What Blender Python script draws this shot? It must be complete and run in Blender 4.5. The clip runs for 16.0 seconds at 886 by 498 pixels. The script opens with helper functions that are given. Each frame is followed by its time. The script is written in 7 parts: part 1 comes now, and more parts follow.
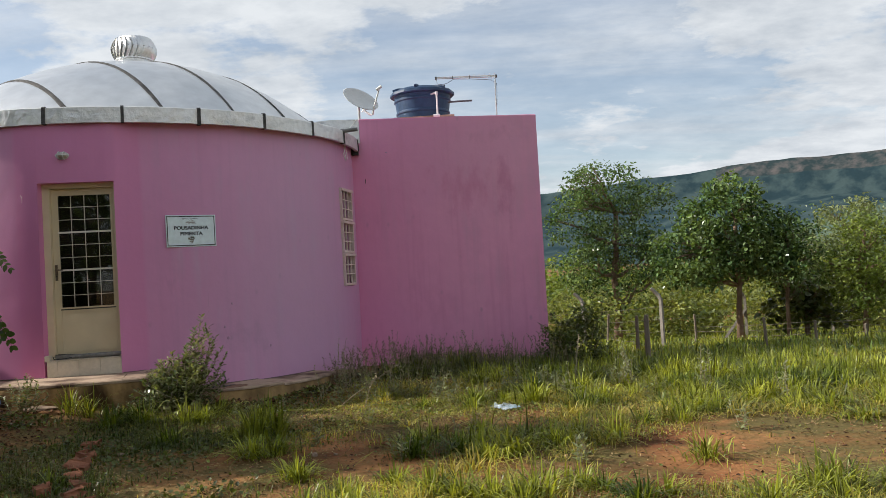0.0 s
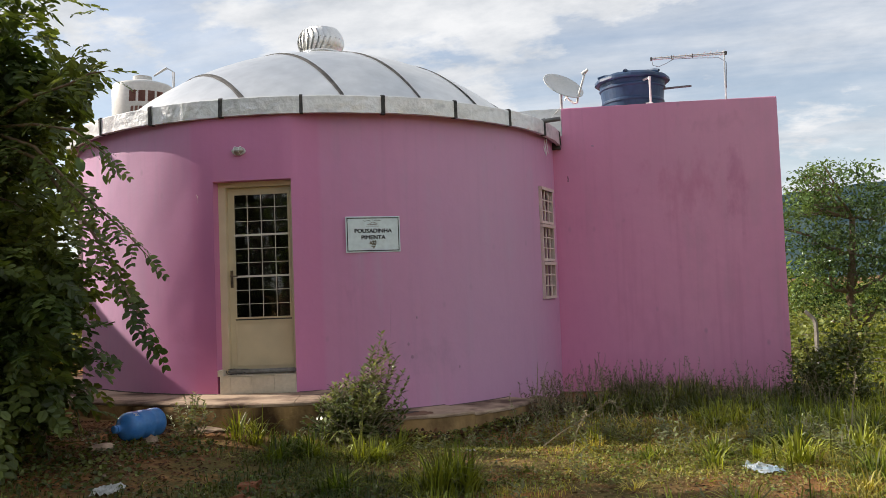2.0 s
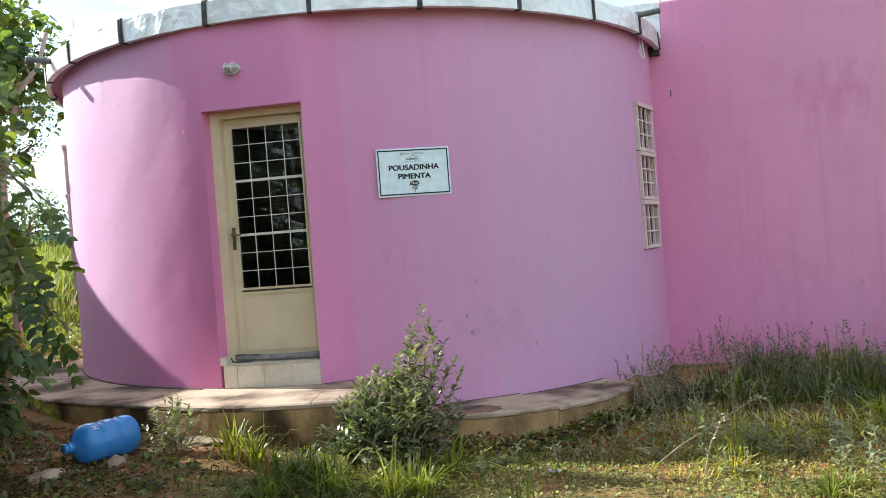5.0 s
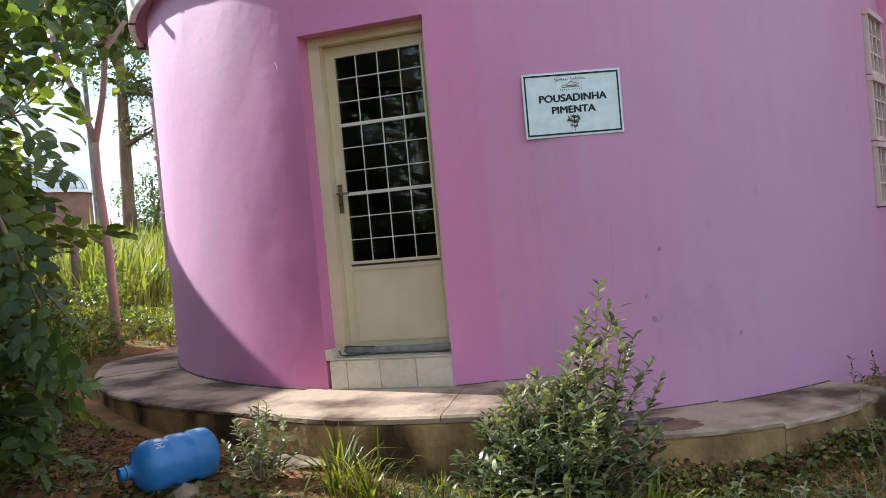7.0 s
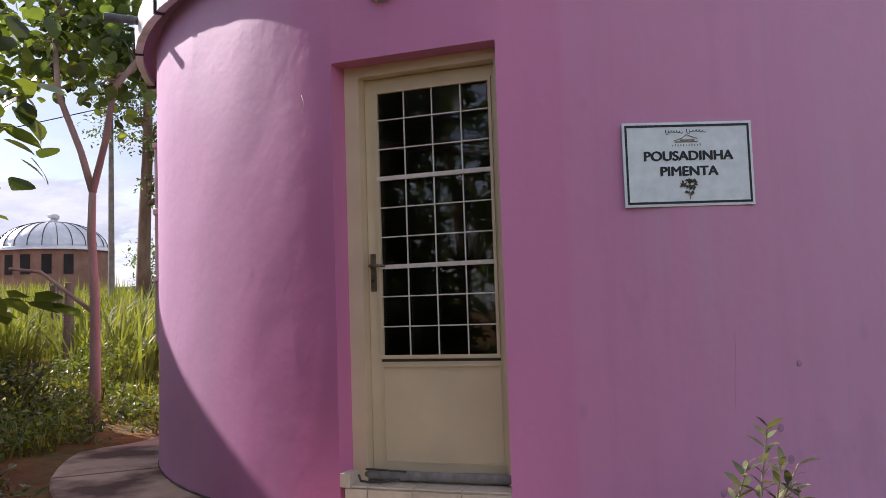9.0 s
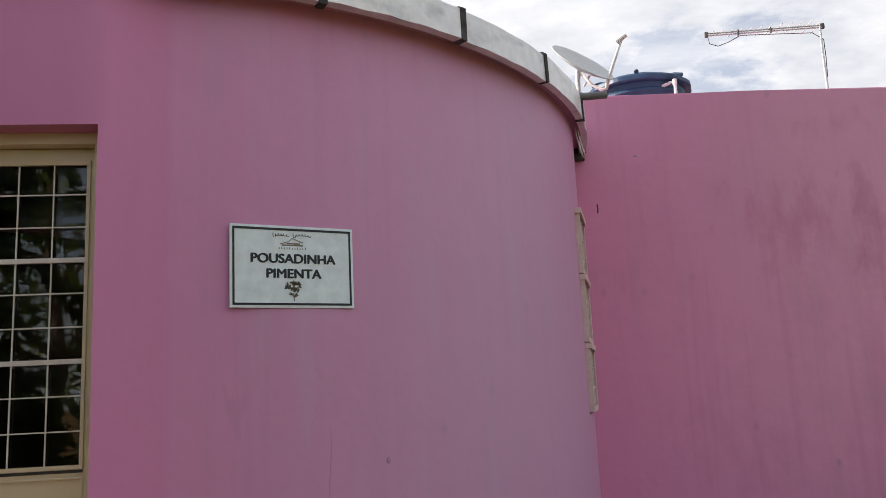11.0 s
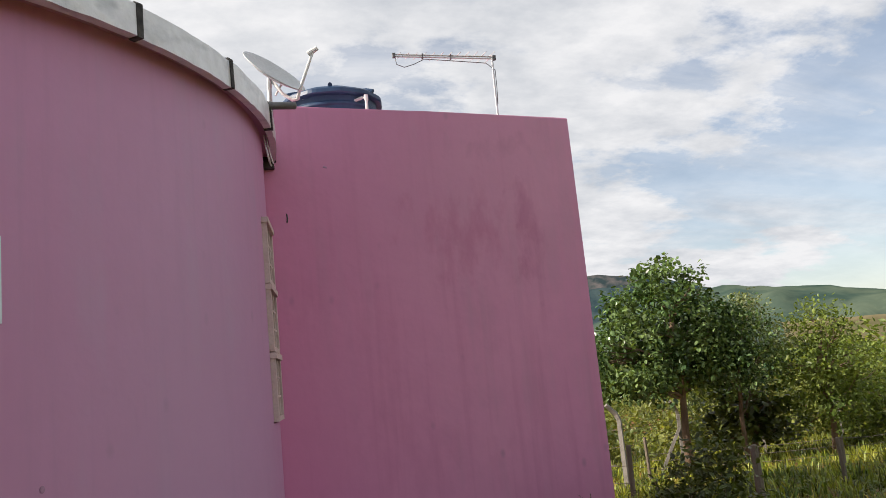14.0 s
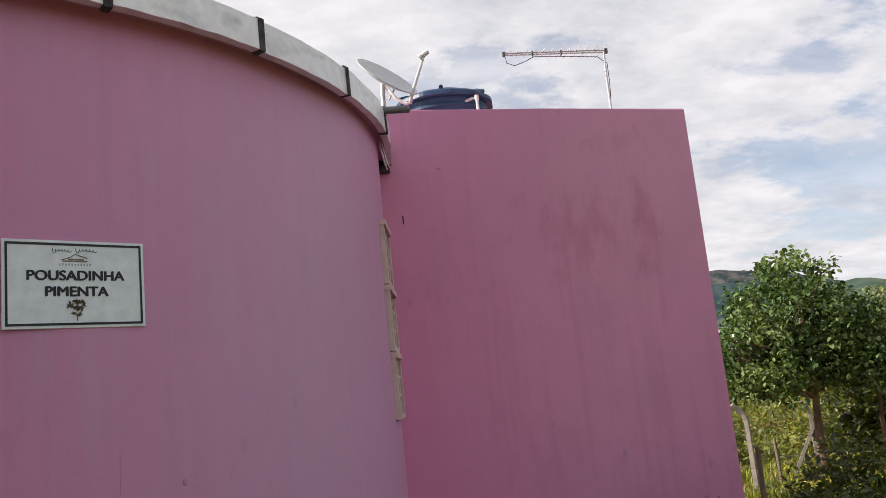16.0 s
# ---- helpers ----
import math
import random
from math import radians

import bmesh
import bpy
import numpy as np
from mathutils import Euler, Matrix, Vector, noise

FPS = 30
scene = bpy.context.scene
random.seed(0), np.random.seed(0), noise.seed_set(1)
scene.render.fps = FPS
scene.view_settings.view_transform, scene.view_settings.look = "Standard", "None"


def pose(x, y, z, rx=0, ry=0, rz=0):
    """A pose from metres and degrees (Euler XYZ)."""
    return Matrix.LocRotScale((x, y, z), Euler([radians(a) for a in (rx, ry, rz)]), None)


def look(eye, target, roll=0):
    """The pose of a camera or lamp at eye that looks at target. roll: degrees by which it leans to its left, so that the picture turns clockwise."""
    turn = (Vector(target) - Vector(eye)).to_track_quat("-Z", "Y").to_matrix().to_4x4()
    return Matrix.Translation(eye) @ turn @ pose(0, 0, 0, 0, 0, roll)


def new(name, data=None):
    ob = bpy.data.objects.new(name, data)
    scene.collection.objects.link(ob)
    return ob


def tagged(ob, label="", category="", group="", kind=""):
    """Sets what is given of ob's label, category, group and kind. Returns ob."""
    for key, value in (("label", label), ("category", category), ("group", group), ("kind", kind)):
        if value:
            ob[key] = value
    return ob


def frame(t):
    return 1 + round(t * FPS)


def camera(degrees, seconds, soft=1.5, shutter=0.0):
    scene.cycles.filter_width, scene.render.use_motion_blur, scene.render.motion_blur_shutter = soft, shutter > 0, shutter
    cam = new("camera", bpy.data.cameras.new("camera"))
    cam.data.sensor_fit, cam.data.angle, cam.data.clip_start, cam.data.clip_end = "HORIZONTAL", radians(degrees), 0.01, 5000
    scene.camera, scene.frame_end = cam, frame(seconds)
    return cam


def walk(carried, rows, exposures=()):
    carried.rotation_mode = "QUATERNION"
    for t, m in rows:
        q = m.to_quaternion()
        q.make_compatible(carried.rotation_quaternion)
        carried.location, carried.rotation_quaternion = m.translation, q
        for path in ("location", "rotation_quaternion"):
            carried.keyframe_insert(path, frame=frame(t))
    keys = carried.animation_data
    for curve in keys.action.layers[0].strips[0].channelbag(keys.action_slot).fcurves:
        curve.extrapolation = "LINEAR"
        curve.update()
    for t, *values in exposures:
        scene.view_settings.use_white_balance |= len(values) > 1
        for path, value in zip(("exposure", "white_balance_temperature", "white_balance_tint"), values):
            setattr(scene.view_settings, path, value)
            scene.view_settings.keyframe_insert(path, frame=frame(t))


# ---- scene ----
cam = camera(57.3, 16.0, 0.65)
PATH = [
    (0, (0.102, -0.075, 1.473), (0.057, 1.924, 1.528), -3.3),
    (0.5, (0.07, 0.333, 1.494), (-0.072, 2.327, 1.555), -3.8),
    (1, (-0.057, 0.67, 1.492), (-0.426, 2.635, 1.55), -0.9),
    (1.5, (-0.125, 1.15, 1.487), (-0.573, 3.098, 1.548), -1.9),
    (2, (-0.283, 1.561, 1.539), (-0.784, 3.495, 1.635), -2.2),
    (2.5, (-0.293, 1.889, 1.511), (-0.847, 3.809, 1.59), -1.9),
    (3, (-0.444, 2.319, 1.486), (-1.052, 4.223, 1.553), -2.6),
    (3.2, (-0.464, 2.412, 1.493), (-1.077, 4.315, 1.551), -2.6),
    (5.3, (-0.851, 4.143, 1.556), (-1.6, 5.997, 1.518), -5.3),
    (5.5, (-0.922, 4.295, 1.545), (-1.755, 6.112, 1.494), -6.6),
    (6, (-1.156, 4.621, 1.505), (-2.023, 6.423, 1.501), -5.2),
    (6.5, (-1.366, 5.043, 1.486), (-2.295, 6.814, 1.456), -5.0),
    (7, (-1.649, 5.355, 1.442), (-2.62, 7.104, 1.4), -5.1),
    (7.5, (-1.923, 5.68, 1.436), (-2.891, 7.429, 1.383), -5.2),
    (8, (-2.132, 5.974, 1.456), (-3.11, 7.717, 1.38), -5.5),
    (8.5, (-2.372, 6.235, 1.492), (-3.378, 7.961, 1.412), -4.9),
    (8.7, (-2.448, 6.308, 1.509), (-3.458, 8.033, 1.57), -3.0),
    (9, (-2.472, 6.38, 1.516), (-3.47, 8.106, 1.668), -1.9),
    (9.5, (-2.501, 6.395, 1.551), (-3.346, 8.187, 1.822), -2.5),
    (10, (-2.495, 6.405, 1.575), (-3.132, 8.276, 1.886), -1.8),
    (10.2, (-2.487, 6.408, 1.56), (-3.061, 8.296, 1.887), -1.8),
    (12.3, (-2.229, 6.4, 1.523), (-1.628, 8.279, 1.855), -4.6),
    (12.5, (-2.238, 6.396, 1.522), (-1.616, 8.276, 1.804), -4.5),
    (13, (-2.251, 6.386, 1.544), (-1.61, 8.261, 1.814), -4.8),
    (13.5, (-2.261, 6.377, 1.551), (-1.627, 8.25, 1.851), -5.4),
    (14, (-2.266, 6.366, 1.537), (-1.672, 8.25, 1.849), -5.7),
    (14.5, (-2.265, 6.384, 1.524), (-1.686, 8.272, 1.841), -5.9),
    (15, (-2.283, 6.382, 1.517), (-1.759, 8.285, 1.839), -5.8),
    (15.5, (-2.304, 6.377, 1.522), (-1.915, 8.31, 1.858), -5.9),
    (16, (-2.294, 6.361, 1.533), (-1.968, 8.305, 1.871), -5.8),
]
EXPOSURES = [(0.0, 0.23, 6400, 10), (0.5, 0.55, 6400, 9), (1.0, 0.53, 6400, 9), (1.5, 0.49, 6550, 11), (2.0, 0.39, 6650, 12), (2.5, 0.61, 6500, 11), (3.0, 0.77, 6250, 10), (5.5, 1.31, 5800, 3), (5.8, 1.05, 5850, 6), (6.0, 0.93, 5950, 10), (6.2, 1.04, 5900, 8), (6.5, 1.15, 5800, 5), (7.0, 0.99, 5750, 7), (7.5, 1, 5700, 10), (8.0, 0.97, 5650, 11), (8.5, 0.78, 5650, 14), (9.0, 0.44, 6100, 25), (9.6, 0.45, 6450, 27), (10.0, 0.55, 6600, 17), (10.2, 0.55, 6650, 16), (12.5, 0.31, 6650, 11), (13.0, 0.19, 6650, 11), (13.5, 0.21, 6700, 11), (14.0, 0.33, 6700, 13), (16.0, 0.36, 6750, 17)]
walk(cam, [(t, look(eye, target, roll)) for t, eye, target, roll in PATH], EXPOSURES)

# ---- world, sun ----
SUN_AZ, SUN_EL = radians(176.9), radians(31.8)
to_sun = Vector((math.cos(SUN_EL) * math.cos(SUN_AZ), math.cos(SUN_EL) * math.sin(SUN_AZ), math.sin(SUN_EL)))


def link(tree, a, b):
    tree.links.new(a, b)


def make_world():
    w = bpy.data.worlds.new("cloudy_sky")
    scene.world = w
    w.use_nodes = True
    t = w.node_tree
    t.nodes.clear()
    out = t.nodes.new("ShaderNodeOutputWorld")
    sky = t.nodes.new("ShaderNodeTexSky")
    sky.sky_type, sky.sun_disc = "NISHITA", False
    sky.sun_elevation, sky.sun_rotation = SUN_EL, math.pi / 2 - SUN_AZ
    sky.air_density, sky.dust_density = 1.0, 0.7
    blue = t.nodes.new("ShaderNodeBackground")
    blue.inputs[1].default_value = 0.11
    link(t, sky.outputs[0], blue.inputs[0])
    co = t.nodes.new("ShaderNodeTexCoord")
    sep = t.nodes.new("ShaderNodeSeparateXYZ")
    link(t, co.outputs["Generated"], sep.inputs[0])
    up = t.nodes.new("ShaderNodeMath")
    up.operation, up.inputs[1].default_value = "MAXIMUM", 0.0
    link(t, sep.outputs["Z"], up.inputs[0])
    lift = t.nodes.new("ShaderNodeMath")
    lift.operation, lift.inputs[1].default_value = "ADD", 0.22
    link(t, up.outputs[0], lift.inputs[0])
    flat = t.nodes.new("ShaderNodeVectorMath")
    flat.operation = "DIVIDE"
    comb = t.nodes.new("ShaderNodeCombineXYZ")
    for k in range(3):
        link(t, lift.outputs[0], comb.inputs[k])
    link(t, co.outputs["Generated"], flat.inputs[0])
    link(t, comb.outputs[0], flat.inputs[1])
    def field(scale, detail, rough=0.55, stretch=(1, 1, 1), at=(0, 0, 0), distort=0.0):
        mp = t.nodes.new("ShaderNodeMapping")
        mp.inputs["Scale"].default_value, mp.inputs["Location"].default_value = stretch, at
        link(t, flat.outputs[0], mp.inputs[0])
        n = t.nodes.new("ShaderNodeTexNoise")
        n.inputs["Scale"].default_value, n.inputs["Detail"].default_value = scale, detail
        n.inputs["Roughness"].default_value, n.inputs["Distortion"].default_value = rough, distort
        link(t, mp.outputs[0], n.inputs["Vector"])
        return n.outputs[0]

    def span(value, a, b, lo=0.0, hi=1.0):
        r = t.nodes.new("ShaderNodeMapRange")
        r.interpolation_type = "SMOOTHSTEP"
        for k, v in enumerate((a, b, lo, hi)):
            r.inputs[k + 1].default_value = v
        link(t, value, r.inputs[0])
        return r.outputs[0]

    def sums(op, a, b):
        m = t.nodes.new("ShaderNodeMath")
        m.operation, m.use_clamp = op, True
        for k, v in enumerate((a, b)):
            if isinstance(v, float):
                m.inputs[k].default_value = v
            else:
                link(t, v, m.inputs[k])
        return m.outputs[0]

    # broken banks with lumpy edges, thin veils between them, and a pale haze low down
    bank = span(sums("ADD", sums("MULTIPLY", field(1.05, 4, 0.5, at=CLOUD_AT), 0.72), sums("MULTIPLY", field(4.6, 9, 0.62, (1, 1.25, 1), (2, 5, 0)), 0.28)), 0.46, 0.55)
    veil = span(field(2.2, 8, 0.6, (0.45, 1.5, 1), (7, 1, 0), 0.3), 0.38, 0.72, 0.34, 0.85)
    low = span(up.outputs[0], 0.0, 0.13, 0.45, 0.0)
    cover = sums("MAXIMUM", sums("MAXIMUM", bank, veil), low)
    tone = sums("ADD", sums("MULTIPLY", field(2.0, 5, 0.55, (1, 1.4, 1), (3, 2, 0)), 0.55), sums("MULTIPLY", field(6.5, 10, 0.62, (1, 1.3, 1), (1, 9, 0)), 0.45))
    shade = t.nodes.new("ShaderNodeValToRGB")
    shade.color_ramp.elements[0].position, shade.color_ramp.elements[1].position = 0.38, 0.60
    shade.color_ramp.elements[0].color = (0.46, 0.50, 0.545, 1)
    shade.color_ramp.elements[1].color = (0.69, 0.715, 0.735, 1)
    link(t, tone, shade.inputs[0])
    cloud = t.nodes.new("ShaderNodeBackground")
    cloud.inputs[1].default_value = 1.0
    link(t, shade.outputs[0], cloud.inputs[0])
    mix = t.nodes.new("ShaderNodeMixShader")
    link(t, cover, mix.inputs[0])
    link(t, blue.outputs[0], mix.inputs[1])
    link(t, cloud.outputs[0], mix.inputs[2])
    link(t, mix.outputs[0], out.inputs[0])


CLOUD_AT = (-0.05, 0.1, 0.0)
make_world()
sun = new("sun", bpy.data.lights.new("sun", "SUN"))
sun.data.energy, sun.data.angle, sun.data.color = 4.8, radians(0.6), (1.0, 0.93, 0.82)
sun.matrix_world = look(to_sun * 60, (0, 0, 0))


# ---- materials ----
def surface(name, c1, c2, scale=3.0, rough=0.7, metal=0.0, bump=0.0, bump_scale=30.0, fine=None, stretch=(1, 1, 1), island=0.0, spec=0.4, lo=0.35, hi=0.65, random=0.0):
    """A surface whose colour wanders between c1 and c2 at two scales, with fine relief."""
    m = bpy.data.materials.new(name)
    m.use_nodes = True
    t = m.node_tree
    b = t.nodes["Principled BSDF"]
    co = t.nodes.new("ShaderNodeTexCoord")
    mp = t.nodes.new("ShaderNodeMapping")
    mp.inputs["Scale"].default_value = stretch
    link(t, co.outputs["Object"], mp.inputs[0])
    n1 = t.nodes.new("ShaderNodeTexNoise")
    n1.inputs["Scale"].default_value, n1.inputs["Detail"].default_value = scale, 6
    link(t, mp.outputs[0], n1.inputs["Vector"])
    ramp = t.nodes.new("ShaderNodeValToRGB")
    ramp.color_ramp.elements[0].position, ramp.color_ramp.elements[1].position = lo, hi
    ramp.color_ramp.elements[0].color, ramp.color_ramp.elements[1].color = (*c1, 1), (*c2, 1)
    link(t, n1.outputs[0], ramp.inputs[0])
    colour = ramp.outputs[0]
    n2 = t.nodes.new("ShaderNodeTexNoise")
    n2.inputs["Scale"].default_value, n2.inputs["Detail"].default_value = fine or scale * 9, 4
    link(t, co.outputs["Object"], n2.inputs["Vector"])
    r2 = t.nodes.new("ShaderNodeMapRange")
    r2.inputs[3].default_value, r2.inputs[4].default_value = 0.82, 1.18
    link(t, n2.outputs[0], r2.inputs[0])
    hsv = t.nodes.new("ShaderNodeHueSaturation")
    link(t, r2.outputs[0], hsv.inputs["Value"])
    link(t, colour, hsv.inputs["Color"])
    colour = hsv.outputs[0]
    if island or random:
        hv = t.nodes.new("ShaderNodeHueSaturation")
        mr = t.nodes.new("ShaderNodeMapRange")
        k = island or random
        mr.inputs[3].default_value, mr.inputs[4].default_value = 1 - k, 1 + k
        if island:
            gi = t.nodes.new("ShaderNodeNewGeometry")
            link(t, gi.outputs["Random Per Island"], mr.inputs[0])
        else:
            gi = t.nodes.new("ShaderNodeObjectInfo")
            link(t, gi.outputs["Random"], mr.inputs[0])
        link(t, mr.outputs[0], hv.inputs["Value"])
        link(t, colour, hv.inputs["Color"])
        colour = hv.outputs[0]
    link(t, colour, b.inputs["Base Color"])
    b.inputs["Roughness"].default_value, b.inputs["Metallic"].default_value = rough, metal
    b.inputs["Specular IOR Level"].default_value = spec
    if bump:
        n3 = t.nodes.new("ShaderNodeTexNoise")
        n3.inputs["Scale"].default_value, n3.inputs["Detail"].default_value = bump_scale, 5
        link(t, co.outputs["Object"], n3.inputs["Vector"])
        bp = t.nodes.new("ShaderNodeBump")
        bp.inputs["Strength"].default_value, bp.inputs["Distance"].default_value = bump, 0.02
        link(t, n3.outputs[0], bp.inputs["Height"])
        link(t, bp.outputs[0], b.inputs["Normal"])
    return m


def leaf_material(name, c1, c2, glow=0.35, gloss=0.45, spread=0.35):
    """Leaves: each its own tone, letting some light through."""
    m = surface(name, c1, c2, 1.3, gloss, spec=0.35, island=spread, fine=20)
    t = m.node_tree
    b = t.nodes["Principled BSDF"]
    out = t.nodes["Material Output"]
    tr = t.nodes.new("ShaderNodeBsdfTranslucent")
    src = b.inputs["Base Color"].links[0].from_socket
    warm = t.nodes.new("ShaderNodeMix")
    warm.data_type, warm.blend_type = "RGBA", "MULTIPLY"
    warm.inputs[0].default_value = 1.0
    warm.inputs[7].default_value = (1.9, 1.8, 0.6, 1)
    link(t, src, warm.inputs[6])
    link(t, warm.outputs[2], tr.inputs[0])
    mx = t.nodes.new("ShaderNodeMixShader")
    mx.inputs[0].default_value = glow
    link(t, b.outputs[0], mx.inputs[1])
    link(t, tr.outputs[0], mx.inputs[2])
    link(t, mx.outputs[0], out.inputs[0])
    return m


def plaster(name, c1, c2, c3, spots=(11, 11, 3.0), spot_lo=0.385, spot_hi=0.47, spot=0.16, stain=(0.30, 0.15, 0.24), tint_zones=(), damp=(), drip=(0.45, 0.24, 0.38)):
    """Painted lime plaster: broad blotches, rain streaks, trowel undulation."""
    m = surface(name, c1, c2, 0.55, 0.5, bump=0.05, bump_scale=24, fine=7, spec=0.4)
    t = m.node_tree
    b = t.nodes["Principled BSDF"]
    src = b.inputs["Base Color"].links[0].from_socket
    co = [n for n in t.nodes if n.type == "TEX_COORD"][0]
    mp = t.nodes.new("ShaderNodeMapping")
    mp.inputs["Scale"].default_value = (5.5, 5.5, 0.35)
    link(t, co.outputs["Object"], mp.inputs[0])
    n = t.nodes.new("ShaderNodeTexNoise")
    n.inputs["Scale"].default_value, n.inputs["Detail"].default_value = 1.0, 7
    link(t, mp.outputs[0], n.inputs["Vector"])
    n4 = t.nodes.new("ShaderNodeTexNoise")
    n4.inputs["Scale"].default_value, n4.inputs["Detail"].default_value = 1.1, 5
    link(t, co.outputs["Object"], n4.inputs["Vector"])
    mul = t.nodes.new("ShaderNodeMath")
    mul.operation = "MULTIPLY"
    link(t, n.outputs[0], mul.inputs[0])
    link(t, n4.outputs[0], mul.inputs[1])
    rp = t.nodes.new("ShaderNodeMapRange")
    rp.inputs[1].default_value, rp.inputs[2].default_value = 0.26, 0.42
    rp.inputs[4].default_value = 0.75
    link(t, mul.outputs[0], rp.inputs[0])
    mx = t.nodes.new("ShaderNodeMix")
    mx.data_type = "RGBA"
    link(t, rp.outputs[0], mx.inputs[0])
    link(t, src, mx.inputs[6])
    mx.inputs[7].default_value = (*c3, 1)
    # thin mould drips and spots, in scattered groups
    mp2 = t.nodes.new("ShaderNodeMapping")
    mp2.inputs["Scale"].default_value = spots
    link(t, co.outputs["Object"], mp2.inputs[0])
    dr = t.nodes.new("ShaderNodeTexNoise")
    dr.inputs["Scale"].default_value, dr.inputs["Detail"].default_value = 1.0, 3
    link(t, mp2.outputs[0], dr.inputs["Vector"])
    gp = t.nodes.new("ShaderNodeTexNoise")
    gp.inputs["Scale"].default_value, gp.inputs["Detail"].default_value = 0.75, 2
    link(t, co.outputs["Object"], gp.inputs["Vector"])
    m2 = t.nodes.new("ShaderNodeMath")
    m2.operation = "MULTIPLY"
    link(t, dr.outputs[0], m2.inputs[0])
    link(t, gp.outputs[0], m2.inputs[1])
    r3 = t.nodes.new("ShaderNodeMapRange")
    r3.inputs[1].default_value, r3.inputs[2].default_value, r3.inputs[4].default_value = spot_lo, spot_hi, spot
    link(t, m2.outputs[0], r3.inputs[0])
    mx2 = t.nodes.new("ShaderNodeMix")
    mx2.data_type = "RGBA"
    link(t, r3.outputs[0], mx2.inputs[0])
    link(t, mx.outputs[2], mx2.inputs[6])
    mx2.inputs[7].default_value = (*stain, 1)
    [k for k in t.nodes if k.type == "MAP_RANGE"][0].inputs[3].default_value = 0.955
    [k for k in t.nodes if k.type == "MAP_RANGE"][0].inputs[4].default_value = 1.045
    last = mx2.outputs[2]
    # small separate mould marks
    vo = t.nodes.new("ShaderNodeTexVoronoi")
    mp3 = t.nodes.new("ShaderNodeMapping")
    mp3.inputs["Scale"].default_value = (3.6, 3.6, 2.2)
    link(t, co.outputs["Object"], mp3.inputs[0])
    link(t, mp3.outputs[0], vo.inputs["Vector"])
    vo.inputs["Scale"].default_value = 1.0
    near = t.nodes.new("ShaderNodeMapRange")
    near.inputs[1].default_value, near.inputs[2].default_value, near.inputs[3].default_value, near.inputs[4].default_value = 0.03, 0.12, 0.36, 0.0
    link(t, vo.outputs["Distance"], near.inputs[0])
    few = t.nodes.new("ShaderNodeMapRange")
    few.inputs[1].default_value, few.inputs[2].default_value = 0.44, 0.53
    link(t, gp.outputs[0], few.inputs[0])
    m3 = t.nodes.new("ShaderNodeMath")
    m3.operation = "MULTIPLY"
    link(t, near.outputs[0], m3.inputs[0])
    link(t, few.outputs[0], m3.inputs[1])
    mx3 = t.nodes.new("ShaderNodeMix")
    mx3.data_type = "RGBA"
    link(t, m3.outputs[0], mx3.inputs[0])
    link(t, last, mx3.inputs[6])
    mx3.inputs[7].default_value = (0.27, 0.17, 0.22, 1)
    last = mx3.outputs[2]
    # narrow rain runs of uneven strength
    mp4 = t.nodes.new("ShaderNodeMapping")
    mp4.inputs["Scale"].default_value = (9, 9, 0.40)
    link(t, co.outputs["Object"], mp4.inputs[0])
    run = t.nodes.new("ShaderNodeTexNoise")
    run.inputs["Scale"].default_value, run.inputs["Detail"].default_value, run.inputs["Roughness"].default_value = 1.0, 6, 0.6
    link(t, mp4.outputs[0], run.inputs["Vector"])
    for lo_, hi_, amount, tint in ((0.52, 0.74, 0.30, drip), (0.47, 0.28, 0.16, c3)):
        rr = t.nodes.new("ShaderNodeMapRange")
        rr.inputs[1].default_value, rr.inputs[2].default_value, rr.inputs[4].default_value = lo_, hi_, amount
        link(t, run.outputs[0], rr.inputs[0])
        mr = t.nodes.new("ShaderNodeMix")
        mr.data_type = "RGBA"
        link(t, rr.outputs[0], mr.inputs[0])
        link(t, last, mr.inputs[6])
        mr.inputs[7].default_value = (*tint, 1)
        last = mr.outputs[2]
    # tints about a place; several put bounced, dimmer or softer light into the colour
    for at, scale_, inner, outer, amount, tint in tint_zones:
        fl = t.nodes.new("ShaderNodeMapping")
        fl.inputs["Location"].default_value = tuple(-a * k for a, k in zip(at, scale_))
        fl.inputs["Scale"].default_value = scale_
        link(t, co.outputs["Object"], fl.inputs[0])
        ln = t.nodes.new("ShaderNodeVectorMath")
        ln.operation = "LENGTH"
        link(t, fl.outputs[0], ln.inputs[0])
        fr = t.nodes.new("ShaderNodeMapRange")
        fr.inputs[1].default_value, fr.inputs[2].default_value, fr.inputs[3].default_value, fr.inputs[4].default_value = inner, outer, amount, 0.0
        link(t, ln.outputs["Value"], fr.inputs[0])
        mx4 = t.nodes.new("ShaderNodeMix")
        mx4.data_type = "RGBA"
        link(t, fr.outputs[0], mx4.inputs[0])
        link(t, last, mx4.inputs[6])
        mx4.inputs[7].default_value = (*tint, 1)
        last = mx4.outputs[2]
    # groups of damp blots with ragged edges
    for at, scale_, reach, amount, tint in damp:
        fl = t.nodes.new("ShaderNodeMapping")
        fl.inputs["Location"].default_value = tuple(-a * k for a, k in zip(at, scale_))
        fl.inputs["Scale"].default_value = scale_
        link(t, co.outputs["Object"], fl.inputs[0])
        ln = t.nodes.new("ShaderNodeVectorMath")
        ln.operation = "LENGTH"
        link(t, fl.outputs[0], ln.inputs[0])
        near_ = t.nodes.new("ShaderNodeMapRange")
        near_.inputs[1].default_value, near_.inputs[2].default_value, near_.inputs[3].default_value, near_.inputs[4].default_value = 0.0, reach, 0.30, -0.10
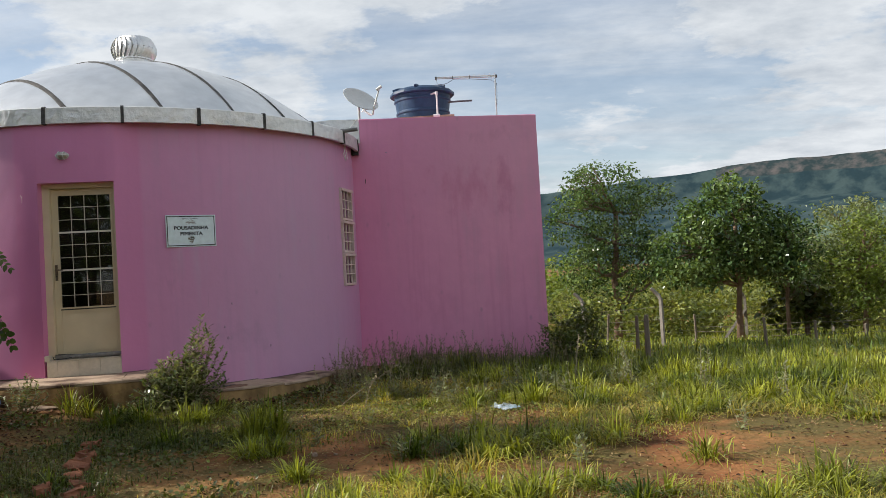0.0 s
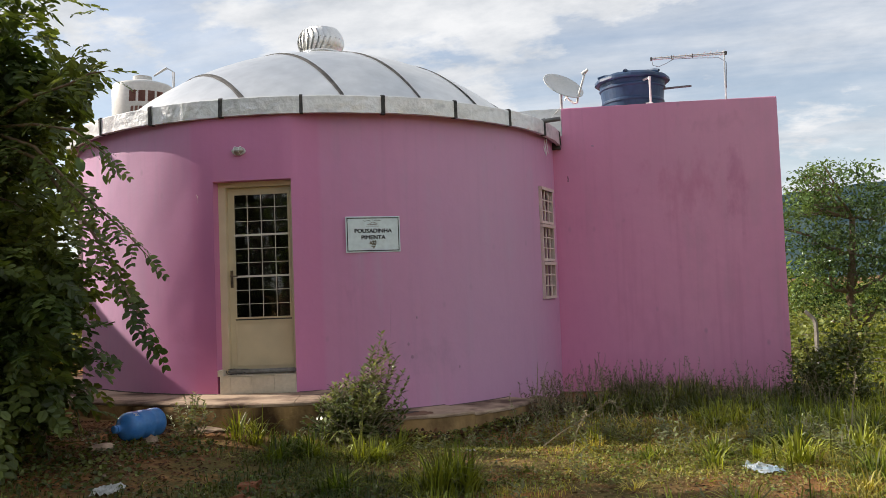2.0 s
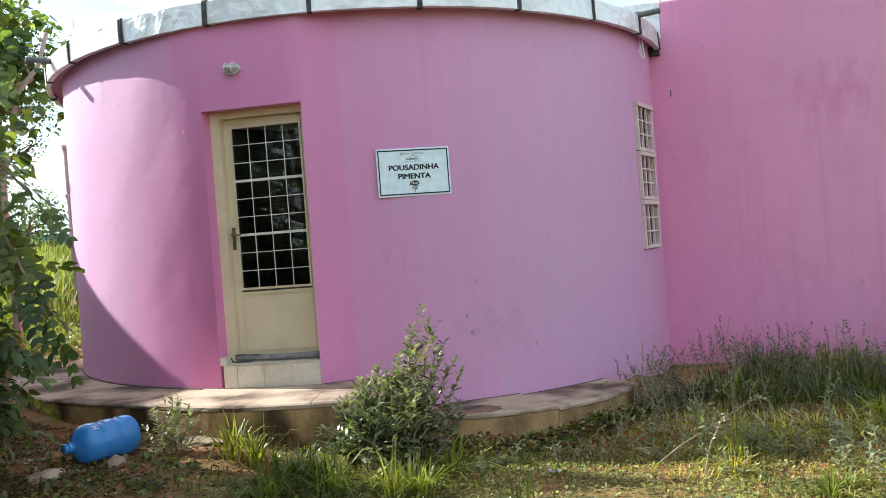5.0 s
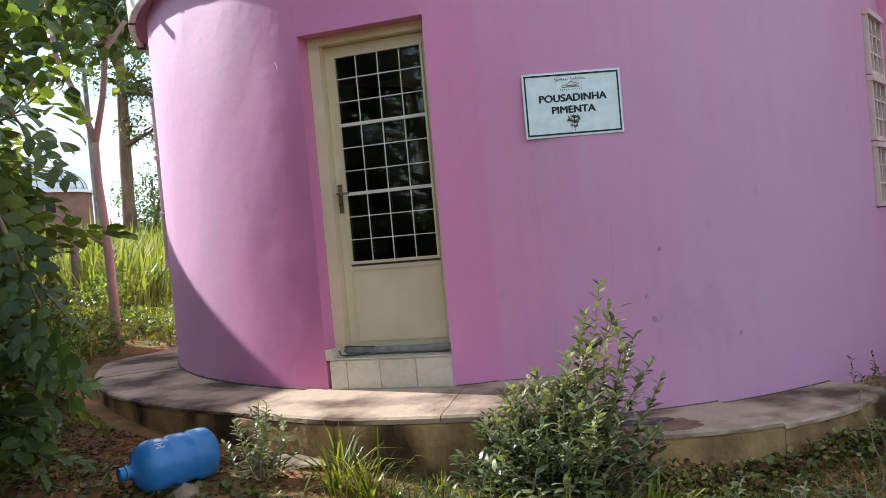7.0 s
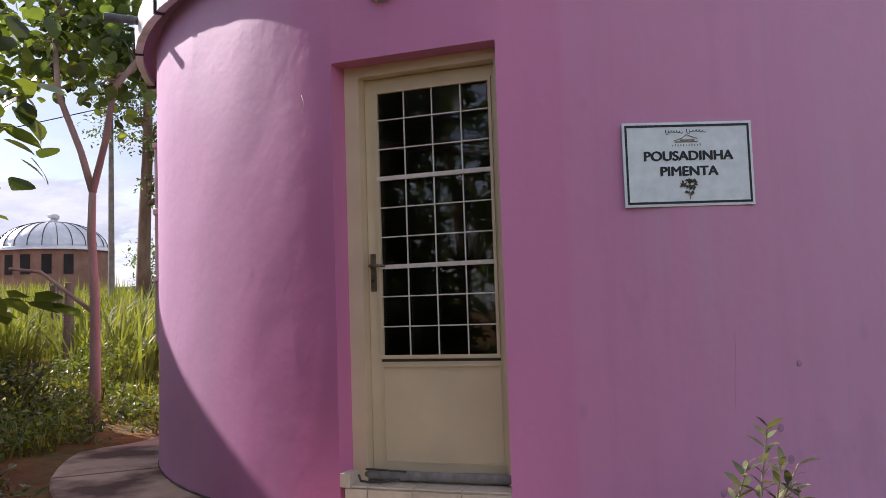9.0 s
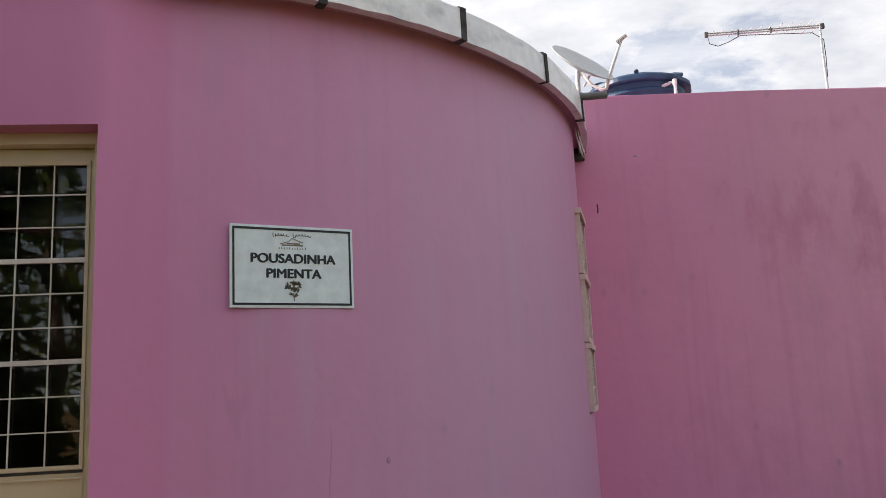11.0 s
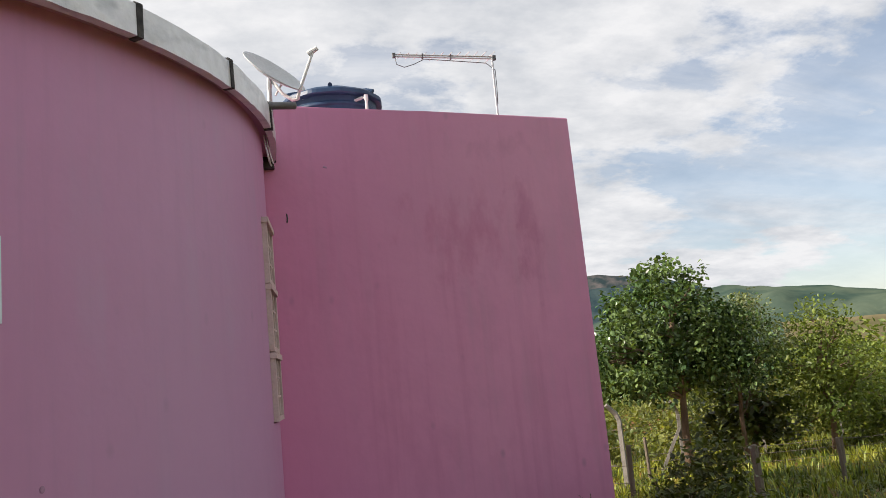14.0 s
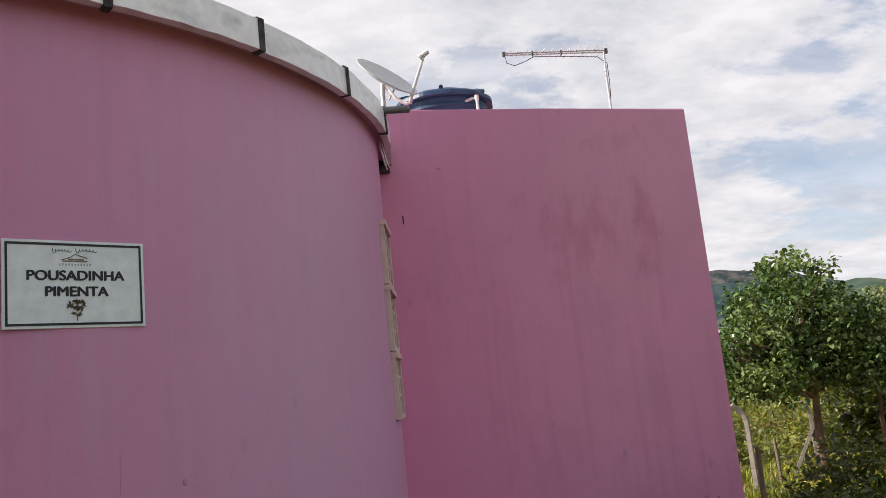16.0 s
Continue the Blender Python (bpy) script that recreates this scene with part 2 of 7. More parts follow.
        link(t, ln.outputs["Value"], near_.inputs[0])
        mp5 = t.nodes.new("ShaderNodeMapping")
        mp5.inputs["Scale"].default_value = (6.2, 6.2, 3.0)
        link(t, co.outputs["Object"], mp5.inputs[0])
        bl = t.nodes.new("ShaderNodeTexNoise")
        bl.inputs["Scale"].default_value, bl.inputs["Detail"].default_value, bl.inputs["Roughness"].default_value = 1.0, 6, 0.62
        link(t, mp5.outputs[0], bl.inputs["Vector"])
        ad = t.nodes.new("ShaderNodeMath")
        ad.operation = "ADD"
        link(t, near_.outputs[0], ad.inputs[0])
        link(t, bl.outputs[0], ad.inputs[1])
        edge = t.nodes.new("ShaderNodeMapRange")
        edge.inputs[1].default_value, edge.inputs[2].default_value, edge.inputs[4].default_value = 0.60, 0.84, amount
        link(t, ad.outputs[0], edge.inputs[0])
        mx5 = t.nodes.new("ShaderNodeMix")
        mx5.data_type = "RGBA"
        link(t, edge.outputs[0], mx5.inputs[0])
        link(t, last, mx5.inputs[6])
        mx5.inputs[7].default_value = (*tint, 1)
        last = mx5.outputs[2]
    link(t, last, b.inputs["Base Color"])
    # broad trowel waves under the fine grain
    bp = [k for k in t.nodes if k.type == "BUMP"][0]
    wv = t.nodes.new("ShaderNodeTexNoise")
    wv.inputs["Scale"].default_value, wv.inputs["Detail"].default_value = 3.5, 3
    link(t, co.outputs["Object"], wv.inputs["Vector"])
    b2 = t.nodes.new("ShaderNodeBump")
    b2.inputs["Strength"].default_value, b2.inputs["Distance"].default_value = 0.13, 0.05
    link(t, wv.outputs[0], b2.inputs["Height"])
    link(t, b2.outputs[0], bp.inputs["Normal"])
    return m


def ground_material():
    m = surface("red_earth_and_turf", (0.12, 0.040, 0.018), (0.50, 0.225, 0.090), 1.1, 0.95, bump=0.9, bump_scale=22, fine=28, spec=0.15)
    t = m.node_tree
    b = t.nodes["Principled BSDF"]
    src = b.inputs["Base Color"].links[0].from_socket
    co = [n for n in t.nodes if n.type == "TEX_COORD"][0]
    n = t.nodes.new("ShaderNodeTexNoise")
    n.inputs["Scale"].default_value, n.inputs["Detail"].default_value, n.inputs["Roughness"].default_value = 0.45, 8, 0.7
    link(t, co.outputs["Object"], n.inputs["Vector"])
    rp = t.nodes.new("ShaderNodeMapRange")
    rp.inputs[1].default_value, rp.inputs[2].default_value = 0.42, 0.56
    link(t, n.outputs[0], rp.inputs[0])
    gr = t.nodes.new("ShaderNodeTexNoise")
    gr.inputs["Scale"].default_value, gr.inputs["Detail"].default_value = 14, 5
    link(t, co.outputs["Object"], gr.inputs["Vector"])
    turf = t.nodes.new("ShaderNodeValToRGB")
    turf.color_ramp.elements[0].color, turf.color_ramp.elements[1].color = (0.06, 0.052, 0.016, 1), (0.20, 0.15, 0.055, 1)
    link(t, gr.outputs[0], turf.inputs[0])
    mx = t.nodes.new("ShaderNodeMix")
    mx.data_type = "RGBA"
    link(t, rp.outputs[0], mx.inputs[0])
    link(t, src, mx.inputs[6])
    link(t, turf.outputs[0], mx.inputs[7])
    link(t, mx.outputs[2], b.inputs["Base Color"])
    return m


def glass_material():
    m = bpy.data.materials.new("window_glass")
    m.use_nodes = True
    b = m.node_tree.nodes["Principled BSDF"]
    b.inputs["Base Color"].default_value = (0.75, 0.8, 0.8, 1)
    b.inputs["Roughness"].default_value, b.inputs["Transmission Weight"].default_value = 0.0, 1.0
    b.inputs["IOR"].default_value = 1.5
    return m


# Door tints deepen pink for dim bounced light; the west one dulls direct sun.
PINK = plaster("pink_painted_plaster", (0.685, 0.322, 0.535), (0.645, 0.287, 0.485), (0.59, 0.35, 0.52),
               tint_zones=(((-1.9, 11.6, 1.2), (1, 1, 0.6), 0.7, 2.4, 0.55, (0.56, 0.365, 0.525)), ((-4.6, 9.9, 0), (1, 1, 0), 0.9, 2.2, 0.12, (0.67, 0.255, 0.45)), ((-4.6, 9.8, 0), (1, 1, 0), 0.60, 1.25, 0.25, (0.67, 0.225, 0.43)), ((-5.3, 9.75, 0.8), (1, 1, 0.45), 0.40, 1.05, 0.60, (0.65, 0.195, 0.43)), ((-7.0, 10.3, 0), (1, 1, 0), 0.6, 1.7, 0.42, (0.555, 0.40, 0.545)), ((-4.59, 9.8, 0), (1, 1, 0), 0.715, 0.765, 0.48, (0.67, 0.205, 0.42))),
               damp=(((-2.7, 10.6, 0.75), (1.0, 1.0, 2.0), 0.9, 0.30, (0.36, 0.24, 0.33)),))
# The first tint puts the reddish bounce beside the round wall into the paint.
PINK_B = plaster("pink_painted_plaster_annex", (0.75, 0.317, 0.488), (0.685, 0.264, 0.438), (0.63, 0.30, 0.435), (8, 8, 3.6), 0.30, 0.43, 0.12, (0.46, 0.135, 0.235),
                 tint_zones=(((-1.6, 13.5, 1.2), (1.0, 1, 0.35), 0.3, 1.9, 0.40, (0.74, 0.225, 0.46)), ((0.6, 13.6, 3.4), (0.8, 1, 1.2), 0.4, 1.7, 0.35, (0.62, 0.335, 0.43))),
                 damp=(((0.2, 13.55, 2.85), (1.1, 1, 1.3), 1.1, 0.40, (0.53, 0.14, 0.26)), ((0.9, 13.58, 3.0), (3.0, 1, 0.9), 1.0, 0.5, (0.50, 0.16, 0.28)), ((0.6, 13.6, 3.75), (1.0, 1, 3.5), 1.0, 0.35, (0.45, 0.2, 0.28))), drip=(0.52, 0.17, 0.29))
FOIL = surface("aluminised_bitumen_membrane", (0.64, 0.66, 0.67), (0.74, 0.75, 0.75), 1.2, 0.36, 0.75, 0.22, 5, fine=5)
FOIL_OLD = surface("worn_aluminised_flashing", (0.56, 0.57, 0.56), (0.80, 0.80, 0.78), 4.0, 0.38, 0.35, 0.8, 11, fine=12, stretch=(1, 1, 2), lo=0.28, hi=0.46, random=0.10)
TAR = surface("weathered_bitumen", (0.035, 0.035, 0.035), (0.09, 0.085, 0.08), 12, 0.85, bump=0.5)
STEEL = surface("bright_spun_aluminium", (0.78, 0.78, 0.76), (0.86, 0.86, 0.84), 14, 0.42, 0.8)
CREAM = surface("cream_enamel_paint", (0.70, 0.59, 0.395), (0.73, 0.62, 0.425), 2.0, 0.42, fine=3, bump=0.03)
BAR_WHITE = surface("off_white_bar_paint", (0.70, 0.66, 0.58), (0.78, 0.74, 0.67), 6, 0.45)
SCUFF = surface("bruised_pink_plaster", (0.38, 0.21, 0.31), (0.48, 0.27, 0.39), 40, 0.8)
WHITE_TILE = surface("dusty_white_tile", (0.60, 0.53, 0.42), (0.69, 0.62, 0.51), 5, 0.35, fine=30, random=0.06)
SIGN_WHITE = surface("sign_board_white", (0.74, 0.85, 0.88), (0.79, 0.89, 0.91), 2, 0.4)
SIGN_INK = surface("sign_dark_ink", (0.012, 0.018, 0.025), (0.02, 0.028, 0.035), 8, 0.5)
SIGN_GREY = surface("sign_brown_ink", (0.16, 0.13, 0.11), (0.22, 0.18, 0.15), 8, 0.5)
SIGN_GREEN = surface("sign_olive_ink", (0.08, 0.085, 0.05), (0.19, 0.16, 0.10), 30, 0.5)
PALE_FRAME = surface("pale_pink_painted_precast", (0.66, 0.51, 0.475), (0.74, 0.60, 0.555), 6, 0.7, bump=0.2)
# near-black stands in for the unlit room behind the door and grilles
DARK = surface("unlit_room_black", (0.02, 0.02, 0.022), (0.03, 0.03, 0.03), 2, 0.9)
CONCRETE = surface("weathered_cement_apron", (0.10, 0.058, 0.038), (0.45, 0.33, 0.235), 1.9, 0.9, bump=0.5, bump_scale=26, fine=9, random=0.05, lo=0.38, hi=0.56)
KERB = surface("mossy_cement_edge", (0.068, 0.038, 0.016), (0.45, 0.285, 0.125), 3.4, 0.95, bump=0.8, bump_scale=18, fine=11, stretch=(1, 1, 0.6), lo=0.38, hi=0.60)
KERB_PALE = surface("yellowed_cement_edge", (0.115, 0.068, 0.032), (0.44, 0.285, 0.125), 2.6, 0.95, bump=0.7, bump_scale=18, fine=13, stretch=(1, 1, 0.5), lo=0.33, hi=0.56)
RUST = surface("rust_stained_cement", (0.15, 0.075, 0.045), (0.30, 0.19, 0.12), 5, 0.9, bump=0.3, bump_scale=35, fine=20)
SCORCH = surface("scorched_cement", (0.04, 0.036, 0.036), (0.14, 0.10, 0.08), 5, 0.8, bump=0.3, bump_scale=35, fine=20)
GLASS = glass_material()
PVC_GREY = surface("grey_pvc_pipe", (0.11, 0.11, 0.11), (0.17, 0.17, 0.17), 9, 0.5)
PVC_WHITE = surface("white_pvc_pipe", (0.68, 0.68, 0.66), (0.78, 0.78, 0.76), 9, 0.4)
DISH_PAINT = surface("dish_grey_paint", (0.55, 0.57, 0.56), (0.62, 0.63, 0.62), 5, 0.45)
GALV = surface("galvanised_steel", (0.46, 0.47, 0.47), (0.60, 0.60, 0.60), 20, 0.45, 0.6)
TANK_BLUE = surface("dark_blue_polyethylene", (0.017, 0.045, 0.10), (0.032, 0.07, 0.145), 3, 0.45, fine=12)
JUG_BLUE = surface("translucent_blue_plastic", (0.055, 0.24, 0.62), (0.09, 0.31, 0.70), 4, 0.24, spec=0.5)
JUG_BLUE.node_tree.nodes["Principled BSDF"].inputs["Transmission Weight"].default_value = 0.25
LABEL_WHITE = surface("white_label_ink", (0.7, 0.72, 0.75), (0.78, 0.8, 0.8), 20, 0.5)
HANDLE = surface("worn_bronze_handle", (0.13, 0.10, 0.07), (0.22, 0.17, 0.12), 30, 0.4, 0.7)
FROST = surface("frosted_lamp_glass", (0.42, 0.41, 0.36), (0.52, 0.51, 0.46), 10, 0.3)
GREY_CLOTH = surface("grey_draught_roll_cloth", (0.22, 0.205, 0.19), (0.32, 0.30, 0.28), 20, 0.9, bump=0.4)
BARK = surface("grey_brown_bark", (0.13, 0.085, 0.055), (0.26, 0.18, 0.12), 5, 0.95, bump=0.8, bump_scale=30, stretch=(1, 1, 0.25))
BARK_RED = surface("smooth_reddish_bark", (0.30, 0.195, 0.15), (0.44, 0.315, 0.25), 5, 0.85, bump=0.4, bump_scale=25, stretch=(1, 1, 0.3))
POST_WOOD = surface("grey_fence_wood", (0.12, 0.096, 0.07), (0.24, 0.20, 0.15), 6, 0.95, bump=0.6, stretch=(1, 1, 0.15), random=0.2)
POST_CEMENT = surface("cast_cement_post", (0.20, 0.185, 0.16), (0.30, 0.275, 0.24), 6, 0.95, bump=0.3, random=0.1)
WIRE = surface("rusty_wire", (0.12, 0.10, 0.085), (0.22, 0.19, 0.16), 20, 0.7, 0.4)
BRICK = surface("broken_red_clay", (0.20, 0.075, 0.04), (0.34, 0.14, 0.075), 6, 0.95, bump=0.5, random=0.2)
STONE = surface("dusty_field_stone", (0.20, 0.14, 0.10), (0.34, 0.25, 0.18), 6, 0.95, bump=0.7, random=0.15)
RAW_BRICK = surface("bare_hollow_brick", (0.25, 0.145, 0.105), (0.34, 0.21, 0.16), 1.5, 0.95, bump=0.3)
PAPER = surface("crumpled_white_paper", (0.62, 0.62, 0.60), (0.74, 0.74, 0.72), 12, 0.8)
PAPER_BLUE = surface("crumpled_pale_blue_plastic", (0.40, 0.55, 0.66), (0.72, 0.76, 0.80), 9, 0.5)
TOWER_PAINT = surface("white_tower_paint", (0.62, 0.62, 0.60), (0.72, 0.72, 0.70), 0.6, 0.5)
TOWER_INK = surface("faded_brown_paint", (0.26, 0.12, 0.10), (0.33, 0.17, 0.14), 2, 0.6)
# Next three: bluish base colours carry distance haze, the mesa's also cloud shade.
MESA = surface("hazy_shaded_mesa_slope", (0.026, 0.048, 0.058), (0.060, 0.090, 0.092), 0.022, 1.0, fine=0.12, bump=0.6, bump_scale=0.06, stretch=(1, 1, 0.5), spec=0.0, lo=0.40, hi=0.60)
HILL = surface("hazy_wooded_hillside", (0.050, 0.085, 0.068), (0.115, 0.15, 0.105), 0.012, 1.0, fine=0.09, bump=0.6, bump_scale=0.05, spec=0.0)
CLIFF = surface("hazy_sandstone_cliff", (0.034, 0.052, 0.056), (0.125, 0.115, 0.112), 0.035, 1.0, fine=0.15, stretch=(1, 1, 0.12), spec=0.0, lo=0.42, hi=0.68)
PASTURE = surface("dry_pasture_slope", (0.13, 0.12, 0.06), (0.22, 0.18, 0.10), 0.01, 1.0, fine=0.1, spec=0.0)
GROUND = ground_material()
LEAF_FG = leaf_material("dark_compound_leaves", (0.055, 0.088, 0.027), (0.165, 0.20, 0.06), 0.36, 0.42, 0.5)
LEAF_BROAD = leaf_material("broad_round_leaves", (0.052, 0.095, 0.038), (0.17, 0.22, 0.055), 0.42, 0.30, 0.65)
LEAF_A = leaf_material("fresh_green_leaves", (0.10, 0.155, 0.036), (0.225, 0.27, 0.07), 0.33, 0.38, 0.55)
LEAF_B = leaf_material("deep_green_leaves", (0.055, 0.112, 0.040), (0.175, 0.245, 0.09), 0.20, 0.25, 0.7)
LEAF_C = leaf_material("olive_scrub_leaves", (0.11, 0.145, 0.042), (0.25, 0.265, 0.075), 0.30, 0.42, 0.5)
LEAF_GREY = leaf_material("grey_green_leaves", (0.13, 0.17, 0.08), (0.25, 0.28, 0.15), 0.28, 0.36, 0.5)
LEAF_BUSH = leaf_material("glossy_shrub_leaves", (0.042, 0.074, 0.024), (0.35, 0.36, 0.19), 0.20, 0.27, 0.75)
LEAF_PALE = leaf_material("pale_weed_leaves", (0.15, 0.185, 0.08), (0.30, 0.31, 0.17), 0.26, 0.40, 0.4)
LEAF_CARPET = leaf_material("creeping_carpet_leaves", (0.115, 0.13, 0.030), (0.30, 0.275, 0.085), 0.24, 0.5, 0.6)
LEAF_WEED = leaf_material("dull_weed_leaves", (0.072, 0.066, 0.040), (0.155, 0.125, 0.082), 0.25, 0.5, 0.45)
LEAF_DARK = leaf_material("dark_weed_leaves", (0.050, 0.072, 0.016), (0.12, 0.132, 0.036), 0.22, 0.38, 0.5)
GRASS = leaf_material("green_grass_blades", (0.062, 0.098, 0.010), (0.32, 0.335, 0.052), 0.30, 0.42, 0.7)
GRASS_DRY = leaf_material("yellowing_grass_blades", (0.16, 0.16, 0.028), (0.50, 0.41, 0.105), 0.28, 0.52, 0.6)
FIELD = leaf_material("tall_meadow_blades", (0.12, 0.16, 0.035), (0.23, 0.245, 0.07), 0.40, 0.55, 0.3)
LITTER = surface("brown_fallen_leaves", (0.045, 0.020, 0.011), (0.21, 0.095, 0.045), 3, 0.9, island=0.45)
STRAW = surface("dry_straw_chaff", (0.17, 0.11, 0.05), (0.40, 0.29, 0.135), 3, 0.9, island=0.35)
TWIG = surface("dry_twig", (0.24, 0.19, 0.12), (0.42, 0.35, 0.23), 12, 0.95)


# ---- building blocks ----
def mesh_object(name, verts, faces, material, parent=None, label="", smooth=False):
    me = bpy.data.meshes.new(name)
    me.from_pydata(verts, [], faces)
    me.update()
    me.materials.append(material)
    if smooth:
        me.polygons.foreach_set("use_smooth", [True] * len(me.polygons))
    ob = new(name, me)
    ob.parent = parent
    if label:
        ob["label"] = label
    return ob


def part(name, bm, material, parent, label="", smooth=False):
    """Links a bmesh as one mesh object under a thing or a part."""
    me = bpy.data.meshes.new(name)
    bmesh.ops.recalc_face_normals(bm, faces=bm.faces)
    bm.to_mesh(me)
    bm.free()
    me.materials.append(material)
    if smooth:
        me.polygons.foreach_set("use_smooth", [True] * len(me.polygons))
    ob = new(name, me)
    ob.parent = parent
    if label:
        ob["label"] = label
    return ob


def thing(name, m, label, category, group="", kind=""):
    ob = new(name)
    ob.empty_display_size = 0.1
    ob.matrix_world = m
    return tagged(ob, label, category, group, kind)


def single(name, bm, material, m, label, category, group="", kind="", smooth=False):
    ob = part(name, bm, material, None, "", smooth)
    ob.matrix_world = m
    return tagged(ob, label, category, group, kind)


def add_box(bm, x0, x1, y0, y1, z0, z1, bevel=0.0):
    geo = bmesh.ops.create_cube(bm, size=1.0)
    vs = geo["verts"]
    for v in vs:
        v.co = Vector((x0 + (v.co.x + 0.5) * (x1 - x0), y0 + (v.co.y + 0.5) * (y1 - y0), z0 + (v.co.z + 0.5) * (z1 - z0)))
    if bevel:
        es = list({e for v in vs for e in v.link_edges})
        bmesh.ops.bevel(bm, geom=es, offset=bevel, segments=2, affect="EDGES", profile=0.6)
    return bm


def box_bm(x0, x1, y0, y1, z0, z1, bevel=0.0):
    return add_box(bmesh.new(), x0, x1, y0, y1, z0, z1, bevel)


def add_tube(bm, pts, radii, n=8, caps=True):
    """A tapered tube along a polyline."""
    pts = [Vector(p) for p in pts]
    if isinstance(radii, (int, float)):
        radii = [radii] * len(pts)
    rings = []
    side = None
    for k, p in enumerate(pts):
        d = (pts[min(k + 1, len(pts) - 1)] - pts[max(k - 1, 0)]).normalized()
        if side is None:
            side = d.cross(Vector((0, 0, 1)) if abs(d.z) < 0.9 else Vector((1, 0, 0))).normalized()
        else:
            side = (side - d * side.dot(d)).normalized()
        up = d.cross(side)
        rings.append([bm.verts.new(p + (side * math.cos(2 * math.pi * j / n) + up * math.sin(2 * math.pi * j / n)) * radii[k]) for j in range(n)])
    for a, b in zip(rings, rings[1:]):
        for j in range(n):
            bm.faces.new((a[j], a[(j + 1) % n], b[(j + 1) % n], b[j]))
    if caps:
        bm.faces.new(rings[0][::-1])
        bm.faces.new(rings[-1])
    return bm


def tube_bm(pts, radii, n=8):
    return add_tube(bmesh.new(), pts, radii, n)


def lathe_bm(profile, n=32, wobble=None):
    """Profile: (radius, z) from bottom to top, turned about z."""
    bm = bmesh.new()
    rings = []
    for r, z in profile:
        if r < 1e-5:
            rings.append([bm.verts.new((0, 0, z))])
        else:
            rings.append([bm.verts.new((r * (wobble(j / n) if wobble else 1) * math.cos(2 * math.pi * j / n), r * (wobble(j / n) if wobble else 1) * math.sin(2 * math.pi * j / n), z)) for j in range(n)])
    for a, b in zip(rings, rings[1:]):
        for j in range(n):
            k = (j + 1) % n
            if len(a) == 1 and len(b) > 1:
                bm.faces.new((a[0], b[k], b[j]))
            elif len(b) == 1 and len(a) > 1:
                bm.faces.new((a[j], a[k], b[0]))
            elif len(a) > 1:
                bm.faces.new((a[j], a[k], b[k], b[j]))
    return bm


def ground_z(x, y):
    """Height of the ground: rising to the west, falling away behind the annex to the east."""
    r = max(0.0, -x - 2.5)
    h = 0.072 * min(r, 2.7) + 0.075 * max(0.0, min(r, 6.5) - 2.7) + 0.06 * max(0.0, min(r, 75.0) - 6.5)
    if y < 6:
        h *= max(0.35, 1 - (6 - y) * 0.08)
    s = min(1.0, max(0.0, (x + 1.0) / 3.0))
    s = s * s * (3 - 2 * s)
    f = max(0.0, y - 10.0)
    h -= s * (0.075 * min(f, 16.0) + 0.03 * max(0.0, min(f, 200.0) - 16.0))
    h -= 0.115 * math.exp(-((x + 2.1) / 1.0) ** 2 - ((y - 9.75) / 0.65) ** 2)
    h += 0.05 * noise.noise((x * 0.35, y * 0.35, 0.0)) + 0.018 * noise.noise((x * 1.7, y * 1.7, 4.0))
    return h


# ---- house geometry ----
CX, CY, RW = -5.2, 13.35, 3.52          # centre and radius of the round wall
RB, BAND_LO, BAND_HI = 3.68, 3.555, 3.755  # parapet flashing
DOOR_A, DOOR_B = Vector((-4.999, 9.727, 0)), Vector((-4.167, 9.882, 0))
DOOR_E = DOOR_A - (DOOR_B - DOOR_A).normalized() * 0.05   # the opening runs past the leaf
DOOR_T0, DOOR_T1 = math.degrees(math.atan2(DOOR_E.y - CY, DOOR_E.x - CX)), math.degrees(math.atan2(DOOR_B.y - CY, DOOR_B.x - CX))


def wall_radius(deg):
    """The wall swells to a flat round the door."""
    ra, rb = (DOOR_E.xy - Vector((CX, CY))).length, (DOOR_B.xy - Vector((CX, CY))).length
    if DOOR_T0 <= deg <= DOOR_T1:
        k = (deg - DOOR_T0) / (DOOR_T1 - DOOR_T0)
        p = DOOR_E.lerp(DOOR_B, k)
        return (p.xy - Vector((CX, CY))).length
    if -138.0 <= deg < DOOR_T0:
        k = (deg + 138.0) / (DOOR_T0 + 138.0)
        return RW + (ra - RW) * k * k
    # flats run from the door's edges to the true circle
    for t0, ru, t1 in ((DOOR_T1, rb, -68.5),):
        if min(t0, t1) <= deg <= max(t0, t1):
            a, b, q = radians(t0), radians(t1), radians(deg)
            p = Vector((ru * math.cos(a), ru * math.sin(a)))
            e = Vector((RW * math.cos(b), RW * math.sin(b))) - p
            w = Vector((math.cos(q), math.sin(q)))
            return (p.x * e.y - p.y * e.x) / (w.x * e.y - w.y * e.x)
    # and a little fuller towards the annex
    if -60.0 < deg < 60.0:
        k = min(1.0, (deg + 60.0) / 45.0)
        return RW + 0.04 * k * k * (3 - 2 * k)
    return RW


def polar(deg, r, z=0.0):
    return Vector((CX + r * math.cos(radians(deg)), CY + r * math.sin(radians(deg)), z))


def wpart(name, bm, material, parent, label="", smooth=False):
    """A part whose mesh is given in world places, under a thing."""
    ob = part(name, bm, material, parent, label, smooth)
    ob.matrix_parent_inverse = parent.matrix_basis.inverted()
    return ob


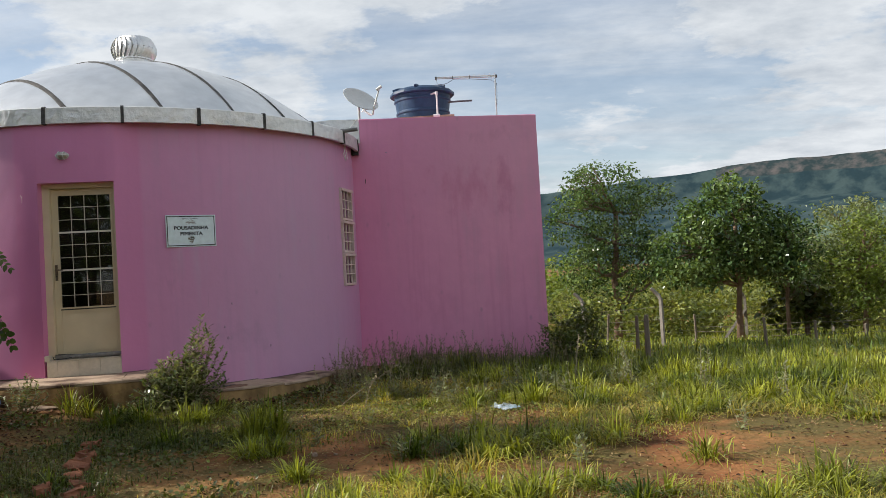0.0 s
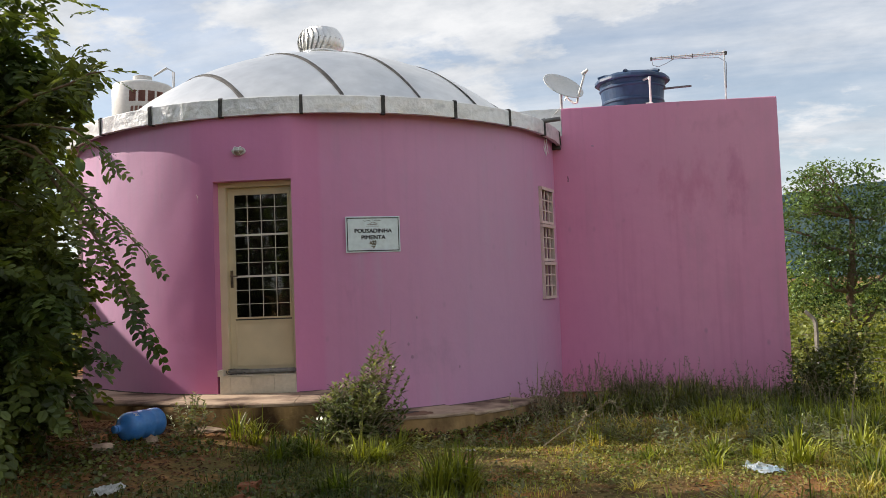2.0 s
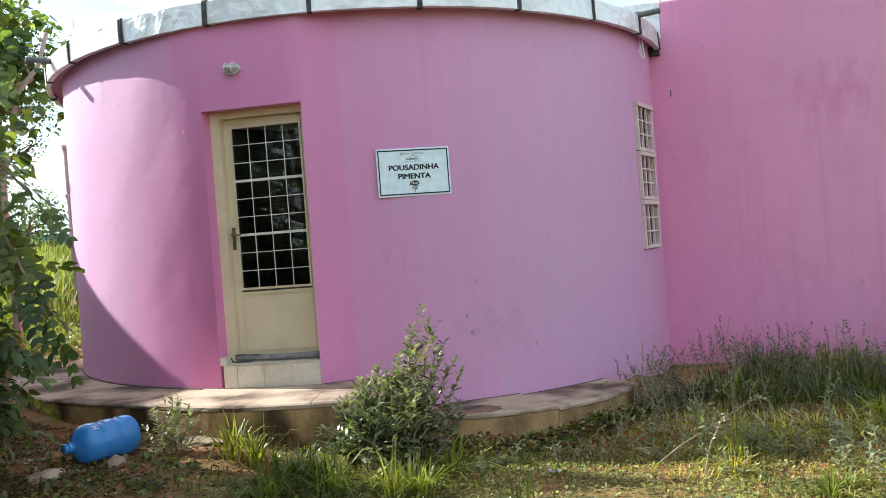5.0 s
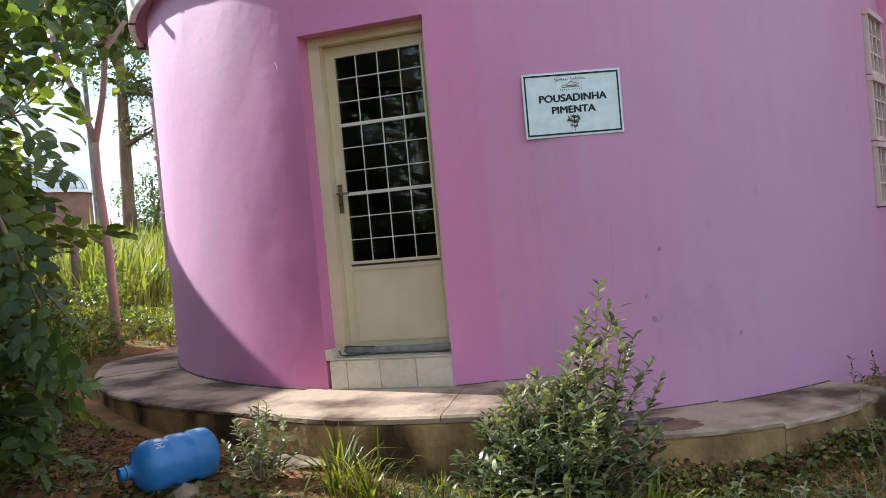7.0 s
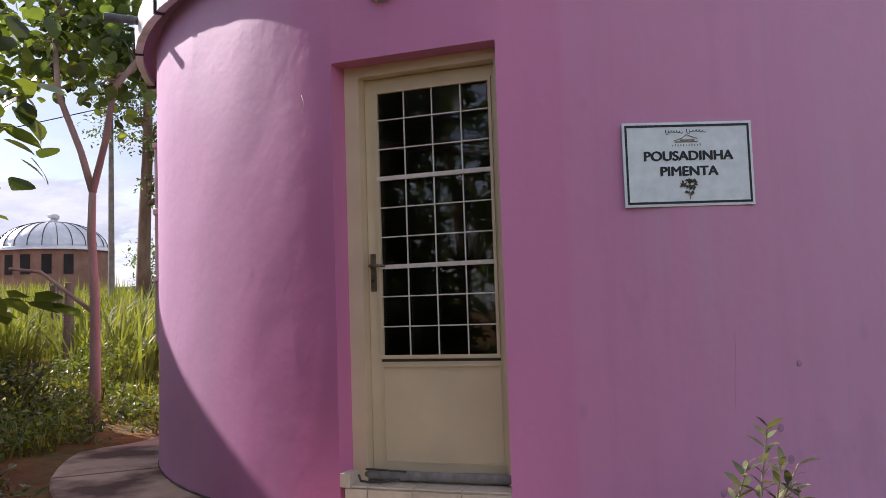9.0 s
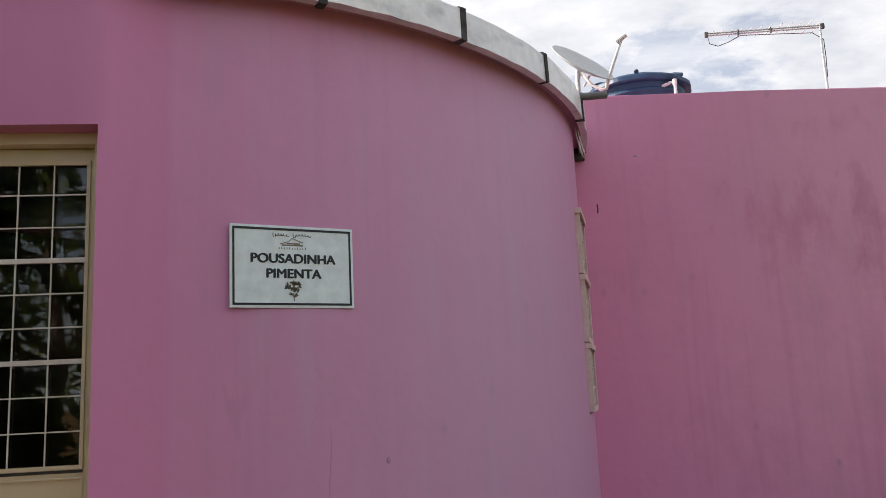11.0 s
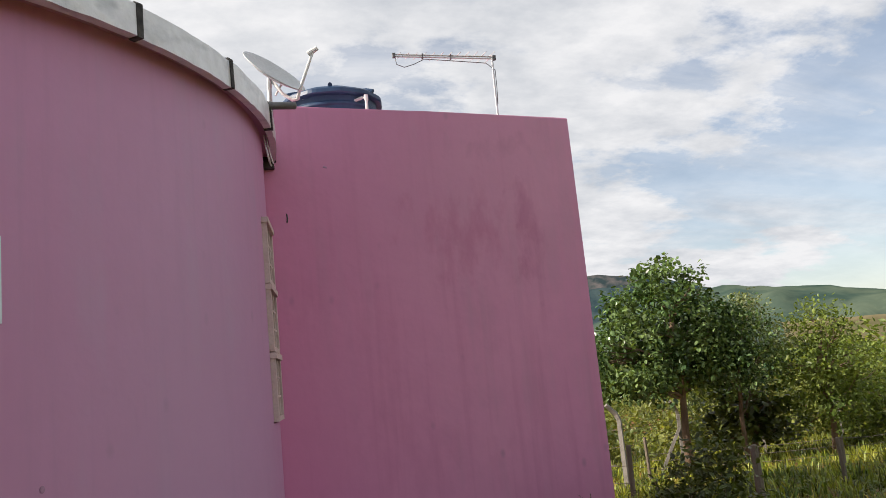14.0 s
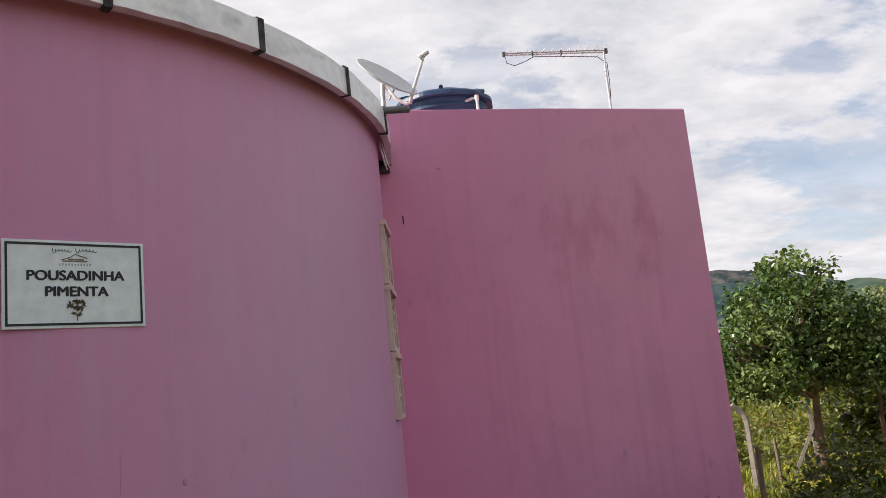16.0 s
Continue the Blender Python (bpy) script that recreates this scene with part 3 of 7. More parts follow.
# ---- ground and distance ----
def stretched_axis(lo, hi, step, far):
    mid = list(np.arange(lo, hi + 1e-6, step))
    out, d, v = [], step, hi
    while v < far:
        d *= 1.28
        v += d
        out.append(v)
    inn, d, v = [], step, lo
    while v > -far:
        d *= 1.28
        v -= d
        inn.append(v)
    return inn[::-1] + mid + out


def make_ground():
    xs, ys = stretched_axis(-12, 12, 0.2, 4000), stretched_axis(-4, 24, 0.2, 4000)
    verts = [(x, y, ground_z(x, y)) for y in ys for x in xs]
    nx = len(xs)
    faces = [(j * nx + i, j * nx + i + 1, (j + 1) * nx + i + 1, (j + 1) * nx + i) for j in range(len(ys) - 1) for i in range(nx - 1)]
    tagged(mesh_object("ground", verts, faces, GROUND, smooth=True), "red earth ground with patchy turf", "ground", kind="structure")


make_ground()


def ridge(name, label, material, radius, az0, az1, crest, depth, drop, seed, cliff=None):
    """A far ridge in the arc az0..az1 (degrees east of north), whose crest follows crest(az) in degrees of height."""
    n, rows = 150, 14
    verts, faces, steep = [], [], []
    for i in range(n + 1):
        az = az0 + (az1 - az0) * i / n
        top = radius * math.tan(radians(crest(az)))
        for j in range(rows + 1):
            k = j / rows
            q = k * k * (3 - 2 * k) if cliff is None else (0.62 * (k / 0.8) ** 1.3 if k < 0.8 else 0.62 + 0.38 * min(1.0, (k - 0.8) / 0.1))
            r = radius - depth * (1 - k)
            w = noise.noise((az * 0.35, k * 4 + seed, seed)) * 0.06 + noise.noise((az * 1.6, k * 9, seed)) * 0.025
            z = drop + (top - drop) * min(1.0, q) + top * w * (1 - abs(2 * k - 1) * 0.7)
            r += depth * (0.10 if cliff is None else 0.02) * noise.noise((az * 0.8, k * 5, seed + 3))
            verts.append((r * math.sin(radians(az)), r * math.cos(radians(az)), z))
    m = rows + 1
    for i in range(n):
        for j in range(rows):
            faces.append((i * m + j, (i + 1) * m + j, (i + 1) * m + j + 1, i * m + j + 1))
            steep.append(cliff is not None and 0.855 <= j / rows < 0.93 and cliff(az0 + (az1 - az0) * i / n))
    ob = mesh_object(name, verts, faces, material, smooth=True)
    ob.data.materials.append(CLIFF)
    ob.data.polygons.foreach_set("material_index", [1 if s else 0 for s in steep])
    tagged(ob, label, "hill", kind="structure")


def crest_mesa(az):
    pts = ((-60, 2.0), (-20, 3.2), (0, 4.6), (5.7, 4.9), (12, 5.35), (20, 5.85), (28, 5.85), (33, 4.9), (38, 3.2), (44, 1.5), (60, 0.6))
    for (a, e), (b, f) in zip(pts, pts[1:]):
        if a <= az <= b:
            return e + (f - e) * (az - a) / (b - a)
    return 0.5


def crest_hill(az):
    pts = ((20, 1.0), (30, 3.3), (36, 4.2), (38.1, 3.95), (42, 3.45), (46.9, 2.45), (56, 1.6), (75, 1.2), (100, 1.4), (140, 1.8))
    for (a, e), (b, f) in zip(pts, pts[1:]):
        if a <= az <= b:
            return e + (f - e) * (az - a) / (b - a)
    return 0.5


def crest_low(az):
    return 1.15 + 0.35 * math.sin(az * 0.21) + max(0.0, (az - 40) * 0.03)


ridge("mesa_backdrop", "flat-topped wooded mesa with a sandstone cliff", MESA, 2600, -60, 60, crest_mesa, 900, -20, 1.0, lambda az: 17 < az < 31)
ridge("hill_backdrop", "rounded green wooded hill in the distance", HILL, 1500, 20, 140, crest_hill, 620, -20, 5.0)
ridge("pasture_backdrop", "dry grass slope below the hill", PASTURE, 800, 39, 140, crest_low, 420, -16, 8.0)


# ---- the round house ----
house = thing("round_house", pose(CX, CY, 0.2), "round pink plastered guest house with a silver membrane dome", "house")
HOLES = [(DOOR_T0, DOOR_T1, 0.45, 2.832), (-14.1, -5.0, 1.33, 2.875), (-143.5, -134.5, 1.33, 2.95)]


def make_round_wall():
    degs = sorted({round(-180 + 2.5 * k, 3) for k in range(144)} | {round(h[k], 3) for h in HOLES for k in (0, 1)} | {round(DOOR_T0 + (DOOR_T1 - DOOR_T0) * k / 8, 3) for k in range(9)} | {round(-140 + 0.5 * k, 3) for k in range(96) if -140 + 0.5 * k < DOOR_T0 - 0.1})
    zs = sorted({round(-0.3 + 0.2 * k, 3) for k in range(20)} | {h[k] for h in HOLES for k in (2, 3)} | {3.62})
    zs = [z for z in zs if z <= 3.62]
    n = len(degs)
    bm = bmesh.new()

    def ring(inner):
        rows = []
        for z in zs:
            row = []
            for d in degs:
                r = wall_radius(d)
                if inner:
                    r = RW - 0.17
                elif not any(h[0] - 1 <= d <= h[1] + 1 for h in HOLES):
                    r += 0.007 * noise.noise((d * 0.12, z * 1.6, 2.0))
                row.append(bm.verts.new(polar(d, r, z)))
            rows.append(row)
        return rows

    outer, inner = ring(False), ring(True)

    def hole(i, j):
        a, b = degs[i], degs[(i + 1) % n] if i + 1 < n else 180.0
        mid, zm = (a + b) / 2, (zs[j] + zs[j + 1]) / 2
        return any(h[0] < mid < h[1] and h[2] < zm < h[3] for h in HOLES)

    for j in range(len(zs) - 1):
        for i in range(n):
            k = (i + 1) % n
            if hole(i, j):
                if not hole(i - 1, j):
                    bm.faces.new((outer[j][i], outer[j + 1][i], inner[j + 1][i], inner[j][i]))
                if not hole(k, j):
                    bm.faces.new((outer[j][k], inner[j][k], inner[j + 1][k], outer[j + 1][k]))
                if not hole(i, j - 1):
                    bm.faces.new((outer[j][i], inner[j][i], inner[j][k], outer[j][k]))
                if j + 1 == len(zs) - 1 or not hole(i, j + 1):
                    bm.faces.new((outer[j + 1][i], outer[j + 1][k], inner[j + 1][k], inner[j + 1][i]))
                continue
            bm.faces.new((outer[j][i], outer[j][k], outer[j + 1][k], outer[j + 1][i]))
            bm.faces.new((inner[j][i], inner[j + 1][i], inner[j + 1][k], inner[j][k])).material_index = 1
    top = len(zs) - 1
    for i in range(n):
        k = (i + 1) % n
        bm.faces.new((outer[top][i], outer[top][k], inner[top][k], inner[top][i]))
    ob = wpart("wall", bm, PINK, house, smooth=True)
    # inner faces take the near-black of an unlit room
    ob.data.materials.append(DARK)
    ob.data.set_sharp_from_angle(angle=radians(40))


make_round_wall()


def wall_mark(name, pts, radius, material, label):
    """A thin line on the face of the round wall, through (degrees, height)."""
    wpart(name, tube_bm([polar(d, wall_radius(d) - radius * 0.3, z) for d, z in pts], radius, 5), material, house, label, True)


wall_mark("hairline_crack", [(-55.95, 1.40), (-55.9, 1.30), (-56.1, 1.15), (-56.15, 1.05), (-56.35, 0.94)], 0.0009, SCUFF, "fine crack in the plaster")
wall_mark("scratch", [(-90.95, 2.70), (-90.7, 2.66), (-90.75, 2.60)], 0.0026, PALE_FRAME, "pale scratch in the plaster")
for d_, z_, h_ in ((-51.97, 0.76, 0.03), (-52.65, 0.91, 0.025), (-50.8, 1.21, 0.022), (-42.0, 0.60, 0.022), (-57.5, 0.62, 0.025)):
    bm = bmesh.new()
    bmesh.ops.create_uvsphere(bm, u_segments=10, v_segments=6, radius=1)
    bmesh.ops.transform(bm, matrix=Matrix.Translation(polar(d_, wall_radius(d_) + 0.0002, z_)) @ Matrix.Rotation(radians(d_), 4, "Z") @ Matrix.Diagonal((0.0018, 0.6 * h_, h_ * 0.8, 1)), verts=bm.verts)
    wpart("mould_mark", bm, SCUFF, house, "small dark mould mark", True)


def apron_rim(deg):
    """The apron is narrower on the west side of the door."""
    k = min(1.0, max(0.0, (deg + 92.0) / 12.0))
    return -0.18 * (1 - k)


def arc_block(a0, a1, r0, r1, z0, z1, step=2.5, rough=0.0, rim=None):
    """A curved block between two radii, two angles and two heights; rough wears its outer edges."""
    bm = bmesh.new()
    n = max(1, int(math.ceil(abs(a1 - a0) / step)))
    rings = []
    for k in range(n + 1):
        d = a0 + (a1 - a0) * k / n
        w = rough * noise.noise((d * 0.4, z1 * 5, r1)) if rough else 0.0
        v = rough * noise.noise((d * 0.5, 7.0, r1 * 3)) if rough else 0.0
        v, w = v + (rim(d) if rim else 0.0), w + (rim(d) if rim else 0.0)
        rings.append([bm.verts.new(polar(d, r, z)) for r, z in ((r0, z0), (r1 + v, z0), (r1 + w, z1 - 0.012 - abs(w - (rim(d) if rim else 0.0)) * 0.4), (r1 + w - 0.015, z1), (r0, z1))])
    for a, b in zip(rings, rings[1:]):
        for j in range(5):
            bm.faces.new((a[j], a[(j + 1) % 5], b[(j + 1) % 5], b[j]))
    bm.faces.new(rings[0][::-1])
    bm.faces.new(rings[-1])
    return bm


DS_R, DS_Z = 4.42, 0.737   # dome sphere


def dome_z(r):
    return DS_Z + math.sqrt(max(0.0, DS_R * DS_R - r * r))


def make_roof():
    wpart("parapet", arc_block(-318, 2.0, 3.30, RB - 0.055, 3.60, BAND_HI - 0.012), PINK, house, "pink rounded parapet under the flashing", True)
    rs = [0.0] + [3.32 * (k / 16) for k in range(1, 17)]
    bm = lathe_bm([(r, dome_z(r)) for r in rs[::-1]] , 96)
    bmesh.ops.translate(bm, vec=(CX, CY, 0), verts=bm.verts)
    roof = wpart("roof", bm, FOIL, house, "dome covered in silver aluminised membrane", True)
    # laps of the membrane, parallel strips one metre apart
    nrm, along = Vector((0.6606, 0.7507, 0)), Vector((0.7507, -0.6606, 0))
    for c in (-2.15, -1.14, -0.16, 0.82, 1.80, 2.74):
        half = math.sqrt(3.30 ** 2 - c * c)
        bm = bmesh.new()
        prev = None
        n = 40
        for k in range(n + 1):
            s = -half + 2 * half * k / n
            w = 0.026 + 0.012 * noise.noise((s * 1.5, c, 3.0))
            row = []
            for off, lift in ((-w, 0.004), (-w * 0.6, 0.014), (w * 0.6, 0.014), (w, 0.004)):
                p = nrm * (c + off) + along * s
                row.append(bm.verts.new((CX + p.x, CY + p.y, dome_z(p.length) + lift)))
            if prev:
                for j in range(3):
                    bm.faces.new((prev[j], prev[j + 1], row[j + 1], row[j]))
            prev = row
        part("membrane_lap", bm, TAR, roof, "black bitumen lap strip")
    # flashing panels with tarred joints
    joint = 0.8
    rnd = random.Random(4)
    while joint > -318:
        a1, a0 = joint - 0.25, joint - 14.4 + 0.25
        panel = wpart("flashing_panel", arc_block(a0, a1, RB - 0.055, RB + rnd.uniform(-0.006, 0.008), BAND_LO + rnd.uniform(-0.006, 0.006), BAND_HI + rnd.uniform(-0.004, 0.008), 1.2, 0.012), FOIL_OLD, house)
        bm = arc_block(a1, a1 + 0.45 + rnd.uniform(0.0, 0.25), RB - 0.06, RB + 0.013, BAND_LO - rnd.uniform(0.0, 0.015), BAND_HI + 0.012, 0.4, 0.02)
        part("tarred_joint", bm, TAR, panel, "black tarred joint")
        joint -= 14.4
    wpart("gutter_edge", arc_block(-318, 1.0, 3.26, RB - 0.04, BAND_HI - 0.01, BAND_HI + 0.006), FOIL, house, "silver membrane turned over the parapet", True)
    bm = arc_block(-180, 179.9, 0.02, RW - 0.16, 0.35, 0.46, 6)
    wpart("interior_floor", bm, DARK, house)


make_roof()


# door, in its own frame: x along the wall, y into it
tx = (DOOR_B - DOOR_A).normalized()
DOOR_M = Matrix(((tx.x, -tx.y, 0, DOOR_A.x), (tx.y, tx.x, 0, DOOR_A.y), (0, 0, 1, 0), (0, 0, 0, 1)))
DW = (DOOR_B - DOOR_A).length


def lattice(bm, xs, zs, holes, y0, y1):
    """A flat frame of one piece: a grid of cells, some of them open, with a depth."""
    front = [[bm.verts.new((x, y0, z)) for x in xs] for z in zs]
    for j in range(len(zs) - 1):
        for i in range(len(xs) - 1):
            if (i, j) not in holes:
                bm.faces.new((front[j][i], front[j][i + 1], front[j + 1][i + 1], front[j + 1][i]))
    out = bmesh.ops.extrude_face_region(bm, geom=bm.faces[:])
    for v in out["geom"]:
        if isinstance(v, bmesh.types.BMVert):
            v.co.y = y1
    bmesh.ops.recalc_face_normals(bm, faces=bm.faces)
    es = [e for e in bm.edges if len(e.link_faces) == 2 and e.calc_face_angle() > 1.0]
    bmesh.ops.bevel(bm, geom=es, offset=0.003, segments=2, affect="EDGES", profile=0.6)


def make_door():
    bm = bmesh.new()
    y0, y1 = 0.190, 0.220
    lattice(bm, (0.052, 0.122, 0.758, DW - 0.05), (0.69, 0.748, 1.232, 1.285, 2.70, 2.773), ((1, 1), (1, 3)), y0, y1)
    door = part("door", bm, CREAM, house, "cream metal door with a barred glass upper half")
    door.matrix_basis = DOOR_M
    door.matrix_parent_inverse = house.matrix_basis.inverted()
    part("door_panel", box_bm(0.120, 0.760, y0 + 0.006, y1 - 0.004, 0.746, 1.234), CREAM, door)
    part("panel_moulding", add_box(add_box(add_box(add_box(bmesh.new(), 0.116, 0.124, y0 - 0.006, y0 + 0.004, 0.746, 1.236), 0.756, 0.764, y0 - 0.006, y0 + 0.004, 0.746, 1.236), 0.116, 0.764, y0 - 0.006, y0 + 0.004, 0.741, 0.749), 0.116, 0.764, y0 - 0.006, y0 + 0.004, 1.232, 1.240), CREAM, door)
    bm = bmesh.new()
    lattice(bm, (-0.05, 0.05, DW - 0.048, DW), (0.655, 2.776, 2.832), ((1, 0),), 0.12, 0.245)
    part("door_frame", bm, CREAM, door)
    gl, gr, gb, gt = 0.122, 0.758, 1.285, 2.700
    for k in range(3):
        z0, z1 = gb + (gt - gb) * k / 3, gb + (gt - gb) * (k + 1) / 3
        part("pane", box_bm(gl, gr, 0.205, 0.209, z0 + 0.002, z1 - 0.002), GLASS, door, "dark reflecting glass pane").visible_shadow = False
    for k in range(1, 4):
        x = gl + (gr - gl) * k / 4
        part("glazing_bar", box_bm(x - 0.003, x + 0.003, 0.184, 0.191, gb, gt), BAR_WHITE, door)
    for k in range(1, 9):
        z = gb + (gt - gb) * k / 9
        w = 0.011 if k in (3, 6) else 0.003
        part("glazing_bar", box_bm(gl, gr, 0.175 if w > 0.01 else 0.177, 0.195 if w > 0.01 else 0.183, z - w, z + w), BAR_WHITE, door)
    for x in (gl, gr):
        part("glazing_rim", box_bm(x - 0.008, x + 0.008, 0.177, 0.197, gb - 0.01, gt + 0.01), CREAM, door)
    for z in (gb, gt):
        part("glazing_rim", box_bm(gl - 0.008, gr + 0.008, 0.176, 0.196, z - 0.010, z + 0.008), CREAM, door)
    # two dark strips draw the shadows under the sash and beside the frame
    part("sash_shadow_gap", box_bm(gl - 0.006, gr + 0.006, 0.186, 0.1895, gb - 0.026, gb - 0.013), TAR, door, "dark strip for the shadowed gap under the glazing")
    part("frame_shadow_strip", box_bm(DW - 0.0495, DW - 0.0462, 0.150, 0.2, 0.70, 2.77), RUST, door, "brown strip for the frame's shadow beside the leaf")
    bm = box_bm(0.066, 0.098, 0.181, 0.190, 1.63, 1.83, 0.004)
    plate = part("lock_plate", bm, HANDLE, door, "worn bronze lock plate")
    part("lever", tube_bm([(0.082, 0.185, 1.765), (0.082, 0.140, 1.765), (0.096, 0.135, 1.765), (0.170, 0.137, 1.760)], [0.010, 0.009, 0.009, 0.007], 8), HANDLE, plate, "bronze lever handle", True)
    part("keyhole", tube_bm([(0.082, 0.183, 1.685), (0.082, 0.176, 1.685)], 0.010, 10), TAR, plate)
    # tiled step block in the opening
    xs = [-0.02, 0.105, 0.345, 0.60, DW]
    bm = box_bm(-0.018, DW - 0.002, -0.002, 0.42, 0.40, 0.645)
    step = part("door_step", bm, WHITE_TILE, door, "step faced with dusty white tiles")
    for a, b in zip(xs, xs[1:]):
        part("tile", box_bm(a + 0.002, b - 0.002, -0.012, -0.0035, 0.452, 0.640, 0.002), WHITE_TILE, step)
        part("tile", box_bm(a + 0.002 if a > 0 else 0.014, b - 0.002, -0.010, 0.170, 0.647, 0.655, 0.002), WHITE_TILE, step)
    part("tile", box_bm(-0.045, 0.012, -0.010, 0.10, 0.645, 0.715, 0.003), WHITE_TILE, step)


make_door()
roll = single("draught_roll", tube_bm([(0.035, 0.135, 0.690), (0.07, 0.13, 0.687), (0.45, 0.128, 0.685), (0.80, 0.13, 0.688), (0.835, 0.135, 0.690)], [0.018, 0.026, 0.025, 0.026, 0.018], 12), GREY_CLOTH, DOOR_M, "grey cloth draught roll lying along the door sill", "draught roll", smooth=True)
part("cord", tube_bm([(0.04, 0.12, 0.715), (0.10, 0.095, 0.72), (0.2, 0.10, 0.715), (0.27, 0.105, 0.712)], 0.005, 6), TAR, roll, "black cord")


def make_grille(mid_deg, z_lo, z_hi, width):
    """Three stacked precast grille frames, three by three openings each."""
    t = radians(mid_deg)
    m = Matrix(((-math.sin(t), -math.cos(t), 0, CX + (wall_radius(mid_deg) + 0.026) * math.cos(t)), (math.cos(t), -math.sin(t), 0, CY + (wall_radius(mid_deg) + 0.026) * math.sin(t)), (0, 0, 1, 0), (0, 0, 0, 1)))
    h = (z_hi - z_lo) / 3
    for k in range(3):
        z0, z1 = z_lo + h * k + 0.004, z_lo + h * (k + 1) - 0.004
        bm = bmesh.new()
        w = width / 2
        for x0, x1, a, b, y in ((-w, -w + 0.030, z0, z1, 0.0), (w - 0.030, w, z0, z1, 0.0), (-w + 0.030, w - 0.030, z0, z0 + 0.036, 0.0), (-w + 0.030, w - 0.030, z1 - 0.036, z1, 0.0), (-w - 0.012, w + 0.012, z1 - 0.044, z1 - 0.002, -0.014)):
            add_box(bm, x0, x1, y, 0.075, a, b, 0.003)
        frame_ob = part("window_frame", bm, PALE_FRAME, house, "pale precast grille frame")
        frame_ob.matrix_basis = m
        frame_ob.matrix_parent_inverse = house.matrix_basis.inverted()
        for j in range(1, 3):
            x = -w + 0.030 + (width - 0.06) * j / 3
            part("mullion", box_bm(x - 0.012, x + 0.012, 0.010, 0.034, z0 + 0.036, z1 - 0.036, 0.003), PALE_FRAME, frame_ob)
            z = z0 + 0.036 + (z1 - z0 - 0.072) * j / 3
            part("crossbar", box_bm(-w + 0.030, w - 0.030, 0.012, 0.032, z - 0.008, z + 0.008, 0.003), PALE_FRAME, frame_ob)


make_grille(-9.55, 1.335, 2.872, 0.545)
make_grille(-139.0, 1.33, 2.95, 0.545)

# a loose black cable on the door step
cable_run = tube_bm([(0.045, 0.02, 0.705), (0.05, 0.035, 0.672), (0.09, 0.05, 0.665), (0.15, 0.045, 0.667), (0.21, 0.055, 0.672), (0.25, 0.07, 0.68)], 0.006, 6)
step_cable = part("step_cable", cable_run, TAR, house, "loose black cable on the step", True)
step_cable.matrix_basis = DOOR_M
step_cable.matrix_parent_inverse = house.matrix_basis.inverted()

# apron round the foot of the house
apron = thing("apron", pose(CX, CY - 4.0, 0.1), "cracked cement apron round the house foot", "paving", kind="structure")
rnd = random.Random(2)
cuts = [-61.0, -72.3, -90.4, -108.6, -126.8, -145.0, -163.2, -181.4, -199.6, -215.0]
for a, b in zip(cuts, cuts[1:]):
    wpart("apron_slab", arc_block(b + 0.035, a - 0.035, RW - 0.02, 4.428, 0.412, 0.448 + rnd.uniform(-0.005, 0.003), 1.1, 0.006, apron_rim), CONCRETE, apron)
wpart("apron_edge", arc_block(-214, -61.2, 3.45, 4.426, -0.3, 0.411, 1.0, 0.006, apron_rim), KERB, apron, "stained mossy cement edge of the apron")


def low_rim(deg):
    """The lower apron is widest at its middle."""
    return 0.12 - 0.0009 * (deg + 45.0) ** 2


for a, b, z in ((-57.7, -45.5, 0.172), (-45.4, -29.5, 0.156)):
    wpart("apron_slab", arc_block(a, b, RW - 0.02, 4.05, z - 0.034, z, 0.8, 0.014, low_rim), CONCRETE, apron, "lower worn cement slab")
    wpart("apron_edge", arc_block(a - (3.0 if a < -50 else 0), b + 0.05, 3.45, 4.045, -0.35, z - 0.035, 0.8, 0.010, low_rim), KERB_PALE, apron, "yellowed cement edge of the lower apron")


def base_line(a0, a1, z):
    """The dirty open joint between the wall's foot and the apron."""
    pts = [polar(a0 + (a1 - a0) * k / 60, wall_radius(a0 + (a1 - a0) * k / 60) + 0.004 + 0.004 * noise.noise((k * 0.7, z, 1.0)), z) for k in range(61)]
    wpart("open_joint", tube_bm(pts, [0.006 + 0.005 * abs(noise.noise((k * 0.45, 3.0, z))) for k in range(61)], 5), SCORCH, apron, "dark dirty joint along the wall")


base_line(-150, DOOR_T0 - 0.2, 0.449)
base_line(DOOR_T1 + 0.2, -61.5, 0.449)
base_line(-60.5, -45.6, 0.173)
base_line(-45.4, -29.6, 0.157)


def slab_stain(name, deg, r, size, z, material, label, seed):
    """A thin ragged patch on the lower slab."""
    bm = bmesh.new()
    o = polar(deg, r, z)
    along = Vector((-math.sin(radians(deg)), math.cos(radians(deg)), 0))
    out = Vector((math.cos(radians(deg)), math.sin(radians(deg)), 0))
    ring = []
    for k in range(48):
        q = 2 * math.pi * k / 48
        w = size * (1 + 0.45 * noise.noise((math.cos(q) * 1.6, math.sin(q) * 1.6, seed)) + 0.18 * noise.noise((math.cos(q) * 6, math.sin(q) * 6, seed)))
        ring.append(bm.verts.new(o + along * (w * 1.35 * math.cos(q)) + out * (w * 0.8 * math.sin(q))))
    bm.faces.new(ring)
    low = bmesh.ops.extrude_face_region(bm, geom=bm.faces[:])
    for v in low["geom"]:
        if isinstance(v, bmesh.types.BMVert):
            v.co.z -= 0.02
    wpart(name, bm, material, apron, label)


slab_stain("rust_stain", -54.3, 3.92, 0.17, 0.1755, RUST, "rusty brown stain on the slab", 1.0)
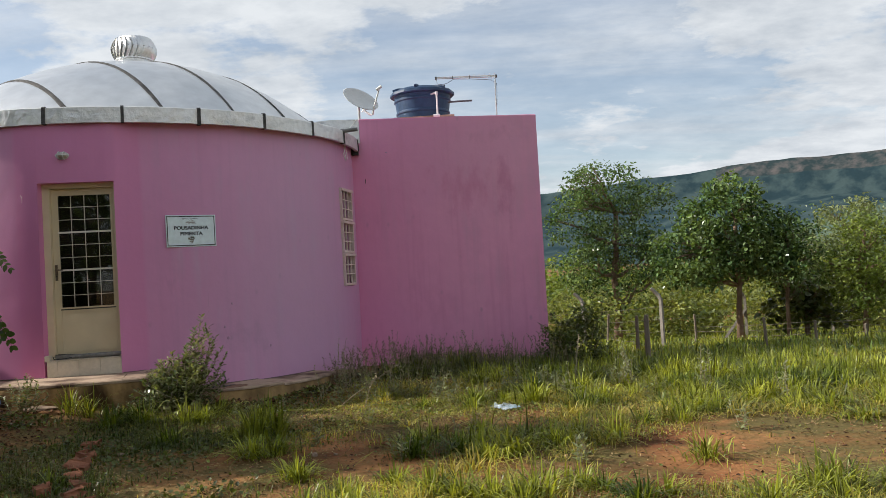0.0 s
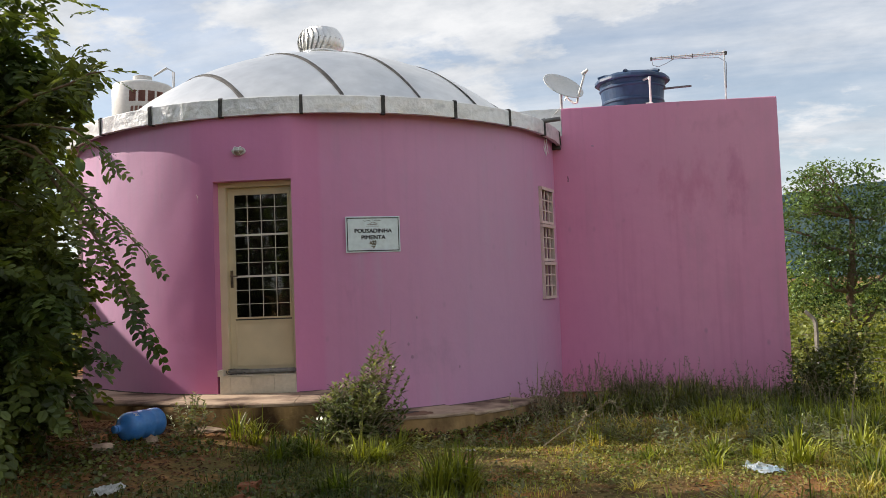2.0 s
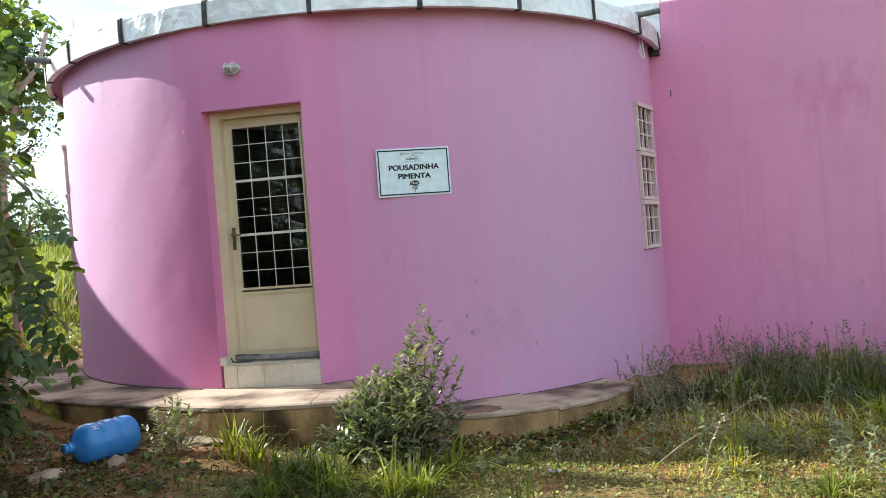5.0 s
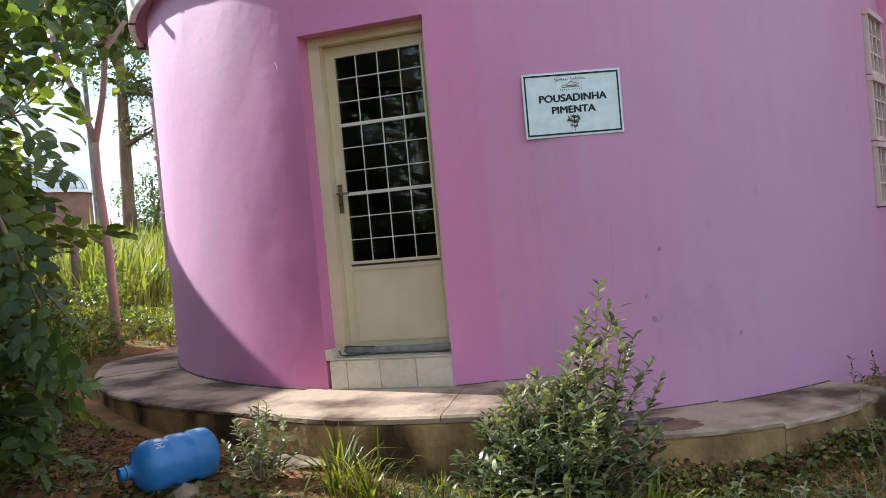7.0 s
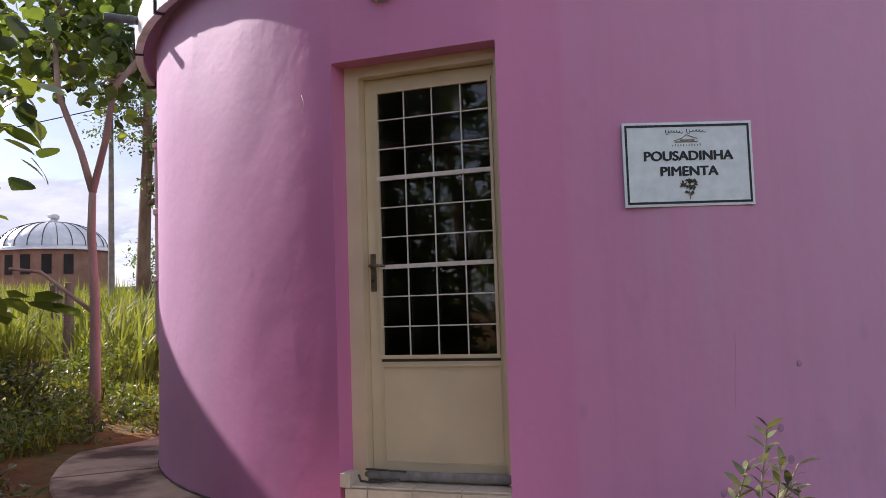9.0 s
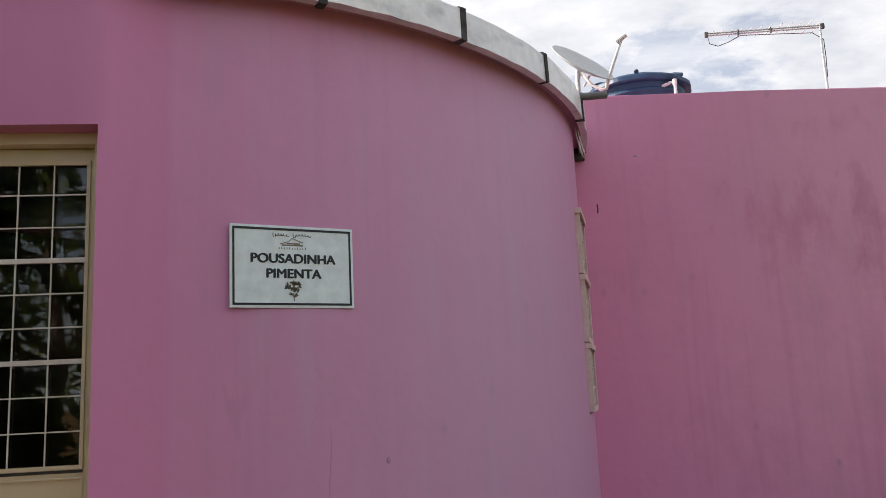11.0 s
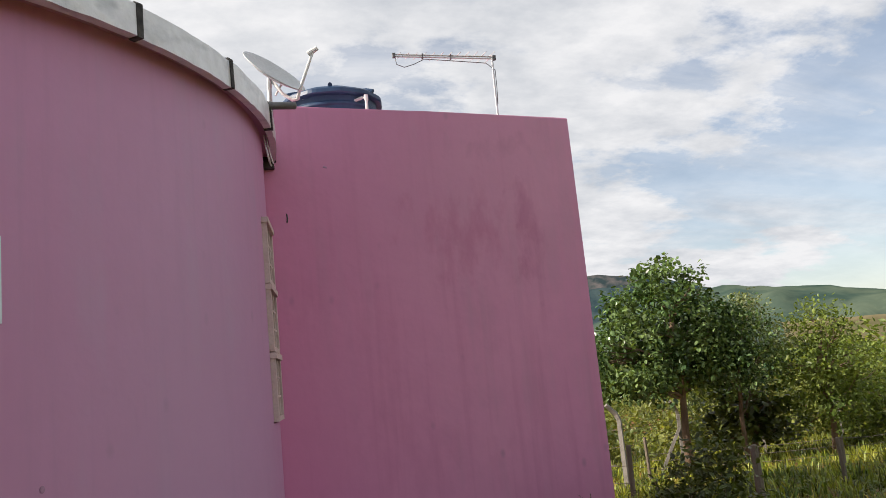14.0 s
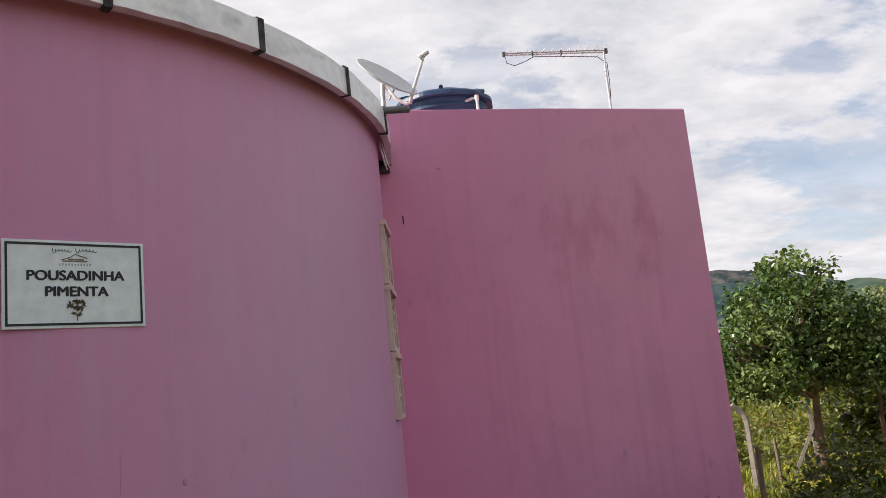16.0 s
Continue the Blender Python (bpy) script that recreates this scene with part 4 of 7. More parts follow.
slab_stain("scorch_stain", -55.6, 3.80, 0.11, 0.1785, SCORCH, "dark scorched patch on the slab", 4.0)
wpart("broken_apron_end", arc_block(-29.2, -20.0, 3.45, 3.98, -0.35, 0.09, 0.9, 0.10), KERB, apron, "crumbled low end of the apron")

# ---- the annex ----
annex = thing("annex", pose(0.0, 14.0, 0.0), "tall flat-roofed pink plastered annex wall block", "house")
AX = Vector((0.9989, 0.0477, 0))
AY = Vector((-0.0477, 0.9989, 0))
A0 = Vector((1.487, 13.613, 0))   # front east corner


def annex_point(u, v, z):
    """u: metres west of the front east corner along the wall; v: metres behind it."""
    p = A0 - AX * u + AY * v
    return Vector((p.x, p.y, z))


def make_annex():
    prof = [(0, -1.2), (0, 2.0), (0, 4.042), (1.5, 4.078), (2.985, 4.112), (2.985, 3.70), (3.30, 3.70), (3.30, -1.2)]
    bm = bmesh.new()
    f = [bm.verts.new(annex_point(u, 0, z)) for u, z in prof]
    b = [bm.verts.new(annex_point(u, 4.3, z)) for u, z in prof]
    bm.faces.new(f)
    bm.faces.new(b[::-1])
    n = len(prof)
    for k in range(n):
        bm.faces.new((f[k], b[k], b[(k + 1) % n], f[(k + 1) % n]))
    es = [e for e in bm.edges if all(v.co.z > 3.9 for v in e.verts)]
    bmesh.ops.bevel(bm, geom=es, offset=0.02, segments=2, affect="EDGES", profile=0.5)
    wpart("wall", bm, PINK_B, annex, "pink wall with damp stains")
    bm = bmesh.new()
    add_box(bm, -1.05, 0.12, 15.4, 16.6, 3.9, 4.47)
    wpart("tank_plinth", bm, CONCRETE, annex, "low cement plinth under the tank")
    wpart("scuff", tube_bm([annex_point(2.570, 0.010, 3.530), annex_point(2.536, 0.009, 3.52)], [0.015, 0.012], 9), SCUFF, annex, "small dark scuff in the plaster")
    wpart("crack", tube_bm([annex_point(2.93, -0.001, 3.10), annex_point(2.925, -0.001, 3.06), annex_point(2.93, -0.001, 3.02)], 0.006, 5), TAR, annex, "small dark crack")
    bm = bmesh.new()
    f = [bm.verts.new(annex_point(u, 0.01, z)) for u, z in ((2.99, 3.62), (2.99, 4.108), (3.45, 4.122), (3.85, 4.10), (3.85, 3.62))]
    b = [bm.verts.new(annex_point(u, 0.20, z)) for u, z in ((2.99, 3.62), (2.99, 4.108), (3.45, 4.122), (3.85, 4.10), (3.85, 3.62))]
    bm.faces.new(f)
    bm.faces.new(b[::-1])
    for k in range(5):
        bm.faces.new((f[k], b[k], b[(k + 1) % 5], f[(k + 1) % 5]))
    wpart("roof_upstand", bm, FOIL_OLD, annex, "silver membrane turned up the annex wall")
    wpart("flashing_stub", arc_block(0.6, 1.9, 3.40, RB - 0.005, 3.50, 3.78, 0.4, 0.03), TAR, house, "torn tarred end of the flashing")


make_annex()


# ---- things on and at the house ----
def make_sign():
    a, b = Vector((-3.647, 10.172, 0)), Vector((-3.110, 10.510, 0))
    t = (b - a).normalized()
    w = (b - a).length
    n = Vector((t.y, -t.x, 0))
    o = a + n * 0.004
    m = Matrix(((t.x, -t.y, 0, o.x), (t.y, t.x, 0, o.y), (0, 0, 1, 1.979), (0, 0, 0, 1)))
    h = 0.411
    sign = thing("name_sign", m, "white name board with a dark border on the pink wall", "sign")
    part("board", box_bm(0, w, -0.004, 0.006, 0, h, 0.002), SIGN_WHITE, sign)
    for x0, x1, z0, z1 in ((0.013, w - 0.013, h - 0.024, h - 0.013), (0.013, w - 0.013, 0.013, 0.024), (0.013, 0.023, 0.024, h - 0.024), (w - 0.023, w - 0.013, 0.024, h - 0.024)):
        part("border_line", box_bm(x0, x1, -0.0062, -0.003, z0, z1), SIGN_INK, sign)
    for text, cz, width in (("POUSADINHA", 0.243, 0.432), ("PIMENTA", 0.168, 0.278)):
        cu = bpy.data.curves.new("lettering", "FONT")
        cu.body, cu.align_x, cu.align_y, cu.size, cu.extrude, cu.offset = text, "CENTER", "CENTER", 0.064, 0.0008, 0.0
        tmp = bpy.data.objects.new("lettering", cu)
        scene.collection.objects.link(tmp)
        bpy.context.view_layer.update()
        me = bpy.data.meshes.new_from_object(tmp.evaluated_get(bpy.context.evaluated_depsgraph_get()))
        bpy.data.objects.remove(tmp)
        xs = [v.co.x for v in me.vertices]
        s = width / (max(xs) - min(xs))
        # a heavy cut: the outline doubled a little each way
        bold = bmesh.new()
        for k, (dx, dy) in enumerate(((0, 0), (0.0027, 0.0007), (-0.0027, -0.0007), (0.0012, 0.0018), (-0.0012, -0.0018))):
            k0 = len(bold.verts)
            bold.from_mesh(me)
            bold.verts.ensure_lookup_table()
            for v in bold.verts[k0:]:
                v.co += Vector((dx, dy, -0.00012 * k))
        bold.to_mesh(me)
        bold.free()
        me.transform(Matrix.Translation((w / 2, -0.0055, cz)) @ Matrix.Rotation(radians(90), 4, "X") @ Matrix.Diagonal((s, 1.0, 1, 1)))
        me.materials.clear()
        me.materials.append(SIGN_INK)
        ob = new("lettering", me)
        ob.parent = sign
        ob["label"] = "dark capital letters"
    # small emblem: a roof over bars, and a sprig
    c = w / 2 - 0.005
    zz = 0.322
    part("emblem_roof", tube_bm([(c - 0.062, -0.005, zz - 0.004), (c - 0.02, -0.005, zz + 0.010), (c, -0.005, zz + 0.026), (c + 0.02, -0.005, zz + 0.018), (c + 0.055, -0.005, zz + 0.006)], 0.0022, 5), SIGN_GREY, sign, "drawn roof outline")
    part("emblem_wall", box_bm(c - 0.055, c + 0.055, -0.0055, -0.003, zz - 0.012, zz - 0.006), SIGN_GREY, sign)
    part("emblem_wall", box_bm(c - 0.03, c + 0.04, -0.0055, -0.003, zz - 0.004, zz + 0.003), SIGN_GREY, sign)
    rnd = random.Random(3)
    for k in range(11):
        x = c - 0.070 + 0.0135 * k
        part("emblem_bar", box_bm(x, x + 0.004, -0.0053, -0.003, 0.292, 0.292 + rnd.uniform(0.008, 0.012)), SIGN_GREY, sign)
    for x0, x1, z in ((c - 0.102, c - 0.02, 0.360), (c, c + 0.095, 0.362)):
        pts = [(x0 + (x1 - x0) * k / 28 + 0.004 * math.cos(k * 1.35), -0.005, z + (0.014 if k < 5 else 0.006) * math.sin(k * 1.35) + 0.006 * math.sin(k / 28 * 3.1)) for k in range(29)]
        part("script_stroke", tube_bm(pts, 0.0016, 4), SIGN_INK, sign)
    part("sprig_stem", tube_bm([(c + 0.006, -0.005, 0.032), (c + 0.002, -0.005, 0.075)], 0.002, 5), SIGN_GREEN, sign)
    for k in range(34):
        z = rnd.uniform(0.058, 0.126)
        x = c + 0.002 + rnd.uniform(-1, 1) * 0.040 * math.sin(math.pi * min(1.0, (z - 0.045) / 0.105))
        bm = bmesh.new()
        an = rnd.uniform(0, 3.1)
        d, e = Vector((math.cos(an), 0, math.sin(an))) * 0.013, Vector((-math.sin(an), 0, math.cos(an))) * 0.0055
        q = Vector((x, -0.0056 - 0.0001 * k, z))
        bm.faces.new([bm.verts.new(q + v) for v in (d, e, -d, -e)])
        bmesh.ops.solidify(bm, geom=bm.faces[:], thickness=0.001)
        part("sprig_leaf", bm, SIGN_GREEN, sign)


make_sign()


def make_wall_lamp():
    d = -82.7
    t = radians(d)
    r = wall_radius(d)
    m = Matrix(((-math.sin(t), math.cos(t), 0, CX + r * math.cos(t)), (math.cos(t), math.sin(t), 0, CY + r * math.sin(t)), (0, 0, 1, 3.165), (0, 0, 0, 1)))
    lamp = thing("wall_lamp", m, "oval caged bulkhead lamp above the door", "lamp")
    bm = bmesh.new()
    bmesh.ops.create_uvsphere(bm, u_segments=20, v_segments=10, radius=1)
    bmesh.ops.transform(bm, matrix=Matrix.Translation((0, 0.02, 0)) @ Matrix.Diagonal((0.062, 0.058, 0.038, 1)), verts=bm.verts)
    part("glass", bm, FROST, lamp, "frosted oval glass", True)
    bm = bmesh.new()
    bmesh.ops.create_cone(bm, segments=24, radius1=1, radius2=0.94, depth=1, cap_ends=True)
    bmesh.ops.transform(bm, matrix=Matrix.Translation((0, 0.012, 0)) @ Matrix.Diagonal((0.080, 0.026, 0.050, 1)) @ Matrix.Rotation(radians(-90), 4, "X"), verts=bm.verts)
    part("base", bm, DISH_PAINT, lamp, "grey enamel base")
    for s in (-0.03, 0.03):
        pts = [(s, 0.02 + 0.074 * math.sin(math.pi * k / 10) * math.sqrt(1 - (s / 0.08) ** 2), 0.048 * math.cos(math.pi * k / 10)) for k in range(11)]
        part("cage_wire", tube_bm(pts, 0.004, 6), PVC_WHITE, lamp)
    pts = [(0.076 * math.cos(math.pi * k / 12), 0.02 + 0.074 * math.sin(math.pi * k / 12), 0.0) for k in range(13)]
    part("cage_wire", tube_bm(pts, 0.004, 6), PVC_WHITE, lamp)


make_wall_lamp()


def make_vent():
    m = pose(CX, CY, 5.085)
    vent = thing("turbine_vent", m, "round spinning aluminium roof ventilator, at rest", "roof vent")
    part("neck", lathe_bm([(0.24, 0.0), (0.24, 0.14), (0.27, 0.15), (0.27, 0.22), (0.0, 0.22)], 24), STEEL, vent)
    part("lower_ring", lathe_bm([(0.27, 0.20), (0.30, 0.205), (0.30, 0.225), (0.27, 0.23)], 32), STEEL, vent)
    part("cap", lathe_bm([(0.0, 0.60), (0.23, 0.575), (0.24, 0.585), (0.12, 0.605), (0.0, 0.61)][::-1], 32), STEEL, vent, "domed top disc", True)
    part("core", lathe_bm([(0.22, 0.22), (0.24, 0.4), (0.2, 0.57)], 20), GALV, vent)
    bm = bmesh.new()
    prev = None
    for k in range(11):
        s = k / 10
        z = 0.22 + 0.36 * s
        r = 0.26 + 0.10 * math.sin(math.pi * (0.12 + 0.83 * s))
        row = []
        for j in range(4):
            q = radians(-3 + 4.6 * j) + 0.22 * math.sin(math.pi * s)
            rr = r - 0.022 + 0.030 * (j / 3) ** 0.7
            row.append(bm.verts.new((rr * math.cos(q), rr * math.sin(q), z)))
        if prev:
            for j in range(3):
                bm.faces.new((prev[j], prev[j + 1], row[j + 1], row[j]))
        prev = row
    vane = part("vane", bm, STEEL, vent, smooth=True)
    for k in range(1, 26):
        o = vane.copy()
        scene.collection.objects.link(o)
        o.matrix_basis = pose(0, 0, 0, 0, 0, 360 / 26 * k)
    part("middle_band", lathe_bm([(0.345, 0.385), (0.356, 0.39), (0.356, 0.405), (0.345, 0.41)], 40), GALV, vent)


make_vent()


def make_spout(name, base, tip, label):
    d = (Vector(tip) - Vector(base))
    sp = thing(name, pose(*base), label, "pipe")
    part("pipe", tube_bm([(0, 0, 0), d * 0.5, d], 0.030, 14), PVC_GREY, sp, smooth=True)
    # dark disc stands in for the shade inside the open pipe
    part("bore", tube_bm([d * 0.995, d * 1.004], 0.024, 14), TAR, sp)
    part("collar", tube_bm([d * 0.28, d * 0.42], 0.036, 14), PVC_GREY, sp)
    return sp


make_spout("drain_spout", (-7.22, 10.33, 3.70), (-7.37, 10.10, 3.705), "grey pipe spout draining the roof edge")
make_spout("drain_spout", (-1.76, 12.46, 3.735), (-1.42, 12.56, 3.775), "grey pipe spout draining the roof edge")


def make_dish():
    c = Vector((-1.45, 13.56, 4.47))
    n = Vector((0.48, -0.53, 0.69)).normalized()
    q = n.to_track_quat("Z", "Y").to_matrix().to_4x4()
    dish = thing("satellite_dish", pose(-1.42, 13.62, 4.08), "grey oval satellite dish on a short mast", "satellite dish")
    prof = [(0.0, -0.055), (0.1, -0.05), (0.2, -0.032), (0.28, -0.008), (0.315, 0.004), (0.322, 0.0), (0.315, -0.008), (0.2, -0.045), (0.1, -0.062), (0.0, -0.068)]
    bm = lathe_bm(prof[::-1], 40)
    bmesh.ops.transform(bm, matrix=Matrix.Translation(c) @ q, verts=bm.verts)
    wpart("reflector", bm, DISH_PAINT, dish, "grey painted reflector", True)
    feed = Vector((-1.114, 13.377, 4.583))
    low = c + (Vector((0.62, -0.15, -0.55)).normalized() * 0.31)
    low = low - n * (low - c).dot(n)
    bend = low + Vector((-0.05, 0.03, -0.085))
    wpart("feed_arm", tube_bm([c - n * 0.08, c.lerp(bend, 0.55) - n * 0.075, bend + Vector((-0.03, 0.016, 0.004)), bend + Vector((0.012, -0.006, 0.004)), bend.lerp(feed, 0.2), feed], [0.015, 0.015, 0.017, 0.018, 0.017, 0.014], 8), PVC_WHITE, dish, "white bent feed arm", True)
    back = (c - feed).normalized()
    wpart("feed_horn", tube_bm([feed - back * 0.05 + Vector((0, 0, 0.02)), feed + back * 0.01 + Vector((0, 0, 0.01)), feed + back * 0.045], [0.022, 0.026, 0.032], 12), PVC_WHITE, dish, "small white receiver head")
    foot = Vector((-1.50, 13.62, 3.95))
    wpart("mast", tube_bm([foot, foot + Vector((0, 0, 0.36)), c - n * 0.085], [0.022, 0.022, 0.026], 10), GALV, dish)
    wpart("brace", tube_bm([foot + Vector((0.05, -0.02, 0.30)), c - n * 0.06 + Vector((0.1, 0.0, -0.06))], 0.010, 6), GALV, dish)
    cab = [(-1.52, 13.50, 4.12), (-1.62, 13.30, 3.95), (-1.68, 13.05, 3.80), (-1.66, 12.80, 3.66), (-1.66, 12.70, 3.50), (-1.64, 12.66, 3.36), (-1.63, 12.62, 3.30), (-1.65, 12.60, 3.36), (-1.66, 12.58, 3.42)]
    wpart("cable", tube_bm(cab, 0.006, 6), PVC_WHITE, dish, "white cable hanging over the parapet", True)
    cab2 = [(p[0] + 0.02, p[1] + 0.03, p[2] + 0.03) for p in cab[1:7]]
    wpart("cable", tube_bm(cab2, 0.005, 6), PVC_WHITE, dish, "white cable hanging over the parapet", True)


make_dish()


def make_antenna():
    ant = thing("log_antenna", pose(0.85, 13.90, 4.07), "thin aluminium log-periodic antenna on a mast", "antenna")
    part("mast", tube_bm([(0, 0, 0), (0.0, 0, 0.40), (0.008, 0, 0.75)], [0.013, 0.012, 0.010], 8), GALV, ant)
    a, b = Vector((0.03, 0.0, 0.715)), Vector((-1.02, 0.14, 0.775))
    up = Vector((0, 0, 0.022))
    part("boom", tube_bm([a, b], 0.009, 8), DISH_PAINT, ant)
    part("boom", tube_bm([a + up, b + up], 0.009, 8), DISH_PAINT, ant)
    for s in (0.0, 1.0):
        p = a.lerp(b, s)
        part("boom_cap", box_bm(p.x - 0.016, p.x + 0.016, p.y - 0.015, p.y + 0.015, p.z - 0.016, p.z + 0.036, 0.004), PVC_GREY, ant)
    for s in (0.28, 0.56):
        p = a.lerp(b, 1 - s)
        part("insulator", box_bm(p.x - 0.007, p.x + 0.007, p.y - 0.012, p.y + 0.012, p.z - 0.02, p.z + 0.038, 0.003), PVC_GREY, ant)
    side = Vector((0.25, -0.95, 0.12)).normalized()
    for k in range(12):
        s = k / 11
        p = a.lerp(b, 0.05 + 0.9 * s) + (up if k % 2 else Vector((0, 0, 0)))
        ln = 0.11 - 0.07 * s
        d = side if k % 2 else -side
        part("element", tube_bm([p, p + d * ln], 0.004, 6), DISH_PAINT, ant)
        part("element", tube_bm([p + up * (-1 if k % 2 else 1), p + up * (-1 if k % 2 else 1) - d * ln], 0.004, 6), DISH_PAINT, ant)
    loop = [b + Vector((0.01, -0.01, -0.02)), b + Vector((0.02, -0.01, -0.09)), b + Vector((0.10, -0.01, -0.12)), b + Vector((0.2, -0.02, -0.09)), b + Vector((0.32, -0.02, -0.03)), b + Vector((0.6, -0.04, -0.05)), a + Vector((-0.1, 0, -0.05)), a + Vector((0.0, 0.01, -0.12)), a + Vector((-0.005, 0.0, -0.3)), a + Vector((-0.015, 0.0, -0.5))]
    part("cable", tube_bm(loop, 0.004, 6), PVC_GREY, ant, "black cable", True)


make_antenna()


def make_tank():
    tank = thing("water_tank", pose(-0.50, 16.0, 4.43), "dark blue ribbed plastic water tank on the roof", "water tank")
    part("body", lathe_bm([(0.0, 0.0), (0.48, 0.0), (0.50, 0.02), (0.515, 0.16), (0.535, 0.18), (0.535, 0.205), (0.522, 0.225), (0.545, 0.40), (0.565, 0.42), (0.565, 0.445), (0.55, 0.465), (0.565, 0.545), (0.0, 0.545)], 48), TANK_BLUE, tank, smooth=False)
    lobe = lambda s: 1 + 0.012 * math.cos(2 * math.pi * 12 * s)
    part("lid", lathe_bm([(0.56, 0.525), (0.62, 0.53), (0.635, 0.545), (0.63, 0.59), (0.60, 0.615), (0.55, 0.625), (0.50, 0.66), (0.2, 0.715), (0.0, 0.725)], 72, lobe), TANK_BLUE, tank, "lobed blue lid")
    for k in range(6):
        q = radians(20 + 60 * k)
        part("lid_rib", tube_bm([(0.18 * math.cos(q), 0.18 * math.sin(q), 0.71), (0.5 * math.cos(q), 0.5 * math.sin(q), 0.672), (0.6 * math.cos(q), 0.6 * math.sin(q), 0.64)], [0.02, 0.028, 0.025], 8), TANK_BLUE, tank)
    part("overflow_pipe", tube_bm([(0.5, -0.15, 0.37), (0.75, -0.20, 0.365), (0.98, -0.24, 0.355)], 0.018, 10), PVC_GREY, tank, "dark overflow pipe")
    riser = [(0.30, -0.56, -0.45), (0.30, -0.66, -0.05), (0.30, -0.66, 0.45), (0.26, -0.60, 0.47), (0.16, -0.46, 0.47)]
    part("inlet_pipe", tube_bm(riser, 0.018, 10), PVC_WHITE, tank, "white inlet pipe")
    part("elbow", tube_bm([(0.30, -0.66, 0.42), (0.30, -0.66, 0.485)], 0.025, 10), PVC_WHITE, tank)
    part("tee", tube_bm([(0.22, -0.66, 0.02), (0.34, -0.66, 0.02)], 0.030, 10), PVC_WHITE, tank)
    part("block", box_bm(-0.42, -0.10, -0.56, -0.36, -0.05, 0.0, 0.004), BRICK, tank, "clay packing piece under the tank")


make_tank()


# ---- plants ----
LEAF_V = np.array([(0, 0, 0), (-0.26, 0.34, 0.07), (-0.22, 0.70, 0.06), (0, 1.0, -0.08), (0.22, 0.70, 0.06), (0.26, 0.34, 0.07)])
ROUND_V = np.array([(0, 0, 0), (-0.40, 0.30, 0.08), (-0.36, 0.74, 0.06), (0, 1.0, -0.06), (0.36, 0.74, 0.06), (0.40, 0.30, 0.08)])
# a leaf with a rounded outline, for plants seen from near by
FINE_V = np.array([(s * w, y, z) for y, w, z in ((0.0, 0.02, 0.0), (0.14, 0.15, 0.02), (0.36, 0.25, 0.035), (0.60, 0.235, 0.03), (0.84, 0.13, -0.02), (1.0, 0.015, -0.09)) for s in (-1, 1)])
FINE_F = np.array([(2 * k, 2 * k + 1, 2 * k + 3, 2 * k + 2) for k in range(5)])
DISC_V = FINE_V * np.array([1.65, 1, 1])
NARROW_V = FINE_V * np.array([0.68, 1, 1])
LEAF_F = np.array([(0, 1, 2, 3), (0, 3, 4, 5)])


def turns(rng, n, droop=0.0, spread=1.0):
    """n random turns; the leaf's length points outwards and a little down, its face up."""
    az = rng.uniform(0, 2 * np.pi, n)
    el = rng.normal(-droop, 0.55 * spread, n)
    d = np.stack([np.cos(az) * np.cos(el), np.sin(az) * np.cos(el), np.sin(el)], 1)
    up = np.stack([rng.normal(0, 0.45, n), rng.normal(0, 0.45, n), np.ones(n)], 1)
    s = np.cross(d, up)
    s /= np.linalg.norm(s, axis=1, keepdims=True)
    u = np.cross(s, d)
    return np.stack([s, d, u], 2)


def spread_mesh(name, tv, tf, places, rot, size, material, parent=None, label=""):
    """Many copies of one small template in a single mesh."""
    n, k = len(places), len(tv)
    v = np.einsum("nij,kj->nki", rot, tv) * np.asarray(size)[:, None, None] + np.asarray(places)[:, None, :]
    f = (tf[None] + (np.arange(n) * k)[:, None, None]).reshape(-1, tf.shape[1])
    return mesh_object(name, v.reshape(-1, 3).tolist(), f.tolist(), material, parent, label)


def spray_template(leaflets=8, rounded=True, size=0.20, fine=True):
    """A twig of one unit's length with leaflets in two rows."""
    vs, fs = [], []
    rnd = random.Random(leaflets)
    base = FINE_V * np.array([1.5 if rounded else 1.1, 1, 1]) if fine else ROUND_V
    for k in range(leaflets):
        t = 0.18 + 0.78 * k / (leaflets - 1)
        for s in (-1, 1):
            an = s * radians(62 - 30 * t + rnd.uniform(-16, 16))
            lift, t_k = rnd.uniform(-0.35, 0.12), t + rnd.uniform(-0.03, 0.03)
            ca, sa = math.cos(an), math.sin(an)
            ln = size * (1 - 0.35 * abs(t - 0.45)) * rnd.uniform(0.8, 1.15)
            o = len(vs)
            for p in base:
                x, y, z = p * ln * np.array([0.78, 1, 1])
                vs.append((x * ca + y * sa, -x * sa + y * ca + t_k, z - 0.16 * t * t + lift * y + 0.5 * rnd.uniform(-1, 1) * 0.004))
            fs += [tuple(o + q for q in f) for f in (FINE_F if fine else LEAF_F)]
    o = len(vs)
    vs += [(-0.008, 0, 0), (0.008, 0, 0), (0.004, 1.0, -0.12), (-0.004, 1.0, -0.12)]
    fs.append((o, o + 1, o + 2, o + 3))
    return np.array(vs), np.array(fs)


